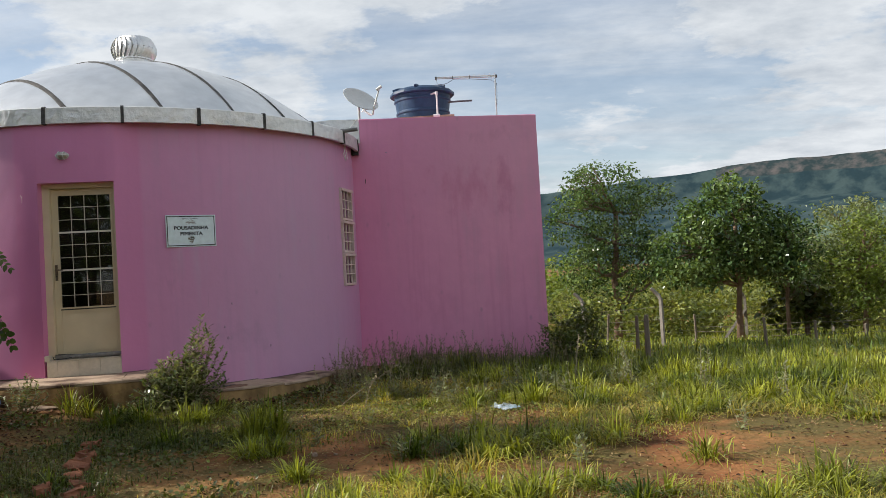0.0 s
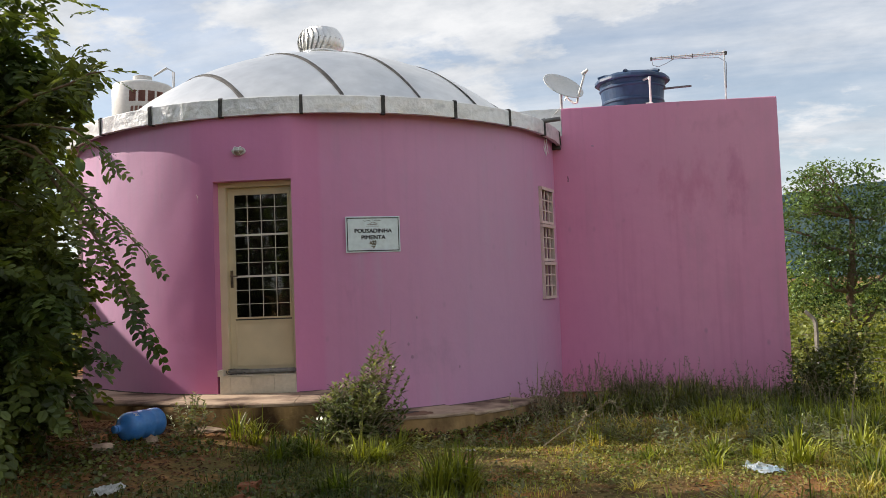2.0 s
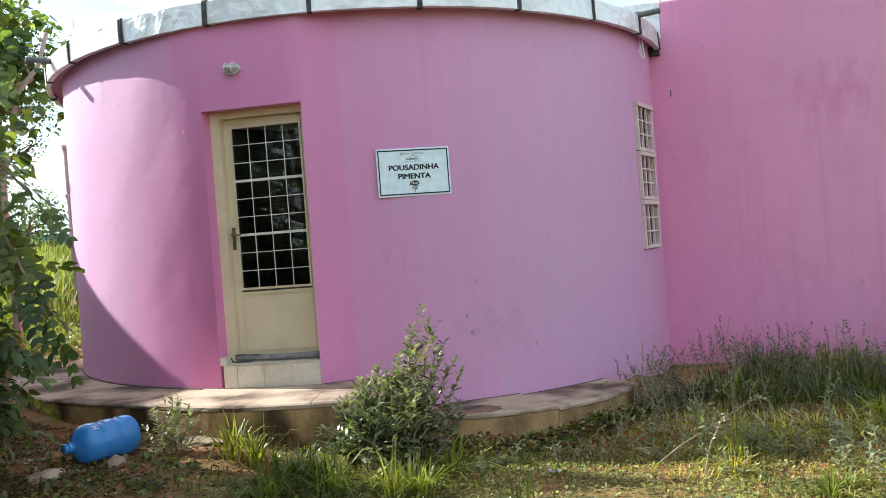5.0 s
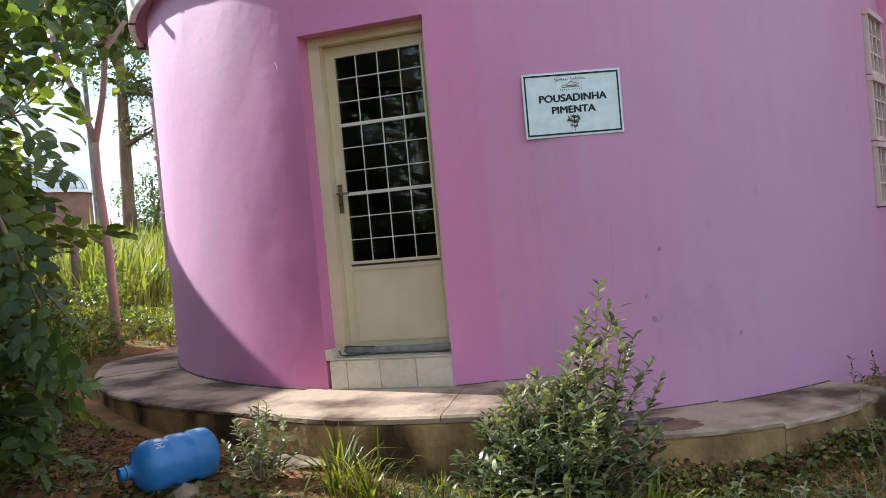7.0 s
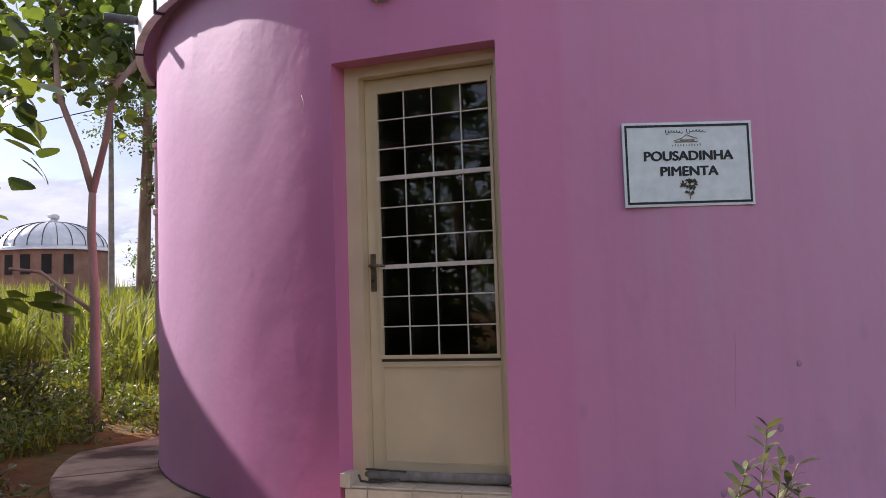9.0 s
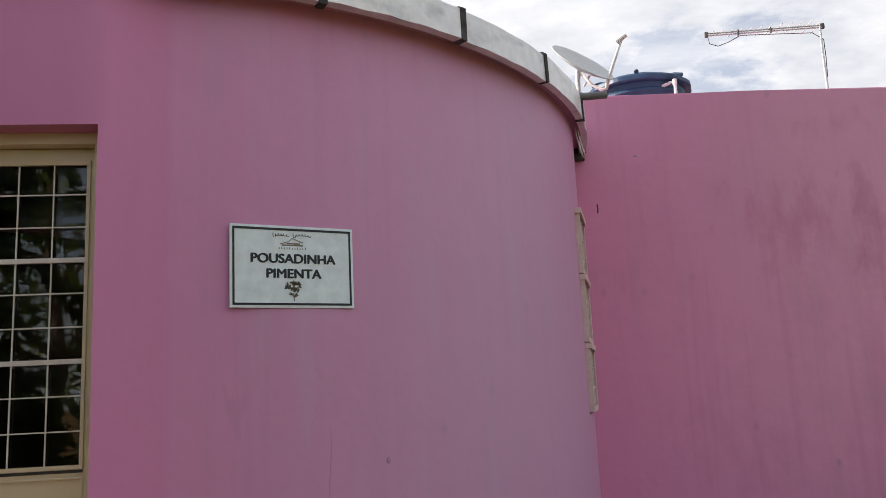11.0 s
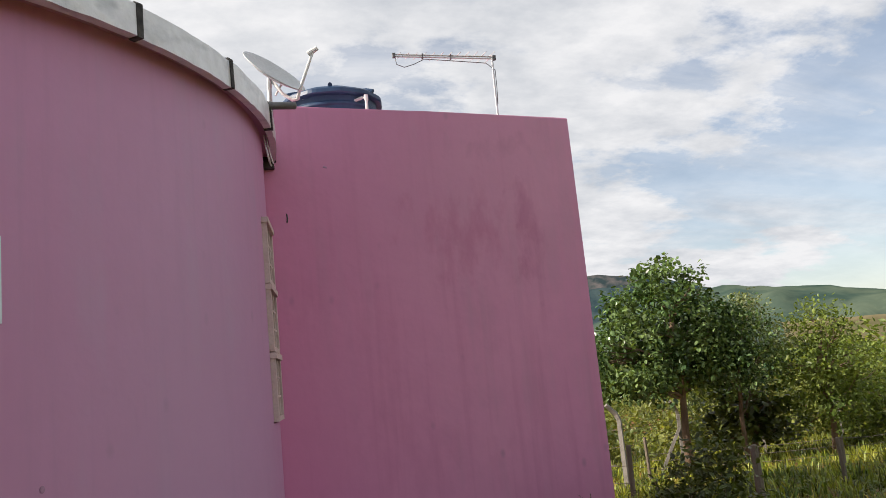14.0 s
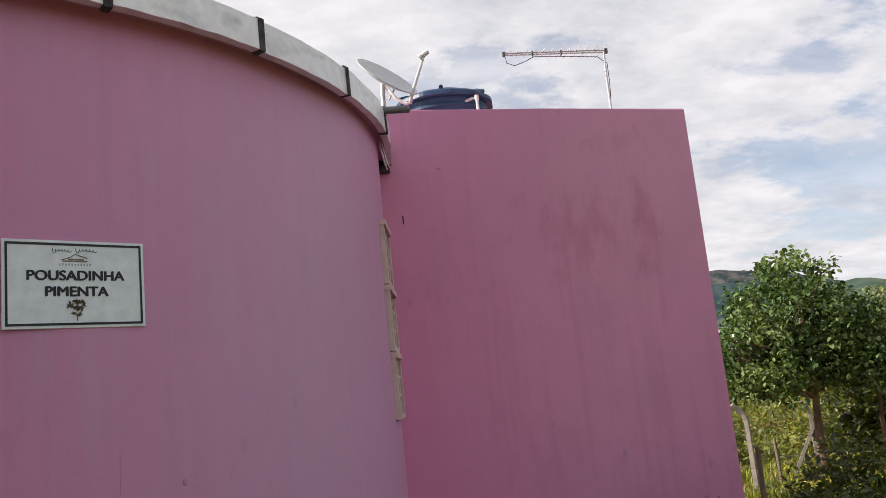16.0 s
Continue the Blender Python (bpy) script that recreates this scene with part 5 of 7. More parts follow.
def crown_points(rng, blobs, clumps, per, radius):
    """Leaf places in clumps that sit mostly in the outer half of the blobs. Returns the clumps and the places."""
    w = np.array([b[3] * b[4] * b[5] for b in blobs]) ** 0.67
    pick = rng.choice(len(blobs), clumps, p=w / w.sum())
    d = rng.normal(size=(clumps, 3))
    d /= np.linalg.norm(d, axis=1, keepdims=True)
    r = rng.uniform(0.35, 1.0, clumps) ** 0.6
    b = np.array(blobs)[pick]
    c = b[:, :3] + d * r[:, None] * b[:, 3:]
    p = np.repeat(c, per, 0) + np.clip(rng.normal(size=(clumps * per, 3)), -1.5, 1.5) * radius * np.array([1, 1, 0.7])
    return c, p


def limb(rng, a, b, r0, r1, n=5, sag=0.12):
    a, b = np.array(a, float), np.array(b, float)
    ln = np.linalg.norm(b - a)
    pts = [tuple(a + (b - a) * k / n + (rng.normal(size=3) * sag * ln * 0.4 * math.sin(math.pi * k / n) if 0 < k < n else 0)) for k in range(n + 1)]
    return pts, [r0 + (r1 - r0) * k / n for k in range(n + 1)]


def tree(name, label, base, trunk, blobs, clumps, per, radius, leaf, material, bark, seed, r0=0.09, shape=LEAF_V, droop=0.35, limbs=14, spray=None, joints=(), category="tree", group="", thin=(99.0, 1.0)):
    """base: foot on the ground; trunk: points above the foot; blobs: (x, y, z, rx, ry, rz) of the crown, from the foot; thin: above this height only a share of the clumps."""
    rng = np.random.default_rng(seed)
    x, y = base
    ob = thing(name, pose(x, y, ground_z(x, y) - 0.03), label, category, group)
    bm = bmesh.new()
    pts = [(0, 0, -0.15)] + list(trunk)
    add_tube(bm, pts, [r0 * (1.25 if k == 0 else 1 - 0.5 * k / len(pts)) for k in range(len(pts))], 10)
    c, p = crown_points(rng, blobs, clumps, per, radius)
    keep = (c[:, 2] < thin[0]) | (rng.random(len(c)) < thin[1])
    c, p = c[keep], p[np.repeat(keep, per)]
    order = rng.permutation(len(c))[:limbs]
    tops = np.array(list(joints) or list(trunk))
    loose = bool(joints)
    for k in order:
        lb = bmesh.new() if loose else bm
        s = tops[np.argmin(np.linalg.norm(tops - c[k] + np.array([0, 0, 0.5]), axis=1))]
        q, rr = limb(rng, s, c[k], r0 * 0.42, r0 * 0.10)
        add_tube(lb, q, rr, 6)
        near = c[np.argsort(np.linalg.norm(c - c[k], axis=1))[1:4]]
        for e in near:
            q2, rr2 = limb(rng, q[3], e, r0 * 0.16, r0 * 0.05, 3)
            add_tube(lb, q2, rr2, 5)
        if loose:
            part("limb", lb, bark, ob, smooth=True)
    part("trunk", bm, bark, ob, smooth=True)
    n = len(p)
    if spray is not None:
        spread_mesh("crown", spray[0], spray[1], p, turns(rng, n, droop, 0.8), leaf * rng.uniform(0.7, 1.25, n), material, ob)
    else:
        spread_mesh("crown", shape, FINE_F if len(shape) == 12 else LEAF_F, p, turns(rng, n, droop), leaf * rng.uniform(0.65, 1.3, n), material, ob)
    return ob


SPRAY = spray_template(5, True, 0.29)
SPRAY_PLAIN = spray_template(5, True, 0.30, False)

# near the round house, to the west
# the blob at (-0.6, -1.3) is out of view, added to block sky
tree("feathery_tree", "bushy tree with dark feathered compound leaves", (-5.9, 7.15), [(0.05, 0, 0.5), (0.0, 0.1, 1.2), (-0.1, 0.15, 2.2), (-0.2, 0.2, 3.0), (-0.3, 0.2, 3.8)],
     [(0.05, -0.1, 0.7, 0.80, 0.8, 0.6), (0.05, -0.05, 1.3, 0.85, 0.8, 0.8), (-0.05, 0.0, 2.0, 0.72, 0.68, 0.6), (-0.15, 0.0, 2.8, 0.72, 0.68, 0.7), (-0.35, 0.1, 3.55, 0.7, 0.75, 0.6), (-0.9, 0.2, 3.9, 0.7, 0.6, 0.5), (-0.9, -0.2, 2.4, 0.9, 0.9, 1.6), (0.55, 0.32, 0.7, 0.28, 0.25, 0.5), (-0.9, 0.9, 1.9, 0.7, 0.5, 0.7), (-0.6, -1.3, 1.5, 0.9, 0.8, 0.9), (0.35, 0.1, 2.35, 0.45, 0.5, 0.8), (0.45, 0.15, 3.35, 0.5, 0.5, 0.5), (0.35, 0.1, 3.85, 0.5, 0.5, 0.4), (0.5, 0.1, 1.75, 0.35, 0.4, 0.7)],
     760, 8, 0.14, 0.32, LEAF_FG, BARK, 11, 0.07, droop=0.40, limbs=30, spray=SPRAY_PLAIN, thin=(1.7, 0.42))


def drooping_branch(tree_name, pts, seed, leaf=0.30, step=0.075):
    """A bough from a tree that carries feathered leaves on both sides."""
    rng = np.random.default_rng(seed)
    ob = bpy.data.objects[tree_name]
    foot = np.array(ob.matrix_world.translation)
    loc = [np.array(p) - foot for p in pts]
    part("bough", tube_bm([tuple(p) for p in loc], [0.016 - 0.012 * k / (len(loc) - 1) for k in range(len(loc))], 6), BARK, ob, smooth=True)
    at, dirs = [], []
    for a, b in zip(loc, loc[1:]):
        d = b - a
        n = max(2, int(np.linalg.norm(d) / step))
        d = d / np.linalg.norm(d)
        for k in range(n):
            at.append(a + (b - a) * k / n)
            s = np.cross(d, (0, 0, 1.0)) * (1 if k % 2 else -1) + d * rng.uniform(0.5, 1.2) + np.array([0, 0, rng.uniform(-0.5, 0.15)])
            dirs.append(s / np.linalg.norm(s))
    at.append(loc[-1])
    dirs.append((loc[-1] - loc[-2]) / np.linalg.norm(loc[-1] - loc[-2]))
    d = np.array(dirs)
    up = np.stack([rng.normal(0, 0.35, len(d)), rng.normal(-0.4, 0.35, len(d)), np.ones(len(d))], 1)
    s = np.cross(d, up)
    s /= np.linalg.norm(s, axis=1, keepdims=True)
    spread_mesh("bough_foliage", SPRAY[0], SPRAY[1], np.array(at), np.stack([s, d, np.cross(s, d)], 2), leaf * rng.uniform(0.75, 1.2, len(d)), LEAF_FG, ob)


drooping_branch("feathery_tree", [(-5.5, 7.05, 2.9), (-5.03, 7.0, 2.70), (-4.72, 7.0, 2.33), (-4.47, 7.0, 2.01), (-4.25, 7.0, 1.66), (-4.11, 7.0, 1.41), (-4.03, 7.0, 1.28)], 3, 0.25, 0.065)
drooping_branch("feathery_tree", [(-5.6, 7.05, 3.0)] + [(-5.05, 7.0, 2.8), (-4.74, 7.0, 2.5), (-4.43, 7.0, 2.24), (-4.21, 7.0, 2.05), (-4.05, 7.0, 1.89)], 7, 0.24, 0.065)
drooping_branch("feathery_tree", [(-5.5, 7.05, 3.05), (-5.05, 7.0, 3.21), (-4.72, 7.0, 3.27), (-4.51, 7.0, 3.34), (-4.38, 7.0, 3.34)], 4)
drooping_branch("feathery_tree", [(-5.5, 7.05, 3.0), (-5.05, 7.0, 2.98), (-4.68, 7.0, 2.90), (-4.47, 7.0, 2.75), (-4.35, 7.0, 2.65)], 5, 0.24)
tree("broad_leaf_tree", "young tree with broad round yellow-green leaves", (-6.95, 8.1), [(0, 0, 0.8), (0.05, 0, 1.6), (0.1, 0.05, 2.4), (0.15, 0.1, 3.0)],
     [(0.75, 0.15, 2.35, 0.55, 0.45, 0.5), (0.55, 0.1, 2.95, 0.6, 0.45, 0.45), (-0.2, -0.1, 3.3, 0.6, 0.4, 0.4), (-0.6, 0.0, 1.9, 0.5, 0.4, 0.6)],
     90, 8, 0.17, 0.125, LEAF_BROAD, BARK_RED, 12, 0.04, DISC_V, 0.6, limbs=22)
tree("forked_tree", "slender reddish forked tree beside the apron", (-9.25, 11.4), [(0.08, -0.03, 0.6), (0.03, 0, 1.3), (-0.02, 0.0, 1.9), (0.0, 0.0, 2.35)],
     [(-0.7, 0.3, 3.9, 0.8, 0.6, 0.5), (0.25, 0.3, 3.55, 0.45, 0.45, 0.5), (-1.3, 0.4, 4.4, 0.9, 0.7, 0.6), (-0.2, 0.3, 4.3, 0.6, 0.5, 0.5)],
     120, 10, 0.19, 0.13, LEAF_BROAD, BARK_RED, 13, 0.056, DISC_V, 0.55, limbs=9, joints=((-0.7, 0.1, 4.2), (0.36, 0.2, 3.5), (-0.6, 0.0, 4.0)))
fork = bpy.data.objects["forked_tree"]
rng = np.random.default_rng(5)
for pts, r in (([(0, 0, 2.3), (-0.12, -0.04, 2.7), (-0.36, -0.12, 3.3), (-0.6, 0.0, 4.0), (-0.7, 0.1, 4.2)], 0.036), ([(0, 0, 2.3), (0.14, 0.04, 2.8), (0.22, 0.07, 3.3), (0.42, 0.25, 3.65), (0.45, 0.4, 4.1)], 0.036), ([(0.0, 0, 1.15), (-0.25, -0.1, 1.35), (-0.5, -0.2, 1.55), (-0.85, -0.3, 1.6)], 0.022)):
    part("limb", tube_bm(pts, [r * (1 - 0.45 * k / len(pts)) for k in range(len(pts))], 8), BARK_RED, fork, smooth=True)
tree("roadside_tree", "tall old tree with a thick grey trunk", (-25.2, 25.2), [(0, 0, 2.0), (0.1, 0, 4.0), (0.0, 0.2, 6.0), (-0.1, 0.3, 8.0)],
     [(0.0, 0, 8.6, 2.2, 2.0, 1.5), (-1.0, 0.0, 7.0, 1.3, 1.2, 0.9), (1.1, 0.4, 6.3, 1.1, 1.0, 0.8), (0.9, 0.2, 4.6, 0.8, 0.7, 0.6), (1.6, 0.2, 5.4, 0.8, 0.7, 0.6)],
     260, 13, 0.30, 0.15, LEAF_B, BARK, 14, 0.25, limbs=18)
tree("far_field_tree", "round dark tree at the edge of the meadow", (-27.59, 28.42), [(0, 0, 0.9), (0.1, 0, 1.6)], [(0, 0, 2.4, 1.4, 1.4, 1.1), (0.9, 0, 1.8, 1.0, 1.0, 0.9), (-0.3, 0, 1.2, 1.1, 1.0, 0.8)], 150, 12, 0.3, 0.16, LEAF_B, BARK, 15, 0.15)

# beyond the annex, to the east
tree("fence_tree", "small dense tree with large deep green leaves by the fence", (7.25, 21.3), [(0.0, 0, 0.8), (0.05, 0.0, 1.5), (0.0, 0.05, 2.3), (0.05, 0, 3.2)],
     [(-0.2, 0, 3.2, 1.25, 1.2, 0.9), (-1.05, 0, 2.5, 1.1, 1.0, 0.9), (0.7, 0, 2.7, 0.95, 1.0, 0.75), (0.0, 0, 3.9, 0.75, 0.8, 0.55), (0.1, 0.1, 2.15, 1.0, 1.0, 0.4), (-1.15, -0.25, 1.85, 0.8, 0.8, 0.45), (0.95, -0.1, 2.2, 0.85, 0.9, 0.5)],
     540, 22, 0.15, 0.112, LEAF_B, BARK, 21, 0.085, ROUND_V * np.array([0.82, 1, 1]), 0.5, limbs=26)
tree("open_tree", "taller open tree with light green leaves", (5.2, 27.5), [(0.1, 0, 1.2), (0.0, 0, 2.2), (0.15, 0, 3.3), (0.2, 0, 4.4)],
     [(-0.2, 0, 5.3, 1.4, 1.3, 0.9), (-1.1, 0, 4.2, 1.1, 1.0, 0.9), (1.2, 0, 4.7, 0.9, 0.9, 0.7), (0.3, 0, 3.5, 1.5, 1.2, 0.8), (-0.9, 0, 2.6, 1.0, 1.0, 0.8), (1.0, 0, 2.6, 0.9, 0.9, 0.7), (0, 0, 1.6, 1.2, 1.0, 0.7)],
     380, 34, 0.21, 0.115, LEAF_B, BARK, 22, 0.13, limbs=26)
tree("leaning_scrub_tree", "grey-green spreading scrub tree", (9.9, 20.2), [(0.1, 0, 0.9), (-0.1, 0, 1.7), (0.2, 0, 2.6)],
     [(0.1, 0, 2.65, 0.55, 0.6, 0.55), (-0.35, 0, 1.9, 0.65, 0.7, 0.5), (0.5, 0, 1.8, 0.75, 0.8, 0.6), (0.2, 0.1, 1.0, 0.8, 0.8, 0.5)], 230, 22, 0.20, 0.10, LEAF_A, BARK, 23, 0.06)
tree("leaning_scrub_tree", "mixed green and brown scrub tree beside the fence tree", (8.35, 20.9), [(0, 0, 1.0), (0.1, 0, 1.9), (0.1, 0, 2.7)],
     [(0.1, 0, 2.7, 0.8, 0.8, 0.7), (-0.3, 0, 2.0, 0.8, 0.8, 0.6), (0.5, 0, 1.9, 0.8, 0.8, 0.6)], 190, 20, 0.19, 0.10, LEAF_B, BARK, 24, 0.05)
tree("leaning_scrub_tree", "thin scrub tree with bare upper twigs", (12.4, 20.4), [(0, 0, 0.8), (0.1, 0, 1.4), (0.0, 0, 2.0)],
     [(0, 0, 1.1, 1.0, 1.0, 0.5), (0.5, 0, 1.4, 0.7, 0.7, 0.4), (-0.8, 0, 0.9, 0.8, 0.8, 0.5)], 220, 13, 0.22, 0.11, LEAF_A, BARK, 25, 0.08)
tree("dark_shrub_tree", "low dark leafy tree behind the fence", (9.1, 21.6), [(0, 0, 0.6), (0.1, 0, 1.0)], [(0, 0, 1.2, 0.75, 0.8, 0.5), (-0.5, 0, 0.9, 0.6, 0.6, 0.4), (0.5, 0, 0.8, 0.6, 0.6, 0.4)], 90, 11, 0.2, 0.16, LEAF_DARK, BARK, 26, 0.07, ROUND_V)
tree("grey_green_tree", "spreading grey-green tree beyond the fence", (12.7, 27.1), [(0.1, 0, 1.0), (-0.1, 0, 2.0), (0.1, 0, 2.6), (0.2, 0, 3.3)],
     [(0.3, 0, 3.8, 1.1, 1.1, 0.6), (-0.9, 0, 2.9, 0.9, 0.9, 0.6), (1.0, 0, 3.1, 1.2, 1.1, 0.7), (0.1, 0, 2.2, 1.3, 1.2, 0.6), (-0.7, 0, 1.5, 0.9, 0.9, 0.6)], 290, 26, 0.21, 0.12, LEAF_GREY, BARK, 27, 0.12)
# behind the viewer: these show in the door's glass; those at y >= 2 are added for shade
for k, (x, y) in enumerate(((-1.2, -5.5), (3.6, -4.2), (-5.5, -4.0), (7.5, 0.5), (0.8, -9.0), (-10.3, 2.4), (1.2, -3.0), (-3.4, -4.4), (5.6, -1.5), (-5.6, 2.0))):
    tree("offscreen_yard_tree", "leafy yard tree out of view, for reflection and shade", (x, y), [(0, 0, 1.0), (0.1, 0, 2.0), (0, 0.1, 3.0)],
         [(0, 0, 3.2, 1.9, 1.8, 1.2), (-1.2, 0, 2.5, 1.2, 1.2, 0.9), (1.2, 0.2, 2.7, 1.3, 1.2, 0.9), (0, 0, 4.4, 1.6, 1.5, 1.0)], 120, 8, 0.32, 0.2, LEAF_FG, BARK, 40 + k, 0.12, group="yard trees")

# two low trees out of view, added to deepen the shade to the west
tree("offscreen_yard_tree", "low dense tree west of the path, out of view, added for shade", (-8.7, 6.5), [(0, 0, 0.6), (0.1, 0, 1.2)], [(0, 0, 1.4, 1.3, 1.0, 0.9), (0.3, 0.2, 2.1, 0.9, 0.8, 0.6)], 150, 10, 0.25, 0.2, LEAF_FG, BARK, 60, 0.09, group="yard trees")
tree("offscreen_yard_tree", "low dense tree by the feathery tree, out of view, added for shade", (-6.6, 5.2), [(0, 0, 0.6), (0.1, 0, 1.2)], [(0, 0, 1.2, 1.2, 0.9, 0.8), (0.9, -0.3, 0.9, 0.8, 0.7, 0.6)], 150, 10, 0.25, 0.2, LEAF_FG, BARK, 59, 0.08, group="yard trees")


def scrub_belt():
    """Thickets that close the view beyond the fence."""
    rng = np.random.default_rng(31)
    places = []
    for k in range(175):
        az = radians(rng.uniform(-2, 66))
        r = rng.uniform(23.5, 62)
        x, y = r * math.sin(az), r * math.cos(az)
        if (x - 7.2) ** 2 + (y - 21.3) ** 2 < 6 or x < -0.5:
            continue
        h = rng.uniform(0.7, 1.7) * (0.8 + r / 110)
        g = ground_z(x, y)
        m = int(520 * h)
        d = rng.normal(size=(m, 3))
        d /= np.linalg.norm(d, axis=1, keepdims=True)
        d *= rng.uniform(0.5, 1.05, m)[:, None] ** 0.5
        places.append(np.array([x, y, g + h * 0.5]) + d * np.array([h * 0.85, h * 0.85, h * 0.6]))
    p = np.concatenate(places)
    n = len(p)
    tagged(spread_mesh("scrub_thicket", LEAF_V, LEAF_F, p, turns(rng, n, 0.2), rng.uniform(0.09, 0.21, n), LEAF_C), "olive green scrub thicket beyond the fence", "scrub", kind="stuff")
    places, sizes = [], []
    for k in range(430):
        az = radians(rng.uniform(-3, 75))
        r = rng.uniform(60, 260)
        x, y = r * math.sin(az), r * math.cos(az)
        g = ground_z(x, y)
        h = rng.uniform(2.2, 5.0)
        m = 340 if r < 130 else 130
        d = rng.normal(size=(m, 3))
        d /= np.linalg.norm(d, axis=1, keepdims=True)
        d *= rng.uniform(0.6, 1.05, m)[:, None] ** 0.5
        sizes.append(rng.uniform(0.004, 0.0095, m) * r)
        places.append(np.array([x, y, g + h * 0.45]) + d * np.array([h, h, h * 0.55]))
    p = np.concatenate(places)
    n = len(p)
    tagged(spread_mesh("far_woods", LEAF_V, LEAF_F, p, turns(rng, n, 0.1), np.concatenate(sizes), LEAF_A), "distant green woods in the valley", "woods", kind="stuff")


scrub_belt()


# ---- grass and weeds ----
def blades(name, label, p, h, material, rng, width=0.006, lean=0.35, category="grass"):
    """Bent blades rooted at p (n x 3), h high."""
    n = len(p)
    az = rng.uniform(0, 2 * np.pi, n)
    b = np.abs(rng.normal(0, lean, n))
    d = np.stack([np.cos(az), np.sin(az), np.zeros(n)], 1)
    s = np.stack([-np.sin(az), np.cos(az), np.zeros(n)], 1) * (width * (0.7 + 0.6 * rng.random(n)))[:, None]
    up = np.array([0, 0, 1.0])
    hh = np.asarray(h)[:, None]
    root = p - up * 0.02
    mid = p + up * hh * 0.55 + d * hh * (b * 0.35)[:, None]
    tip = p + up * hh * np.clip(1 - 0.45 * b, 0.25, 1)[:, None] + d * hh * b[:, None]
    v = np.stack([root - s, root + s, mid - s * 0.8, mid + s * 0.8, tip], 1).reshape(-1, 3)
    o = (np.arange(n) * 5)[:, None]
    quads = (o + np.array([[0, 1, 3, 2]])).tolist()
    tris = (o + np.array([[2, 3, 4]])).tolist()
    tagged(mesh_object(name, v.tolist(), quads + tris, material), label, category, kind="stuff")


def on_ground(xy):
    return np.array([(x, y, ground_z(x, y)) for x, y in xy])


def free(x, y):
    """Off the house, the apron and the annex."""
    dx, dy = x - CX, y - CY
    r = math.hypot(dx, dy)
    deg = math.degrees(math.atan2(dy, dx))
    if r < (4.40 if deg < -61 or deg > -20 else 4.175):
        return False
    return not (-1.9 < x < 1.56 and 13.38 < y < 18)


def bare(x, y):
    """Bare earth: trodden patches in front of the house."""
    v = 0.65 * noise.noise((x * 0.55, y * 0.75, 9.0)) + 0.35 * noise.noise((x * 1.7, y * 1.9, 3.0))
    for px, py, rx, ry in ((1.8, 6.0, 0.85, 0.60), (-0.2, 7.55, 0.75, 0.40), (-1.2, 6.3, 0.7, 0.45), (-2.6, 6.6, 0.6, 0.6), (-2.1, 5.8, 0.5, 0.35), (3.0, 5.6, 0.8, 0.4), (2.4, 7.0, 0.5, 0.35), (3.6, 6.6, 1.2, 0.25), (-4.9, 7.6, 1.0, 0.8), (-1.7, 5.0, 0.5, 0.35), (-5.6, 9.0, 1.3, 0.5)):
        v += 0.8 * math.exp(-((x - px) / rx) ** 2 - ((y - py) / ry) ** 2)
    return v


def sample(rng, n, x0, x1, y0, y1, keep):
    out = []
    while len(out) < n:
        for x, y in zip(rng.uniform(x0, x1, 4000), rng.uniform(y0, y1, 4000)):
            if free(x, y) and rng.random() < keep(x, y):
                out.append((x, y))
                if len(out) == n:
                    break
    return out


def tussocks(name, label, centres, per, radius, h0, h1, material, rng, width=0.006, arch=1.0):
    """Clumps of broad arching blades that fan out from each centre."""
    p, out, hh = [], [], []
    for x, y in centres:
        s = rng.uniform(0.65, 1.25)
        m = int(per * s)
        a, r = rng.uniform(0, 6.283, m), radius * s * np.abs(rng.normal(0, 0.5, m))
        for q, d in zip(a, r):
            gx, gy = x + d * math.cos(q), y + d * math.sin(q)
            if free(gx, gy):
                p.append((gx, gy, ground_z(x, y) - 0.015))
                q2 = q + rng.normal(0, 0.7)
                out.append((math.cos(q2), math.sin(q2), 0.0))
                hh.append(rng.uniform(h0, h1) * s)
    p, d, hh = np.array(p), np.array(out), np.array(hh)[:, None]
    n = len(p)
    b = (arch * np.abs(rng.normal(0.55, 0.35, n)))[:, None]
    side = np.stack([-d[:, 1], d[:, 0], np.zeros(n)], 1) * (width * rng.uniform(0.6, 1.35, n))[:, None]
    up = np.array([0, 0, 1.0])
    rows = []
    for t, w in ((0.0, 0.7), (0.34, 1.0), (0.68, 0.75)):
        c = p + up * hh * (t - 0.42 * b * t * t) + d * hh * b * t ** 1.6
        rows += [c - side * w, c + side * w]
    tip = p + up * hh * np.clip(1 - 0.62 * b, 0.12, 1) + d * hh * b * 1.05
    v = np.stack(rows + [tip], 1).reshape(-1, 3)
    o = (np.arange(n) * 7)[:, None]
    faces = (o + np.array([[0, 1, 3, 2]])).tolist() + (o + np.array([[2, 3, 5, 4]])).tolist() + (o + np.array([[4, 5, 6]])).tolist()
    tagged(mesh_object(name, v.tolist(), faces, material), label, "grass", kind="stuff")


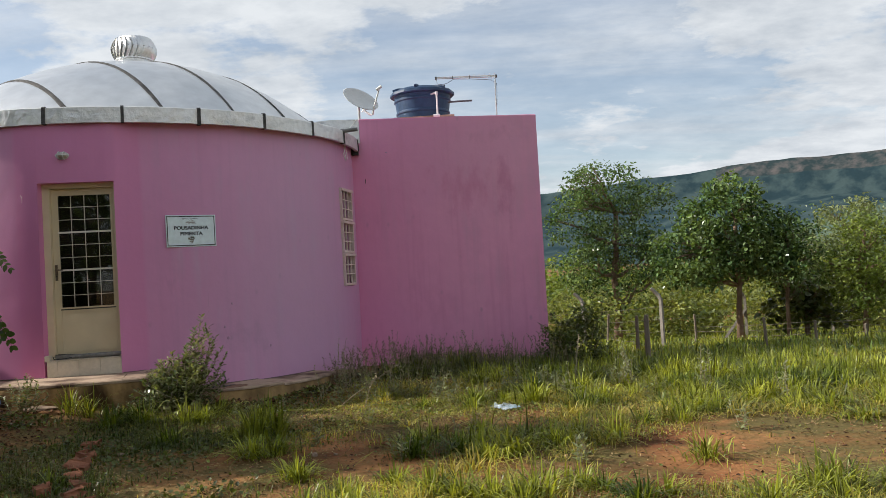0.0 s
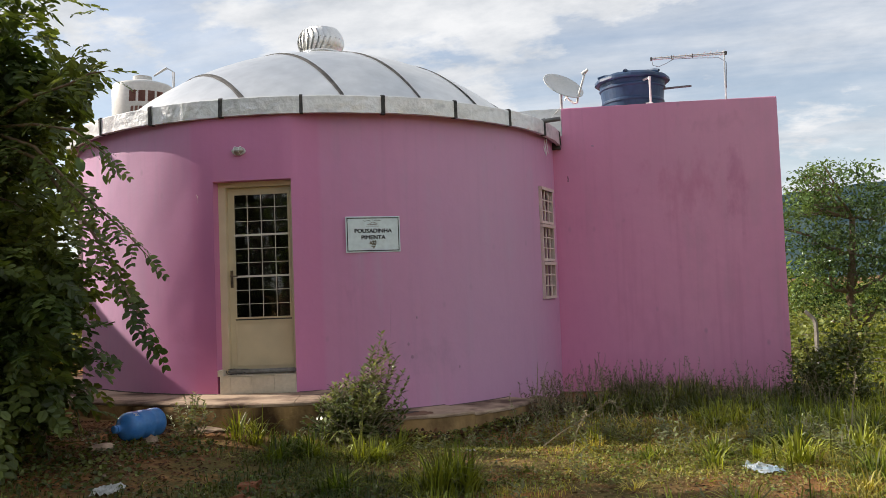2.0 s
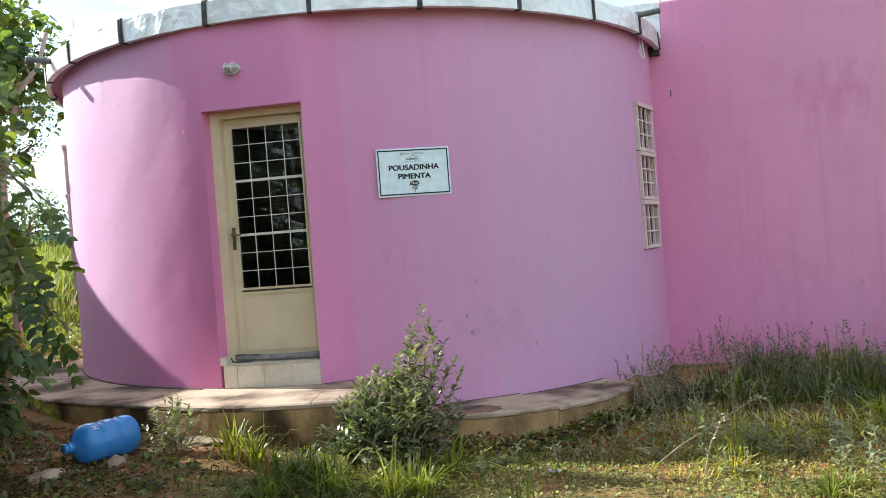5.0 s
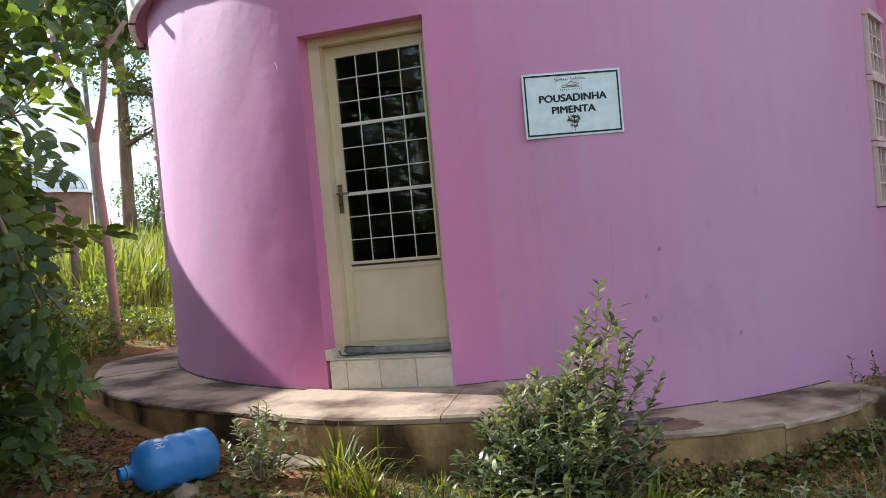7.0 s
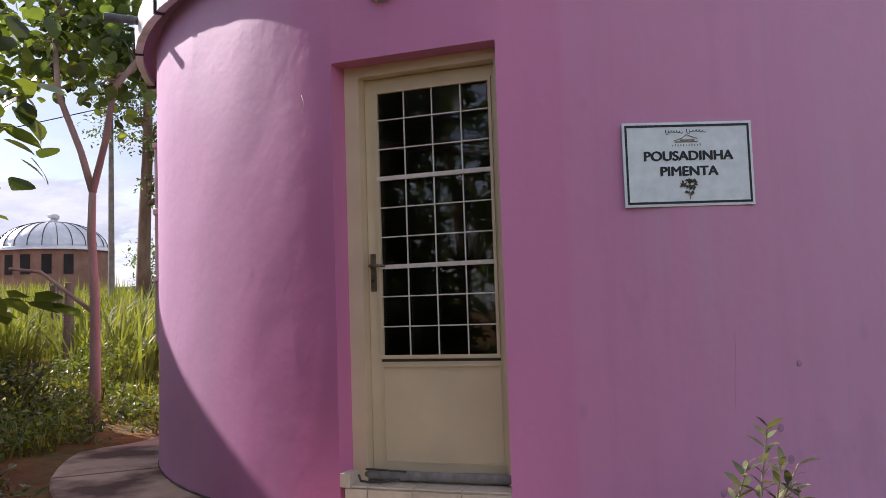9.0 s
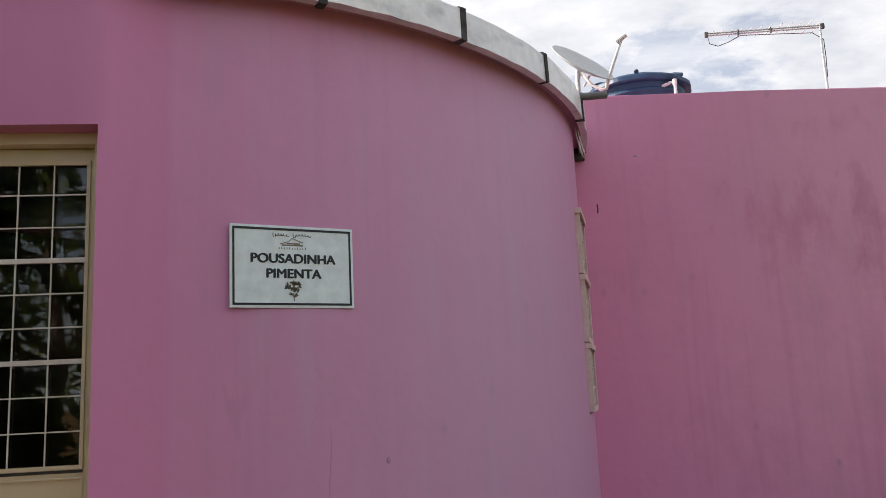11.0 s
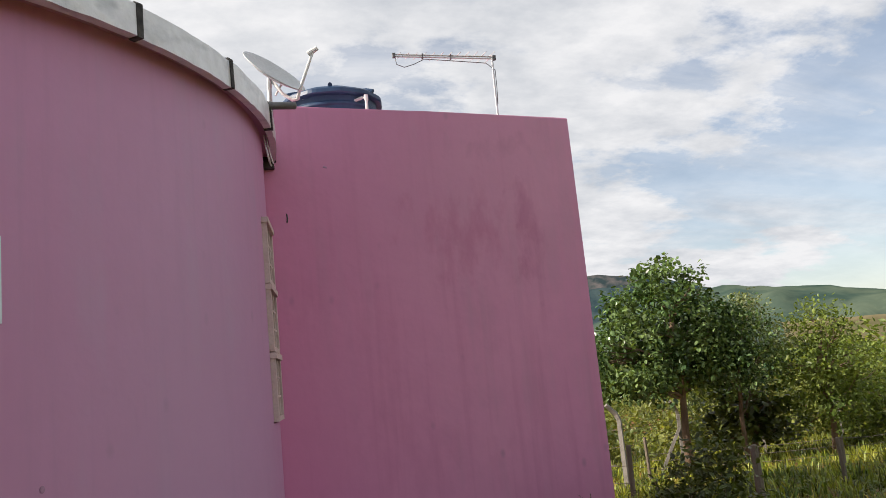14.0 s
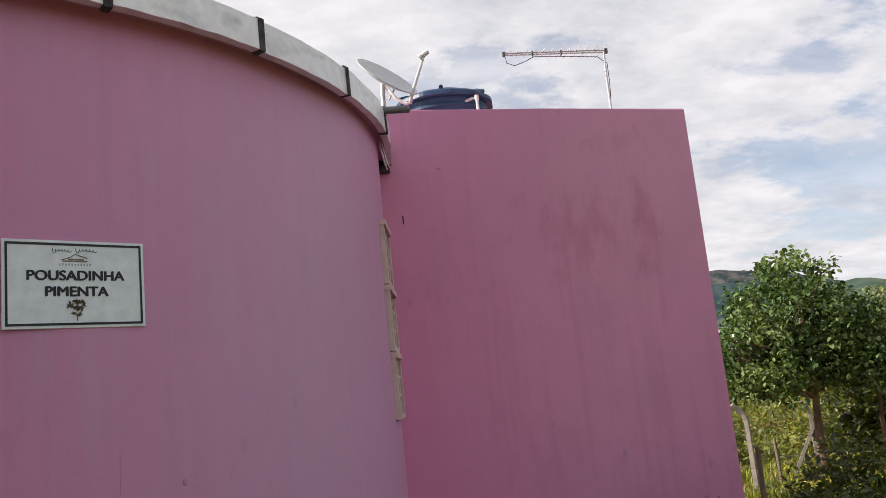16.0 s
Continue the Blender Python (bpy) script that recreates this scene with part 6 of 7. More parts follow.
def make_grass():
    rng = np.random.default_rng(51)
    mat = lambda x, y: 0.25 if -2.7 < x < 1.0 and 7.7 < y < 9.5 else 1.0
    low = lambda x, y: mat(x, y) * max(0.02, min(1.0, 0.8 - 2.2 * bare(x, y))) * (1.0 if x > -2.0 or y > 8.6 else 0.10)
    p = on_ground(sample(rng, 64000, -7.5, 9.0, 2.2, 13.2, low))
    blades("turf", "short patchy turf in front of the house", p, rng.uniform(0.02, 0.085, len(p)), GRASS, rng, 0.0032, 0.9)
    p = on_ground(sample(rng, 40000, -5.0, 9.0, 3.0, 12.0, lambda x, y: low(x, y) * (1.0 if x > -1.5 else 0.3)))
    blades("dry_turf", "yellowing short turf", p, rng.uniform(0.03, 0.11, len(p)), GRASS_DRY, rng, 0.003, 1.3)
    c = sample(rng, 270, -4.5, 8.0, 3.0, 9.6, lambda x, y: max(0.015, 0.42 - 2.0 * bare(x, y)) * (1.0 if x > -2.3 else 0.12) * mat(x, y))
    c += [(-2.2, 7.7), (0.0, 6.6), (0.4, 6.45), (0.8, 6.6), (-0.4, 6.5), (0.2, 6.3), (1.0, 6.9), (-0.45, 5.6), (-0.2, 5.3), (0.5, 5.1), (0.2, 5.0), (0.8, 5.3), (-3.6, 8.45), (-2.75, 8.5), (1.1, 4.9), (-1.55, 6.9), (-1.75, 6.75), (-1.2, 5.9), (-0.6, 4.6), (0.1, 4.4)] * 2
    tussocks("grass_tufts", "arching tufts of green grass", c, 78, 0.16, 0.10, 0.30, GRASS, rng, 0.0058, 1.5)
    c = sample(rng, 190, -1.5, 8.0, 3.6, 10.6, lambda x, y: mat(x, y) * max(0.02, 0.40 - 1.6 * bare(x, y)))
    tussocks("grass_tufts", "dry bent tufts of yellow-green grass", c, 60, 0.20, 0.08, 0.22, GRASS_DRY, rng, 0.0048, 1.9)
    # dark blades laid over shaded ground, their colour deepening the tree shade
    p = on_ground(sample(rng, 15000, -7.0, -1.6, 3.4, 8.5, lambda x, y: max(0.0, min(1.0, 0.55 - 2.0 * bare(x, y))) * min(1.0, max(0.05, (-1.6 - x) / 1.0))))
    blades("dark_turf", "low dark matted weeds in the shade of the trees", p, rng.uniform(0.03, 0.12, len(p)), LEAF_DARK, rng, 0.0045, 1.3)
    c = [(-4.27, 8.72), (-4.0, 8.62), (-3.75, 8.5), (-3.5, 8.55), (-3.3, 8.35), (-2.9, 8.4), (-1.9, 7.7), (-1.8, 7.65)]
    tussocks("grass_tufts", "upright tufts of long grass before the apron", c, 50, 0.15, 0.18, 0.40, GRASS, rng, 0.0062, 1.2)
    tussocks("grass_tufts", "stout clump of broad green grass", [(-1.82, 7.62), (-1.7, 7.5), (-1.92, 7.5)], 60, 0.12, 0.24, 0.46, GRASS, rng, 0.0085, 0.9)
    # lush growth by the annex and along its east side
    c = sample(rng, 280, 0.1, 5.0, 8.4, 13.3, lambda x, y: 1.0 if y > 10.6 - 0.45 * x else 0.3)
    tussocks("tall_grass", "lush tall green grass beside the annex", c, 105, 0.24, 0.14, 0.34, GRASS, rng, 0.0070, 1.45)
    c = sample(rng, 34, -1.6, 1.7, 11.2, 13.3, lambda x, y: 1.0)
    tussocks("tall_grass", "shaded tall grass along the annex foot", c, 55, 0.2, 0.14, 0.36, GRASS, rng, 0.006, 0.9)
    c = sample(rng, 120, -1.7, 1.9, 11.0, 13.3, lambda x, y: 1.0)
    tussocks("tall_grass", "dark matted grass along the annex foot", c, 55, 0.22, 0.14, 0.40, LEAF_DARK, rng, 0.006, 1.5)
    p = on_ground(sample(rng, 48000, 1.0, 24.0, 12.0, 36.0, lambda x, y: 1.0 if x > 1.7 else 0.0))
    blades("field_grass", "rough green grass of the fenced field", p[::2], rng.uniform(0.08, 0.30, len(p[::2])), GRASS, rng, 0.012, 1.0)
    blades("field_grass", "rough yellow-green grass of the fenced field", p[1::4], rng.uniform(0.06, 0.24, len(p[1::4])), GRASS_DRY, rng, 0.011, 1.0)
    blades("field_grass", "soft green weeds of the fenced field", p[3::4], rng.uniform(0.10, 0.34, len(p[3::4])), LEAF_A, rng, 0.016, 1.2)
    c = sample(rng, 460, 2.0, 14.0, 6.0, 17.0, lambda x, y: max(0.03, 0.55 - 1.6 * bare(x, y)))
    tussocks("field_grass", "rough green grass of the yard", c, 85, 0.24, 0.10, 0.26, GRASS, rng, 0.0072, 1.6)
    c = sample(rng, 220, 1.5, 12.0, 7.0, 16.0, lambda x, y: max(0.03, 0.55 - 1.2 * bare(x, y)))
    tussocks("field_grass", "rough dry grass of the yard", c, 60, 0.26, 0.08, 0.22, GRASS_DRY, rng, 0.006, 1.9)
    c = sample(rng, 520, 2.5, 20.0, 15.0, 30.0, lambda x, y: 1.0)
    tussocks("field_grass", "green tufts of the fenced field", c, 45, 0.35, 0.12, 0.34, GRASS, rng, 0.014, 1.0)
    # grass out of view, added to put green in the door's reflection
    c = sample(rng, 420, -8.0, 7.0, -6.0, 2.4, lambda x, y: 1.0)
    tussocks("field_grass", "rough green grass behind the path", c, 45, 0.35, 0.12, 0.34, GRASS, rng, 0.014, 1.0)
    # bright meadow to the west
    c = sample(rng, 900, -40.0, -10.8, 12.0, 42.0, lambda x, y: 1.0 if (x + 13) + (y - 13) * 0.2 < 1.2 else 0.1)
    tussocks("meadow", "sunlit tall yellow-green meadow", c, 46, 0.45, 0.62, 1.45, FIELD, rng, 0.020, 0.7)
    p = on_ground(sample(rng, 9000, -14.0, -8.6, 9.5, 17.0, lambda x, y: 0.7))
    blades("field_grass", "low weedy grass west of the apron", p, rng.uniform(0.06, 0.26, len(p)), GRASS, rng, 0.009, 0.9)
    # creeping leaves
    q = sample(rng, 28000, -7.0, 7.0, 2.6, 12.4, lambda x, y: max(0.03, min(1.0, 0.6 - 1.9 * bare(x, y))))
    p = on_ground(q) + np.array([0, 0, 0.012])
    n = len(p)
    tagged(spread_mesh("ground_cover", ROUND_V, LEAF_F, p, turns(rng, n, -0.25, 0.7), rng.uniform(0.012, 0.038, n), LEAF_A), "small creeping leaves over the earth", "weeds", kind="stuff")
    q = sample(rng, 46000, -3.4, 5.5, 3.6, 10.2, lambda x, y: max(0.1, min(1.0, 0.8 - 0.8 * bare(x, y))))
    p = on_ground(q) + np.array([0, 0, 0.012])
    n = len(p)
    tagged(spread_mesh("dry_chaff", LEAF_V * np.array([0.62, 1, 1]), LEAF_F, p, turns(rng, n, -0.1, 0.5), rng.uniform(0.010, 0.040, n), STRAW), "dry straw and dead leaves over the turf", "leaf litter", kind="stuff")
    q = sample(rng, 25000, -3.4, 2.2, 7.6, 10.4, lambda x, y: max(0.05, min(1.0, 0.65 - 1.2 * bare(x, y) - 0.25 * max(0.0, 8.3 - y))))
    p = on_ground(q) + np.array([0, 0, 0.016])
    n = len(p)
    tagged(spread_mesh("ground_cover", ROUND_V, LEAF_F, p, turns(rng, n, -0.3, 0.8), rng.uniform(0.011, 0.030, n), LEAF_CARPET), "carpet of small yellow-green creeping leaves", "weeds", kind="stuff")
    edge = [(CX + (4.19 + abs(rng.normal(0, 0.22))) * math.cos(a), CY + (4.19 + abs(rng.normal(0, 0.22))) * math.sin(a)) for a in np.radians(rng.uniform(-64, -22, 3300))]
    edge = [q for q in edge if free(*q)]
    for share, leaf_, words in ((slice(0, None, 3), LITTER, "dead leaves blown against the kerb"), (slice(1, None, 3), LEAF_DARK, "dark low weeds along the kerb"), (slice(2, None, 3), LEAF_CARPET, "small green weeds along the kerb")):
        p = on_ground(edge[share]) + np.array([0, 0, 0.02])
        n = len(p)
        tagged(spread_mesh("kerb_weeds", ROUND_V, LEAF_F, p + rng.uniform(0, 0.05, (n, 1)) * np.array([0, 0, 1.0]), turns(rng, n, -0.3, 0.8), rng.uniform(0.018, 0.05, n), leaf_), words, "weeds", kind="stuff")
    # dark leaves over the same ground, carrying more of its shade
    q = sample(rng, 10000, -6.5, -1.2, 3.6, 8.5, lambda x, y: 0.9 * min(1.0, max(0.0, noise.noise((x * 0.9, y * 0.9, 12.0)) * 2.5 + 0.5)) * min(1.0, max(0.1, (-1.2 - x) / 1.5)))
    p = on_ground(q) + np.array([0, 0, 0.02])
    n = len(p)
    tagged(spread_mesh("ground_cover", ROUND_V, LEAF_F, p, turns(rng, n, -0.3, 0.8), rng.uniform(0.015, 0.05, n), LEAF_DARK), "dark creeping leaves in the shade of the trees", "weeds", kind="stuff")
    # litter thickens westward, its dark colour adding to the shade there
    q = sample(rng, 30000, -8.0, 6.0, 3.4, 11.0, lambda x, y: 0.04 + 0.9 * min(1.0, max(0.0, (-3.4 - x) / 2.2)) * (0.3 + max(0.0, noise.noise((x * 1.3, y * 1.3, 6.0)) + 0.3)))
    p = on_ground(q) + np.array([0, 0, 0.008])
    n = len(p)
    tagged(spread_mesh("leaf_litter", LEAF_V, LEAF_F, p, turns(rng, n, 0.0, 0.3), rng.uniform(0.012, 0.048, n), LITTER), "dry fallen leaves and chaff", "leaf litter", kind="stuff")


make_grass()


def shrub(name, label, x, y, blobs, clumps_n, per, leaf, material, seed, shape=LEAF_V, stems=9, radius=0.07, tips=()):
    """A many-stemmed shrub; blobs from its foot."""
    rng = np.random.default_rng(seed)
    ob = thing(name, pose(x, y, ground_z(x, y) - 0.02), label, "shrub")
    c, p = crown_points(rng, blobs, clumps_n, per, radius)
    bm = bmesh.new()
    for k in rng.permutation(len(c))[:stems]:
        q, rr = limb(rng, (rng.normal(0, 0.03), rng.normal(0, 0.03), -0.05), c[k], 0.010, 0.003)
        add_tube(bm, q, rr, 5)
    for t in tips:
        q, rr = limb(rng, (0, 0, 0), t, 0.010, 0.003, 6)
        add_tube(bm, q, rr, 5)
        m = 42
        s = rng.uniform(0.5, 1.02, m)
        p = np.concatenate([p, np.array([np.array(q[0]) + (np.array(t) - np.array(q[0])) * v + rng.normal(size=3) * 0.022 for v in s])])
    part("stem", bm, TWIG, ob)["kind"] = "stuff"
    n = len(p)
    spread_mesh("leaves", shape, FINE_F if len(shape) == 12 else LEAF_F, p, turns(rng, n, -0.35, 0.9), leaf * rng.uniform(0.6, 1.3, n), material, ob)
    return ob


def twig_bush(name, label, x, y, tips, leaf, material, seed, per=30, start=0.35, foot=0.10, width=NARROW_V, stem=0.006):
    """A bush of upright twigs, each set with leaves all round that open out towards its tip."""
    rng = np.random.default_rng(seed)
    ob = thing(name, pose(x, y, ground_z(x, y) - 0.02), label, "shrub")
    bm = bmesh.new()
    at, dirs, sizes = [], [], []
    for tx_, ty_, tz_ in tips:
        q, rr = limb(rng, (rng.normal(0, foot), rng.normal(0, foot), -0.05), (tx_, ty_, tz_), stem, stem * 0.35, 5, 0.10)
        add_tube(bm, q, rr, 5)
        q = np.array(q)
        axis = q[-1] - q[-2]
        axis = axis / np.linalg.norm(axis)
        m = max(8, int(per * (0.5 + tz_)))
        for i in range(m):
            v = start + (1.0 - start) * (i + rng.random()) / m
            s = v * (len(q) - 1)
            a = min(int(s), len(q) - 2)
            p = q[a] + (q[a + 1] - q[a]) * (s - a)
            az_ = i * 2.4 + rng.normal(0, 0.4)
            d = np.array([math.cos(az_), math.sin(az_), 0.0]) + axis * (0.25 + 1.1 * max(0.0, v - 0.6)) + np.array([0, 0, rng.normal(0.1, 0.25)])
            at.append(p)
            dirs.append(d / np.linalg.norm(d))
            sizes.append(leaf * (1.15 - 0.45 * v) * rng.uniform(0.75, 1.3))
    part("stem", bm, TWIG, ob)["kind"] = "stuff"
    d = np.array(dirs)
    up = np.stack([rng.normal(0, 0.3, len(d)), rng.normal(0, 0.3, len(d)), np.ones(len(d))], 1)
    sd = np.cross(d, up)
    sd /= np.linalg.norm(sd, axis=1, keepdims=True)
    spread_mesh("leaves", width, FINE_F, np.array(at), np.stack([sd, d, np.cross(sd, d)], 2), np.array(sizes), material, ob)
    return ob


def bush_tips(seed, n):
    """Twig tips of the apron bush: a broad skirt and a leaning spire."""
    rng = np.random.default_rng(seed)
    out = []
    for k in range(n):
        a, r = rng.uniform(0, 6.283), math.sqrt(rng.random())
        x, y = 0.0 + 0.54 * r * math.cos(a), 0.05 + 0.34 * r * math.sin(a)
        out.append((x, y, (0.30 + 0.40 * (1 - r * r)) * rng.uniform(0.55, 1.15) + 0.10 * max(0.0, x)))
    return out + [(0.22, 0.22, 1.10), (0.25, 0.25, 1.0), (0.16, 0.2, 0.98), (0.30, 0.2, 0.92), (0.12, 0.15, 0.88), (0.34, 0.18, 0.80), (0.20, 0.1, 0.84), (0.4, 0.15, 0.66), (0.05, 0.15, 0.78), (0.26, 0.3, 0.9), (0.1, 0.05, 0.7), (0.45, 0.1, 0.55), (0.38, 0.2, 0.86), (0.46, 0.18, 0.74), (0.5, 0.15, 0.66), (0.3, 0.25, 0.98), (0.34, 0.1, 0.7)]


twig_bush("glossy_shrub", "glossy green shrub growing against the apron edge", -3.12, 8.90, bush_tips(3, 135), 0.078, LEAF_BUSH, 61, per=36, width=FINE_V * np.array([0.76, 1, 1]), stem=0.0078)
twig_bush("small_weed", "small pale leafy weed beside the jug", -4.74, 8.68, [(-0.22, -0.05, 0.22), (0.24, 0.05, 0.2), (0.02, 0.06, 0.42), (-0.14, -0.04, 0.34), (0.12, -0.06, 0.40), (-0.18, 0, 0.30), (-0.1, 0.05, 0.40), (0.0, 0, 0.34), (0.06, -0.05, 0.46), (0.14, 0.02, 0.36), (0.2, 0, 0.25), (-0.05, -0.08, 0.22), (0.1, 0.1, 0.3)], 0.062, LEAF_PALE, 62, per=34, start=0.3, foot=0.03)
rng = np.random.default_rng(65)
for k, (x, y, h) in enumerate(((-1.75, 10.35, 0.62), (-1.5, 10.6, 0.7), (-1.75, 10.05, 0.34), (-1.2, 10.5, 0.66), (-1.35, 10.1, 0.5), (-0.9, 10.8, 0.72), (-0.6, 10.4, 0.5), (-1.05, 10.0, 0.42), (-1.9, 9.80, 0.22), (-0.3, 10.7, 0.6), (-1.65, 10.9, 0.75), (-0.75, 9.7, 0.42))):
    tips = [(rng.normal(0, 0.12), rng.normal(0, 0.10), h * rng.uniform(0.45, 0.9)) for i in range(6)]
    twig_bush("tall_weed", "slender pale green weed with sparse leaves", x, y, tips, 0.045, LEAF_PALE if k % 3 else LEAF_A, 300 + k, per=13, start=0.25, foot=0.03, stem=0.004)
shrub("dark_shrub", "dark shrub at the corner of the annex", 1.85, 12.55, [(0, 0, 0.42, 0.45, 0.42, 0.42), (0.10, 0.1, 0.72, 0.30, 0.32, 0.28), (-0.35, -0.1, 0.38, 0.33, 0.3, 0.33)], 190, 13, 0.068, LEAF_DARK, 63, stems=16, radius=0.09, tips=((-0.6, -0.1, 0.75), (-0.45, -0.2, 0.9), (0.4, 0, 0.95)))
rng = np.random.default_rng(64)
for k in range(42):
    x, y = -1.75 + 3.3 * k / 41 + rng.normal(0, 0.08), 12.55 - 0.35 * (k % 3) + rng.normal(0, 0.12) - (0.9 if k < 8 else 0)
    h = rng.uniform(0.30, 0.62)
    tips = [(rng.normal(0, 0.13), rng.normal(0, 0.10), h * rng.uniform(0.6, 1.1)) for i in range(9)]
    twig_bush("shade_weed", "dull feathery weed in the shade of the wall", x, y, tips, 0.046, (LEAF_WEED, LEAF_DARK, LEAF_WEED)[k % 3], 70 + k, per=28, start=0.15, foot=0.06, stem=0.004)
for k in range(26):
    x, y = -1.35 + 3.3 * k / 25 + rng.normal(0, 0.15), 9.62 + rng.normal(0, 0.22) - 0.02 * k
    h = rng.uniform(0.2, 0.46)
    if free(x, y):
        tips = [(rng.normal(0, 0.11), rng.normal(0, 0.09), h * rng.uniform(0.55, 1.05)) for i in range(5)]
        twig_bush("pale_weed", "pale thin weed with small flower heads", x, y, tips, 0.060, LEAF_PALE, 90 + k, per=22, start=0.3, foot=0.03, stem=0.004)
for k, (x, y, h) in enumerate(((-2.45, 9.42, 0.16), (-2.15, 9.62, 0.20), (-2.6, 9.2, 0.12), (-1.5, 10.1, 0.26), (-3.6, 8.7, 0.22), (2.6, 8.6, 0.55), (2.0, 9.3, 0.6), (1.2, 9.0, 0.4), (3.2, 8.0, 0.4), (-0.9, 8.1, 0.2), (0.1, 7.0, 0.22), (-1.3, 7.2, 0.2), (0.9, 6.0, 0.25), (2.4, 6.8, 0.3), (-0.5, 6.4, 0.2))):
    if free(x, y):
        tips = [(rng.normal(0, 0.09), rng.normal(0, 0.09), h * rng.uniform(0.6, 1.1)) for i in range(5)]
        twig_bush("pale_weed", "pale thin weed with small flower heads", x, y, tips, 0.060, LEAF_PALE, 120 + k, per=20, start=0.2, foot=0.03, stem=0.004)
for k, (x, y) in enumerate(((-7.2, 8.2), (-7.9, 8.9), (-10.4, 11.2), (-10.9, 12.6), (-6.3, 6.9), (-5.6, 6.75), (-6.6, 7.5), (-6.5, 8.2), (-7.0, 8.75), (-6.0, 7.75))):
    h = rng.uniform(0.5, 0.9) if k < 7 else rng.uniform(0.4, 0.6)
    shrub("undergrowth_shrub", "dark undergrowth shrub below the trees", x, y, [(0, 0, h * 0.45, 0.45, 0.4, h * 0.42), (0.15, 0.1, h * 0.7, 0.3, 0.3, h * 0.3)], 46, 12, 0.075, LEAF_DARK if k % 3 else LEAF_A, 140 + k, stems=9, radius=0.09)
for k, (x, y) in enumerate(((-9.0, 10.35), (-9.7, 10.9), (-8.85, 10.95), (-10.2, 11.6), (-10.0, 10.2), (-10.7, 10.9), (-9.5, 12.1), (-10.9, 12.0), (-8.75, 11.7), (-11.3, 11.4))):
    h = rng.uniform(0.28, 0.5)
    shrub("undergrowth_shrub", "low dark undergrowth beside the apron", x, y, [(0, 0, h * 0.45, 0.36, 0.32, h * 0.42)], 40, 11, 0.065, LEAF_DARK if k % 2 else LEAF_A, 160 + k, stems=9, radius=0.08)


# ---- fence ----
def bent_post(x, y, top, turn=0.0, brace=False):
    g = ground_z(x, y)
    h = top - g
    ob = thing("cement_fence_post", pose(x, y, g, 0, 0, turn), "cast cement fence post with a bent top", "fence post", "fence posts")
    part("shaft", tube_bm([(0, 0, -0.3), (0, 0, h * 0.5), (0, 0, h - 0.22)], [0.055, 0.052, 0.05], 4), POST_CEMENT, ob)
    part("arm", tube_bm([(0, 0, h - 0.24), (-0.05, 0, h - 0.13), (-0.22, 0, h + 0.04)], [0.05, 0.048, 0.042], 4), POST_CEMENT, ob)
    if brace:
        part("brace", tube_bm([(0.0, 0, h * 0.62), (-0.95, -0.1, -0.02)], 0.045, 4), POST_CEMENT, ob, "slanting cement brace")
    return Vector((x, y, g)), h


def wood_post(x, y, h, r, seed, lean=0.03):
    g = ground_z(x, y)
    rng = np.random.default_rng(seed)
    ob = thing("wooden_fence_post", pose(x, y, g), "weathered rough wooden fence post", "fence post", "fence posts")
    a, b = rng.normal(0, lean, 2)
    part("shaft", tube_bm([(0, 0, -0.3), (a * 0.3, b * 0.3, h * 0.4), (a, b, h)], [r * 1.1, r, r * 0.9], 7), POST_WOOD, ob)
    part("head", tube_bm([(a, b, h - 0.002), (a * 1.01, b * 1.01, h + 0.012)], [r * 0.9, r * 0.6], 7), POST_WOOD, ob)
    return Vector((x, y, g)), h


def wires(posts, heights):
    for z in heights:
        ob = thing("fence_wire", pose(*(posts[0][0] + Vector((0, 0, z)))), "thin rusty barbed fence wire", "wire", "fence wires")
        pts = []
        for (p, h), (q, k) in zip(posts, posts[1:]):
            for s in range(4):
                e = p.lerp(q, s / 4) + Vector((0, 0, z - 0.03 * math.sin(math.pi * s / 4)))
                pts.append(e)
        pts.append(posts[-1][0] + Vector((0, 0, z)))
        wpart("strand", tube_bm(pts, 0.0035, 4), WIRE, ob)


line = [bent_post(2.0, 25.6, 0.65), bent_post(3.35, 22.4, 0.62), bent_post(4.8, 19.5, 0.74), bent_post(7.75, 22.3, 0.50, 20, True), bent_post(10.4, 23.0, 0.25, 10), bent_post(13.2, 23.6, 0.2, 10)]
wires(line, (0.45, 0.75, 1.05))
def wood_to(x, y, top, r, seed):
    return wood_post(x, y, top - ground_z(x, y), r, seed)


line = [wood_to(3.12, 13.61, 0.54, 0.046, 1), wood_to(3.75, 17.4, 0.28, 0.04, 2), wood_to(3.9, 22.0, 0.05, 0.035, 3)]
wires(line, (0.3, 0.55))
line = [wood_to(5.9, 20.6, 0.02, 0.034, 4), wood_to(7.49, 17.3, -0.02, 0.032, 5), wood_to(8.4, 17.0, -0.12, 0.036, 7), wood_to(9.6, 17.3, -0.2, 0.036, 8), wood_to(11.5, 17.9, -0.25, 0.04, 10), wood_to(14.0, 18.5, -0.3, 0.04, 11)]
wires(line, (0.10, 0.24, 0.38, 0.50))
wood_to(5.73, 15.35, 0.25, 0.030, 9)
line = [wood_post(-12.9, 13.7, 1.35, 0.07, 20), wood_post(-15.3, 15.2, 1.3, 0.07, 21), wood_post(-18.0, 17.0, 1.3, 0.07, 22), wood_post(-21.0, 19.0, 1.3, 0.07, 23)]
wires(line, (0.45, 0.85, 1.2))


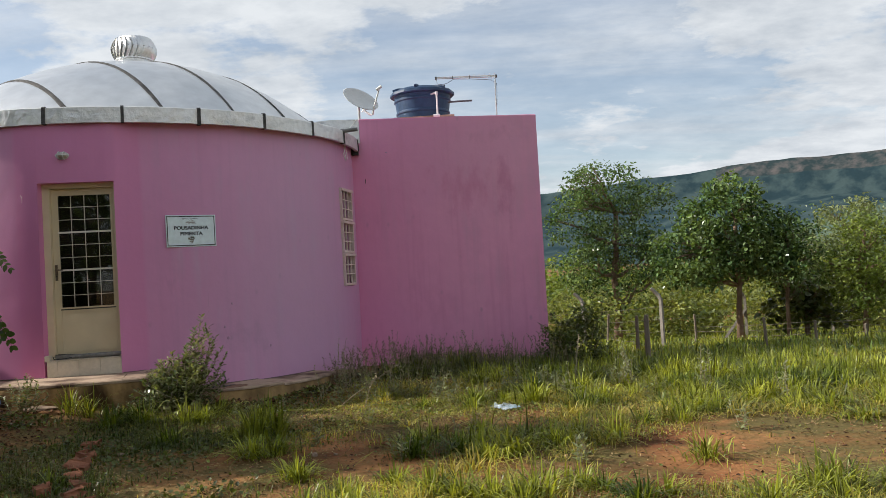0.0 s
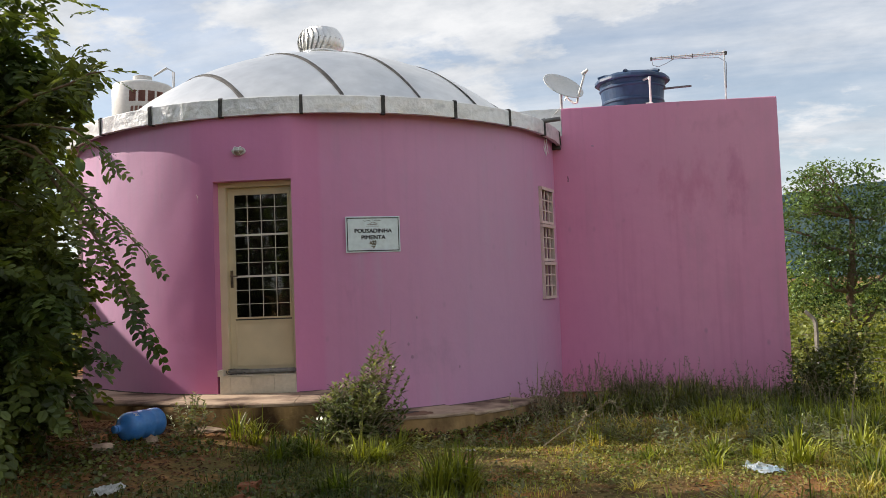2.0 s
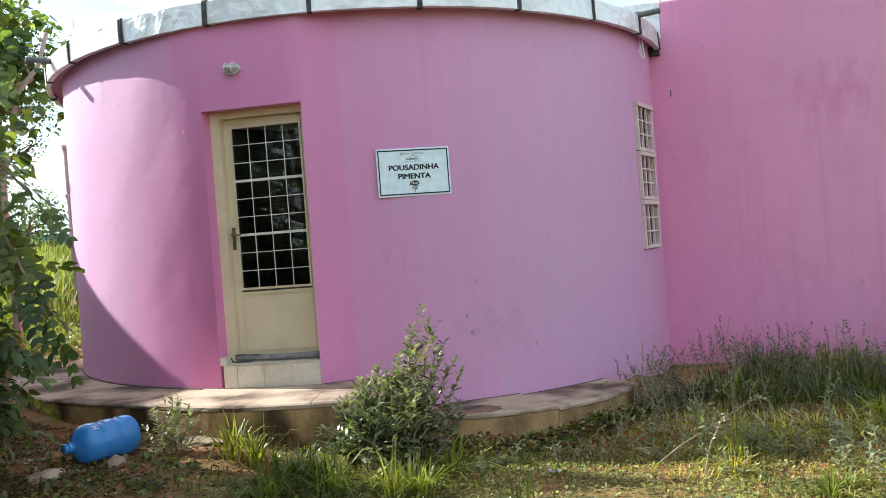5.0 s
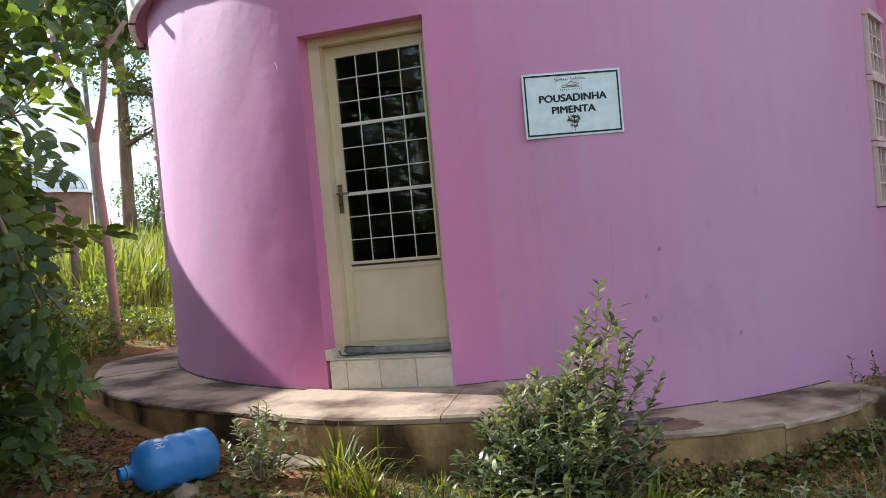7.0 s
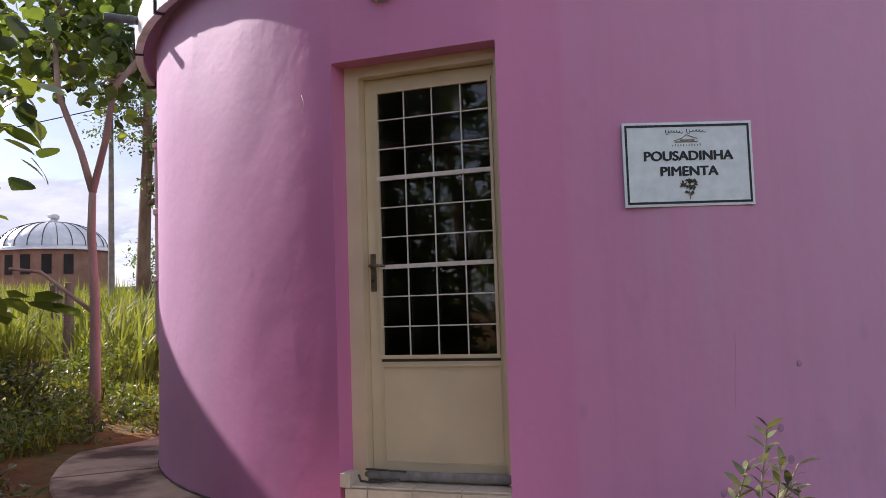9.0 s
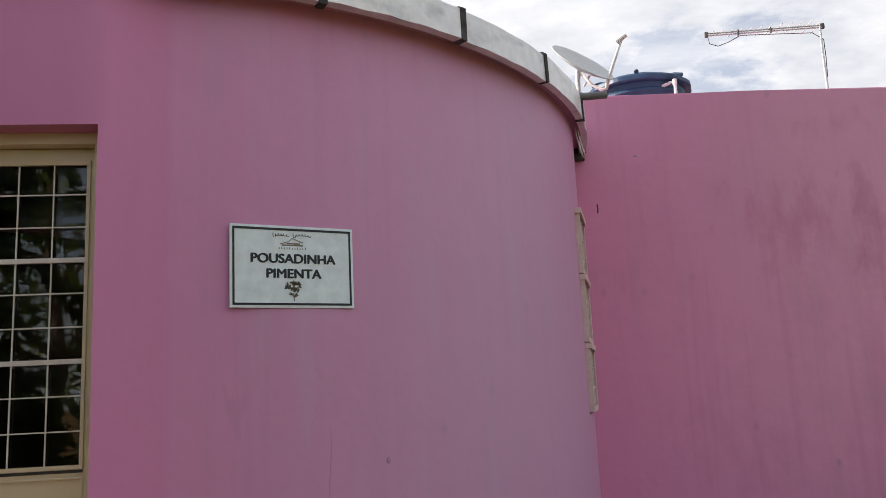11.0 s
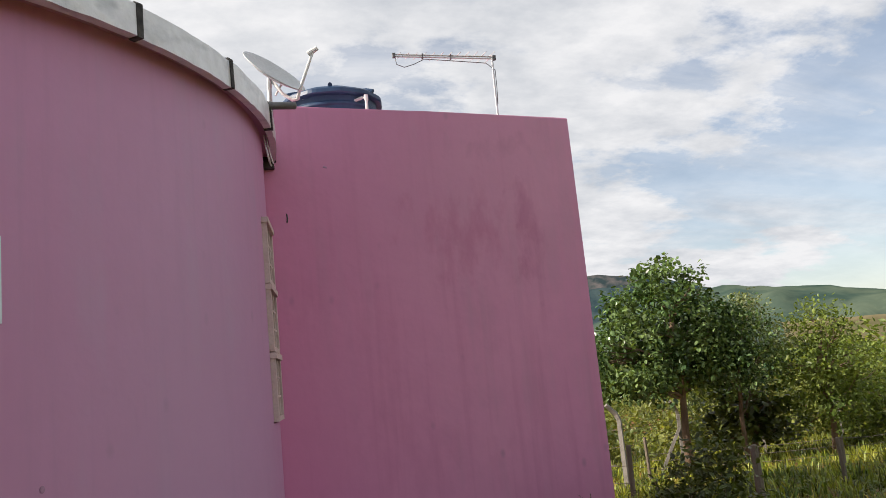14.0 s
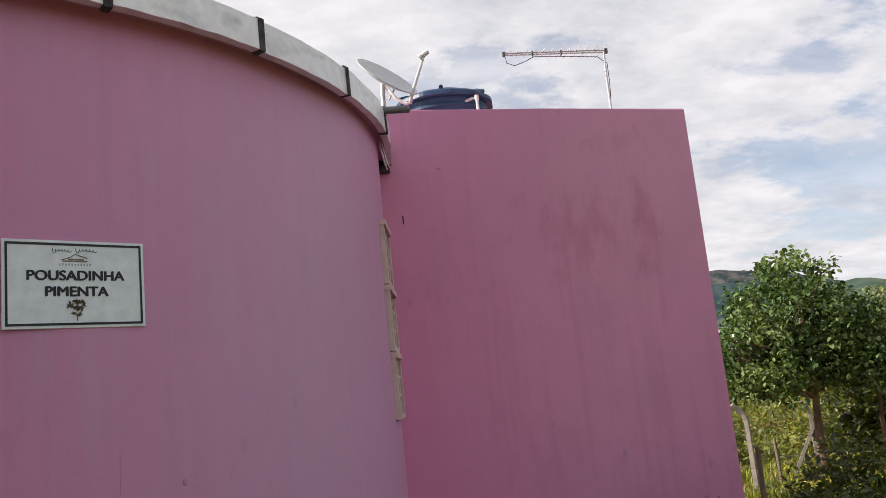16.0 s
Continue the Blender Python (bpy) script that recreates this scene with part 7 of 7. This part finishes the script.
# ---- things on the ground ----
def make_jug():
    """A twenty-litre water jug lying on its side."""
    a, b = Vector((-5.06, 8.63, 0)), Vector((-5.21, 8.14, 0))
    ax = (b - a).normalized()
    z = ground_z(-5.13, 8.4) + 0.138
    m = Matrix.Translation((a.x, a.y, z)) @ ax.to_track_quat("Z", "Y").to_matrix().to_4x4() @ Matrix.Diagonal((1.02, 1.02, 1.06, 1))
    jug = thing("water_jug", m, "empty blue twenty-litre plastic water jug lying on its side", "water jug")
    prof = [(0.0, 0.012), (0.09, 0.0), (0.115, 0.006), (0.133, 0.03), (0.136, 0.06), (0.136, 0.110), (0.128, 0.120), (0.128, 0.140), (0.136, 0.154), (0.136, 0.225), (0.128, 0.237), (0.128, 0.257), (0.136, 0.270), (0.136, 0.335), (0.130, 0.36), (0.110, 0.39), (0.070, 0.415), (0.036, 0.428), (0.030, 0.445), (0.030, 0.462), (0.034, 0.466), (0.034, 0.49), (0.030, 0.494), (0.0, 0.494)]
    part("body", lathe_bm(prof, 40), JUG_BLUE, jug, smooth=True)
    part("neck_ring", lathe_bm([(0.032, 0.452), (0.040, 0.455), (0.040, 0.463), (0.032, 0.466)], 24), JUG_BLUE, jug)
    # a small white printed mark on the flank that faces up
    up = m.to_3x3().inverted() @ Vector((0.35, -0.55, 0.75))
    q = math.atan2(up.y, up.x)
    for k, (da, z0, z1) in enumerate(((-0.10, 0.285, 0.330), (0.0, 0.300, 0.318), (0.10, 0.285, 0.330))):
        bm = bmesh.new()
        vs = [bm.verts.new((0.1372 * math.cos(q + da + s), 0.1372 * math.sin(q + da + s), zz)) for s, zz in ((-0.035, z0), (0.035, z0), (0.035, z1), (-0.035, z1))]
        bm.faces.new(vs)
        bmesh.ops.solidify(bm, geom=bm.faces[:], thickness=0.001)
        part("printed_mark", bm, LABEL_WHITE, jug, "white printed mark")


make_jug()


def rock(name, label, category, material, x, y, size, seed, squash=0.6, sink=0.3, group=""):
    bm = bmesh.new()
    bmesh.ops.create_icosphere(bm, subdivisions=2, radius=1)
    for v in bm.verts:
        n = noise.noise(v.co * 1.3 + Vector((seed, 0, 0)))
        v.co *= 1 + 0.35 * n
        v.co = Vector((v.co.x * size, v.co.y * size * 0.7, v.co.z * size * squash))
    ob = single(name, bm, material, pose(x, y, ground_z(x, y) + size * squash * (1 - sink) * 0.6, 0, 0, seed * 77), label, category, group)
    return ob


rock("field_stone", "tan stone propped against the water jug", "stone", STONE, -4.93, 8.30, 0.075, 1, 0.7)


def broken_brick(x, y, rz, tilt, l, seed):
    rnd = random.Random(seed)
    bm = box_bm(-l / 2, l / 2, -0.05, 0.05, -0.035, 0.035, 0.006)
    for v in bm.verts:
        v.co += Vector((rnd.uniform(-1, 1), rnd.uniform(-1, 1), rnd.uniform(-1, 1))) * 0.012 * (2.2 if v.co.x > 0 else 0.6)
    single("broken_brick", bm, BRICK, pose(x, y, ground_z(x, y) + 0.022, tilt, tilt * 0.6, rz), "broken red clay brick half sunk in the earth", "brick", "broken bricks")


rnd = random.Random(8)
for k, (x, y) in enumerate(((-2.82, 5.88), (-2.95, 6.1), (-3.05, 6.35), (-3.13, 6.56), (-3.0, 5.7), (-2.75, 5.65), (-3.2, 6.8), (-2.6, 5.4), (-3.34, 7.2), (-2.75, 4.9))):
    broken_brick(x, y, rnd.uniform(0, 180), rnd.uniform(-14, 14), rnd.uniform(0.10, 0.2), k)
for k in range(30):
    x, y = rnd.uniform(-4.9, -1.0), rnd.uniform(4.4, 8.3)
    rock("pebble", "small rounded earthy pebble stone", "stone", STONE, x, y, rnd.uniform(0.015, 0.04), k + 3, 0.6, 0.2, "pebbles")
rock("flat_stone", "flat pale stone lying in the earth", "stone", CONCRETE, -5.22, 7.98, 0.15, 6, 0.22)
rock("flat_stone", "flat pale stone lying in the earth", "stone", CONCRETE, -4.75, 9.0, 0.22, 7, 0.12)


def crumple(name, label, category, material, x, y, size, seed, height=0.35):
    bm = bmesh.new()
    n = 9
    grid = [[bm.verts.new(((i / (n - 1) - 0.5) * size, (j / (n - 1) - 0.5) * size * 0.7, abs(noise.noise((i * 0.55 + seed, j * 0.6, seed))) * size * height + 0.004)) for i in range(n)] for j in range(n)]
    for j in range(n - 1):
        for i in range(n - 1):
            bm.faces.new((grid[j][i], grid[j][i + 1], grid[j + 1][i + 1], grid[j + 1][i]))
    bmesh.ops.solidify(bm, geom=bm.faces[:], thickness=0.002)
    single(name, bm, material, pose(x, y, ground_z(x, y) + 0.01, 0, 0, seed * 40), label, category)


crumple("plastic_litter", "crumpled pale blue and white plastic wrapper in the grass", "litter", PAPER_BLUE, 0.46, 8.42, 0.30, 3, 0.24)
crumple("paper_litter", "torn white paper lying on the earth", "litter", PAPER, -4.21, 6.72, 0.24, 7, 0.4)
crumple("paper_litter", "torn white paper lying on the earth", "litter", PAPER, -2.05, 9.15, 0.09, 9, 0.4)


def dry_stem(pts, seed):
    rng = np.random.default_rng(seed)
    x, y = pts[0][:2]
    ob = thing("dry_stalk", pose(x, y, ground_z(x, y)), "bent dry flower stalk", "weed", "dry stalks")
    loc = [(p[0] - x, p[1] - y, p[2]) for p in pts]
    part("stem", tube_bm(loc, [0.006 - 0.003 * k / len(loc) for k in range(len(loc))], 5), TWIG, ob)
    m = 26
    s = rng.uniform(0.55, 1.0, m) * (len(loc) - 1)
    q = np.array([np.array(loc[int(v)]) + (np.array(loc[min(int(v) + 1, len(loc) - 1)]) - np.array(loc[int(v)])) * (v % 1) + rng.normal(size=3) * 0.012 for v in s])
    spread_mesh("seed_head", ROUND_V, LEAF_F, q, turns(rng, m), rng.uniform(0.015, 0.03, m), TWIG, ob)["kind"] = "stuff"


dry_stem([(-1.45, 9.45, 0.0), (-1.25, 9.5, 0.15), (-1.0, 9.55, 0.30), (-0.8, 9.6, 0.42), (-0.72, 9.6, 0.46)], 1)
dry_stem([(-1.1, 9.2, 0.0), (-1.05, 9.25, 0.2), (-0.95, 9.3, 0.38)], 2)
dry_stem([(1.35, 9.6, 0.0), (1.4, 9.65, 0.35), (1.45, 9.7, 0.62)], 3)


# ---- the distance to the west ----
def far_dome_house(x, y, base):
    ob = thing("domed_house", pose(x, y, base), "unfinished round brick house with a silver dome", "house")
    part("wall", lathe_bm([(3.5, -1.0), (3.5, 3.3), (3.3, 3.3), (3.3, -1.0)], 40), RAW_BRICK, ob, "bare red brick wall")
    prof = [(3.72, 3.2), (3.72, 3.42), (3.4, 3.46)] + [(3.3 * math.cos(radians(9 * k)), 3.46 + 1.75 * math.sin(radians(9 * k))) for k in range(0, 10)] + [(0.0, 5.22)]
    roof = part("roof", lathe_bm(prof, 48), FOIL, ob, "silver membrane dome", True)
    for k in range(24):
        q = radians(15 * k)
        pts = [((3.3 * math.cos(radians(9 * j)) + 0.01) * math.cos(q), (3.3 * math.cos(radians(9 * j)) + 0.01) * math.sin(q), 3.47 + 1.75 * math.sin(radians(9 * j))) for j in range(0, 10)]
        part("membrane_lap", tube_bm(pts, 0.03, 4), TAR, roof)
    part("roof_vent", lathe_bm([(0.25, 5.1), (0.25, 5.35), (0.38, 5.45), (0.38, 5.65), (0.2, 5.75), (0.0, 5.76)], 20), FOIL, ob)
    for deg in (-115, -95, -78, -60, -40, -20):
        t = radians(deg)
        # near-black box stands in for the opening's unlit inside
        bm = box_bm(-0.28, 0.28, -0.06, 0.06, 1.7, 2.9)
        bmesh.ops.transform(bm, matrix=Matrix.Translation((3.48 * math.cos(t), 3.48 * math.sin(t), 0)) @ Matrix.Rotation(t + math.pi / 2, 4, "Z"), verts=bm.verts)
        part("window", bm, DARK, ob, "dark unglazed window opening")


az = radians(-55.8)
far_dome_house(-2.5 + 58 * math.sin(az), 6.4 + 58 * math.cos(az), 2.85)


def utility_pole(x, y, h):
    g = ground_z(x, y)
    ob = thing("utility_pole", pose(x, y, g), "grey cement utility pole", "utility pole")
    part("pole", tube_bm([(0, 0, -0.4), (0, 0, h * 0.5), (0, 0, h)], [0.12, 0.10, 0.07], 10), POST_CEMENT, ob)
    part("crossarm", box_bm(-0.7, 0.7, -0.05, 0.05, h - 0.5, h - 0.38, 0.01), POST_WOOD, ob)
    for s in (-0.6, 0.0, 0.6):
        part("insulator", lathe_bm([(0.0, h - 0.38), (0.05, h - 0.38), (0.06, h - 0.30), (0.03, h - 0.24), (0.0, h - 0.24)], 10), PVC_WHITE, ob).location.x = s
    return Vector((x, y, g + h - 0.3))


top = utility_pole(-27.0, 25.3, 8.0)
cable = thing("overhead_cable", pose(*top), "thin black overhead cable", "cable")
wpart("strand", tube_bm([top, top + Vector((-9, -3, -1.1)), top + Vector((-18, -6, -1.4)), top + Vector((-30, -10, -0.6))], 0.02, 5), TAR, cable)


def water_tower(x, y, base):
    ob = thing("water_tower", pose(x, y, base), "white painted steel water tower with faded lettering bars", "water tower")
    part("shell", lathe_bm([(1.0, -8.0), (1.0, 6.5), (1.75, 7.6), (1.75, 11.2), (1.68, 11.35), (0.6, 11.7), (0.0, 11.72)], 40), TOWER_PAINT, ob, smooth=True)
    part("hatch", lathe_bm([(0.55, 11.6), (0.55, 11.95), (0.0, 12.0)], 24), TOWER_PAINT, ob)
    face = math.atan2(-y, -x)
    for row, z0, z1, n, w in ((0, 10.1, 10.75, 4, 0.11), (1, 9.5, 9.82, 8, 0.045)):
        for k in range(n):
            q = face + (k - (n - 1) / 2) * (0.30 if row == 0 else 0.135) + 0.12
            bm = bmesh.new()
            m = 4
            lo = [bm.verts.new((1.76 * math.cos(q - w + 2 * w * j / m), 1.76 * math.sin(q - w + 2 * w * j / m), z0)) for j in range(m + 1)]
            hi = [bm.verts.new((1.76 * math.cos(q - w + 2 * w * j / m + 0.02), 1.76 * math.sin(q - w + 2 * w * j / m + 0.02), z1)) for j in range(m + 1)]
            for j in range(m):
                bm.faces.new((lo[j], lo[j + 1], hi[j + 1], hi[j]))
            bmesh.ops.solidify(bm, geom=bm.faces[:], thickness=0.01)
            part("painted_bar", bm, TOWER_INK, ob, "faded dark painted bar")
    for s in (0.0, 0.35):
        q = face + 1.15 + s * 0.35
        part("ladder_rail", tube_bm([(1.9 * math.cos(q), 1.9 * math.sin(q), 6.0), (1.9 * math.cos(q), 1.9 * math.sin(q), 12.2), (1.5 * math.cos(q), 1.5 * math.sin(q), 12.45), (0.7 * math.cos(q), 0.7 * math.sin(q), 12.0)], 0.035, 6), GALV, ob)


az = radians(-34.6)
water_tower(-0.1 + 52 * math.sin(az), 1.2 + 52 * math.cos(az), 3.0)

# unseen building added west of the yard, whose eaves shade the foot of the round wall
shade_building = thing("unseen_shade_building", pose(-14.0, 6.55, 0.3), "plain pink building out of view, added to cast shade", "house")
wpart("wall", box_bm(-15.6, -12.5, 2.15, 11.67, -0.4, 4.74, 0.02), PINK_B, shade_building)
wpart("roof_edge", box_bm(-15.7, -12.44, 2.05, 11.73, 4.744, 4.82, 0.01), FOIL_OLD, shade_building)
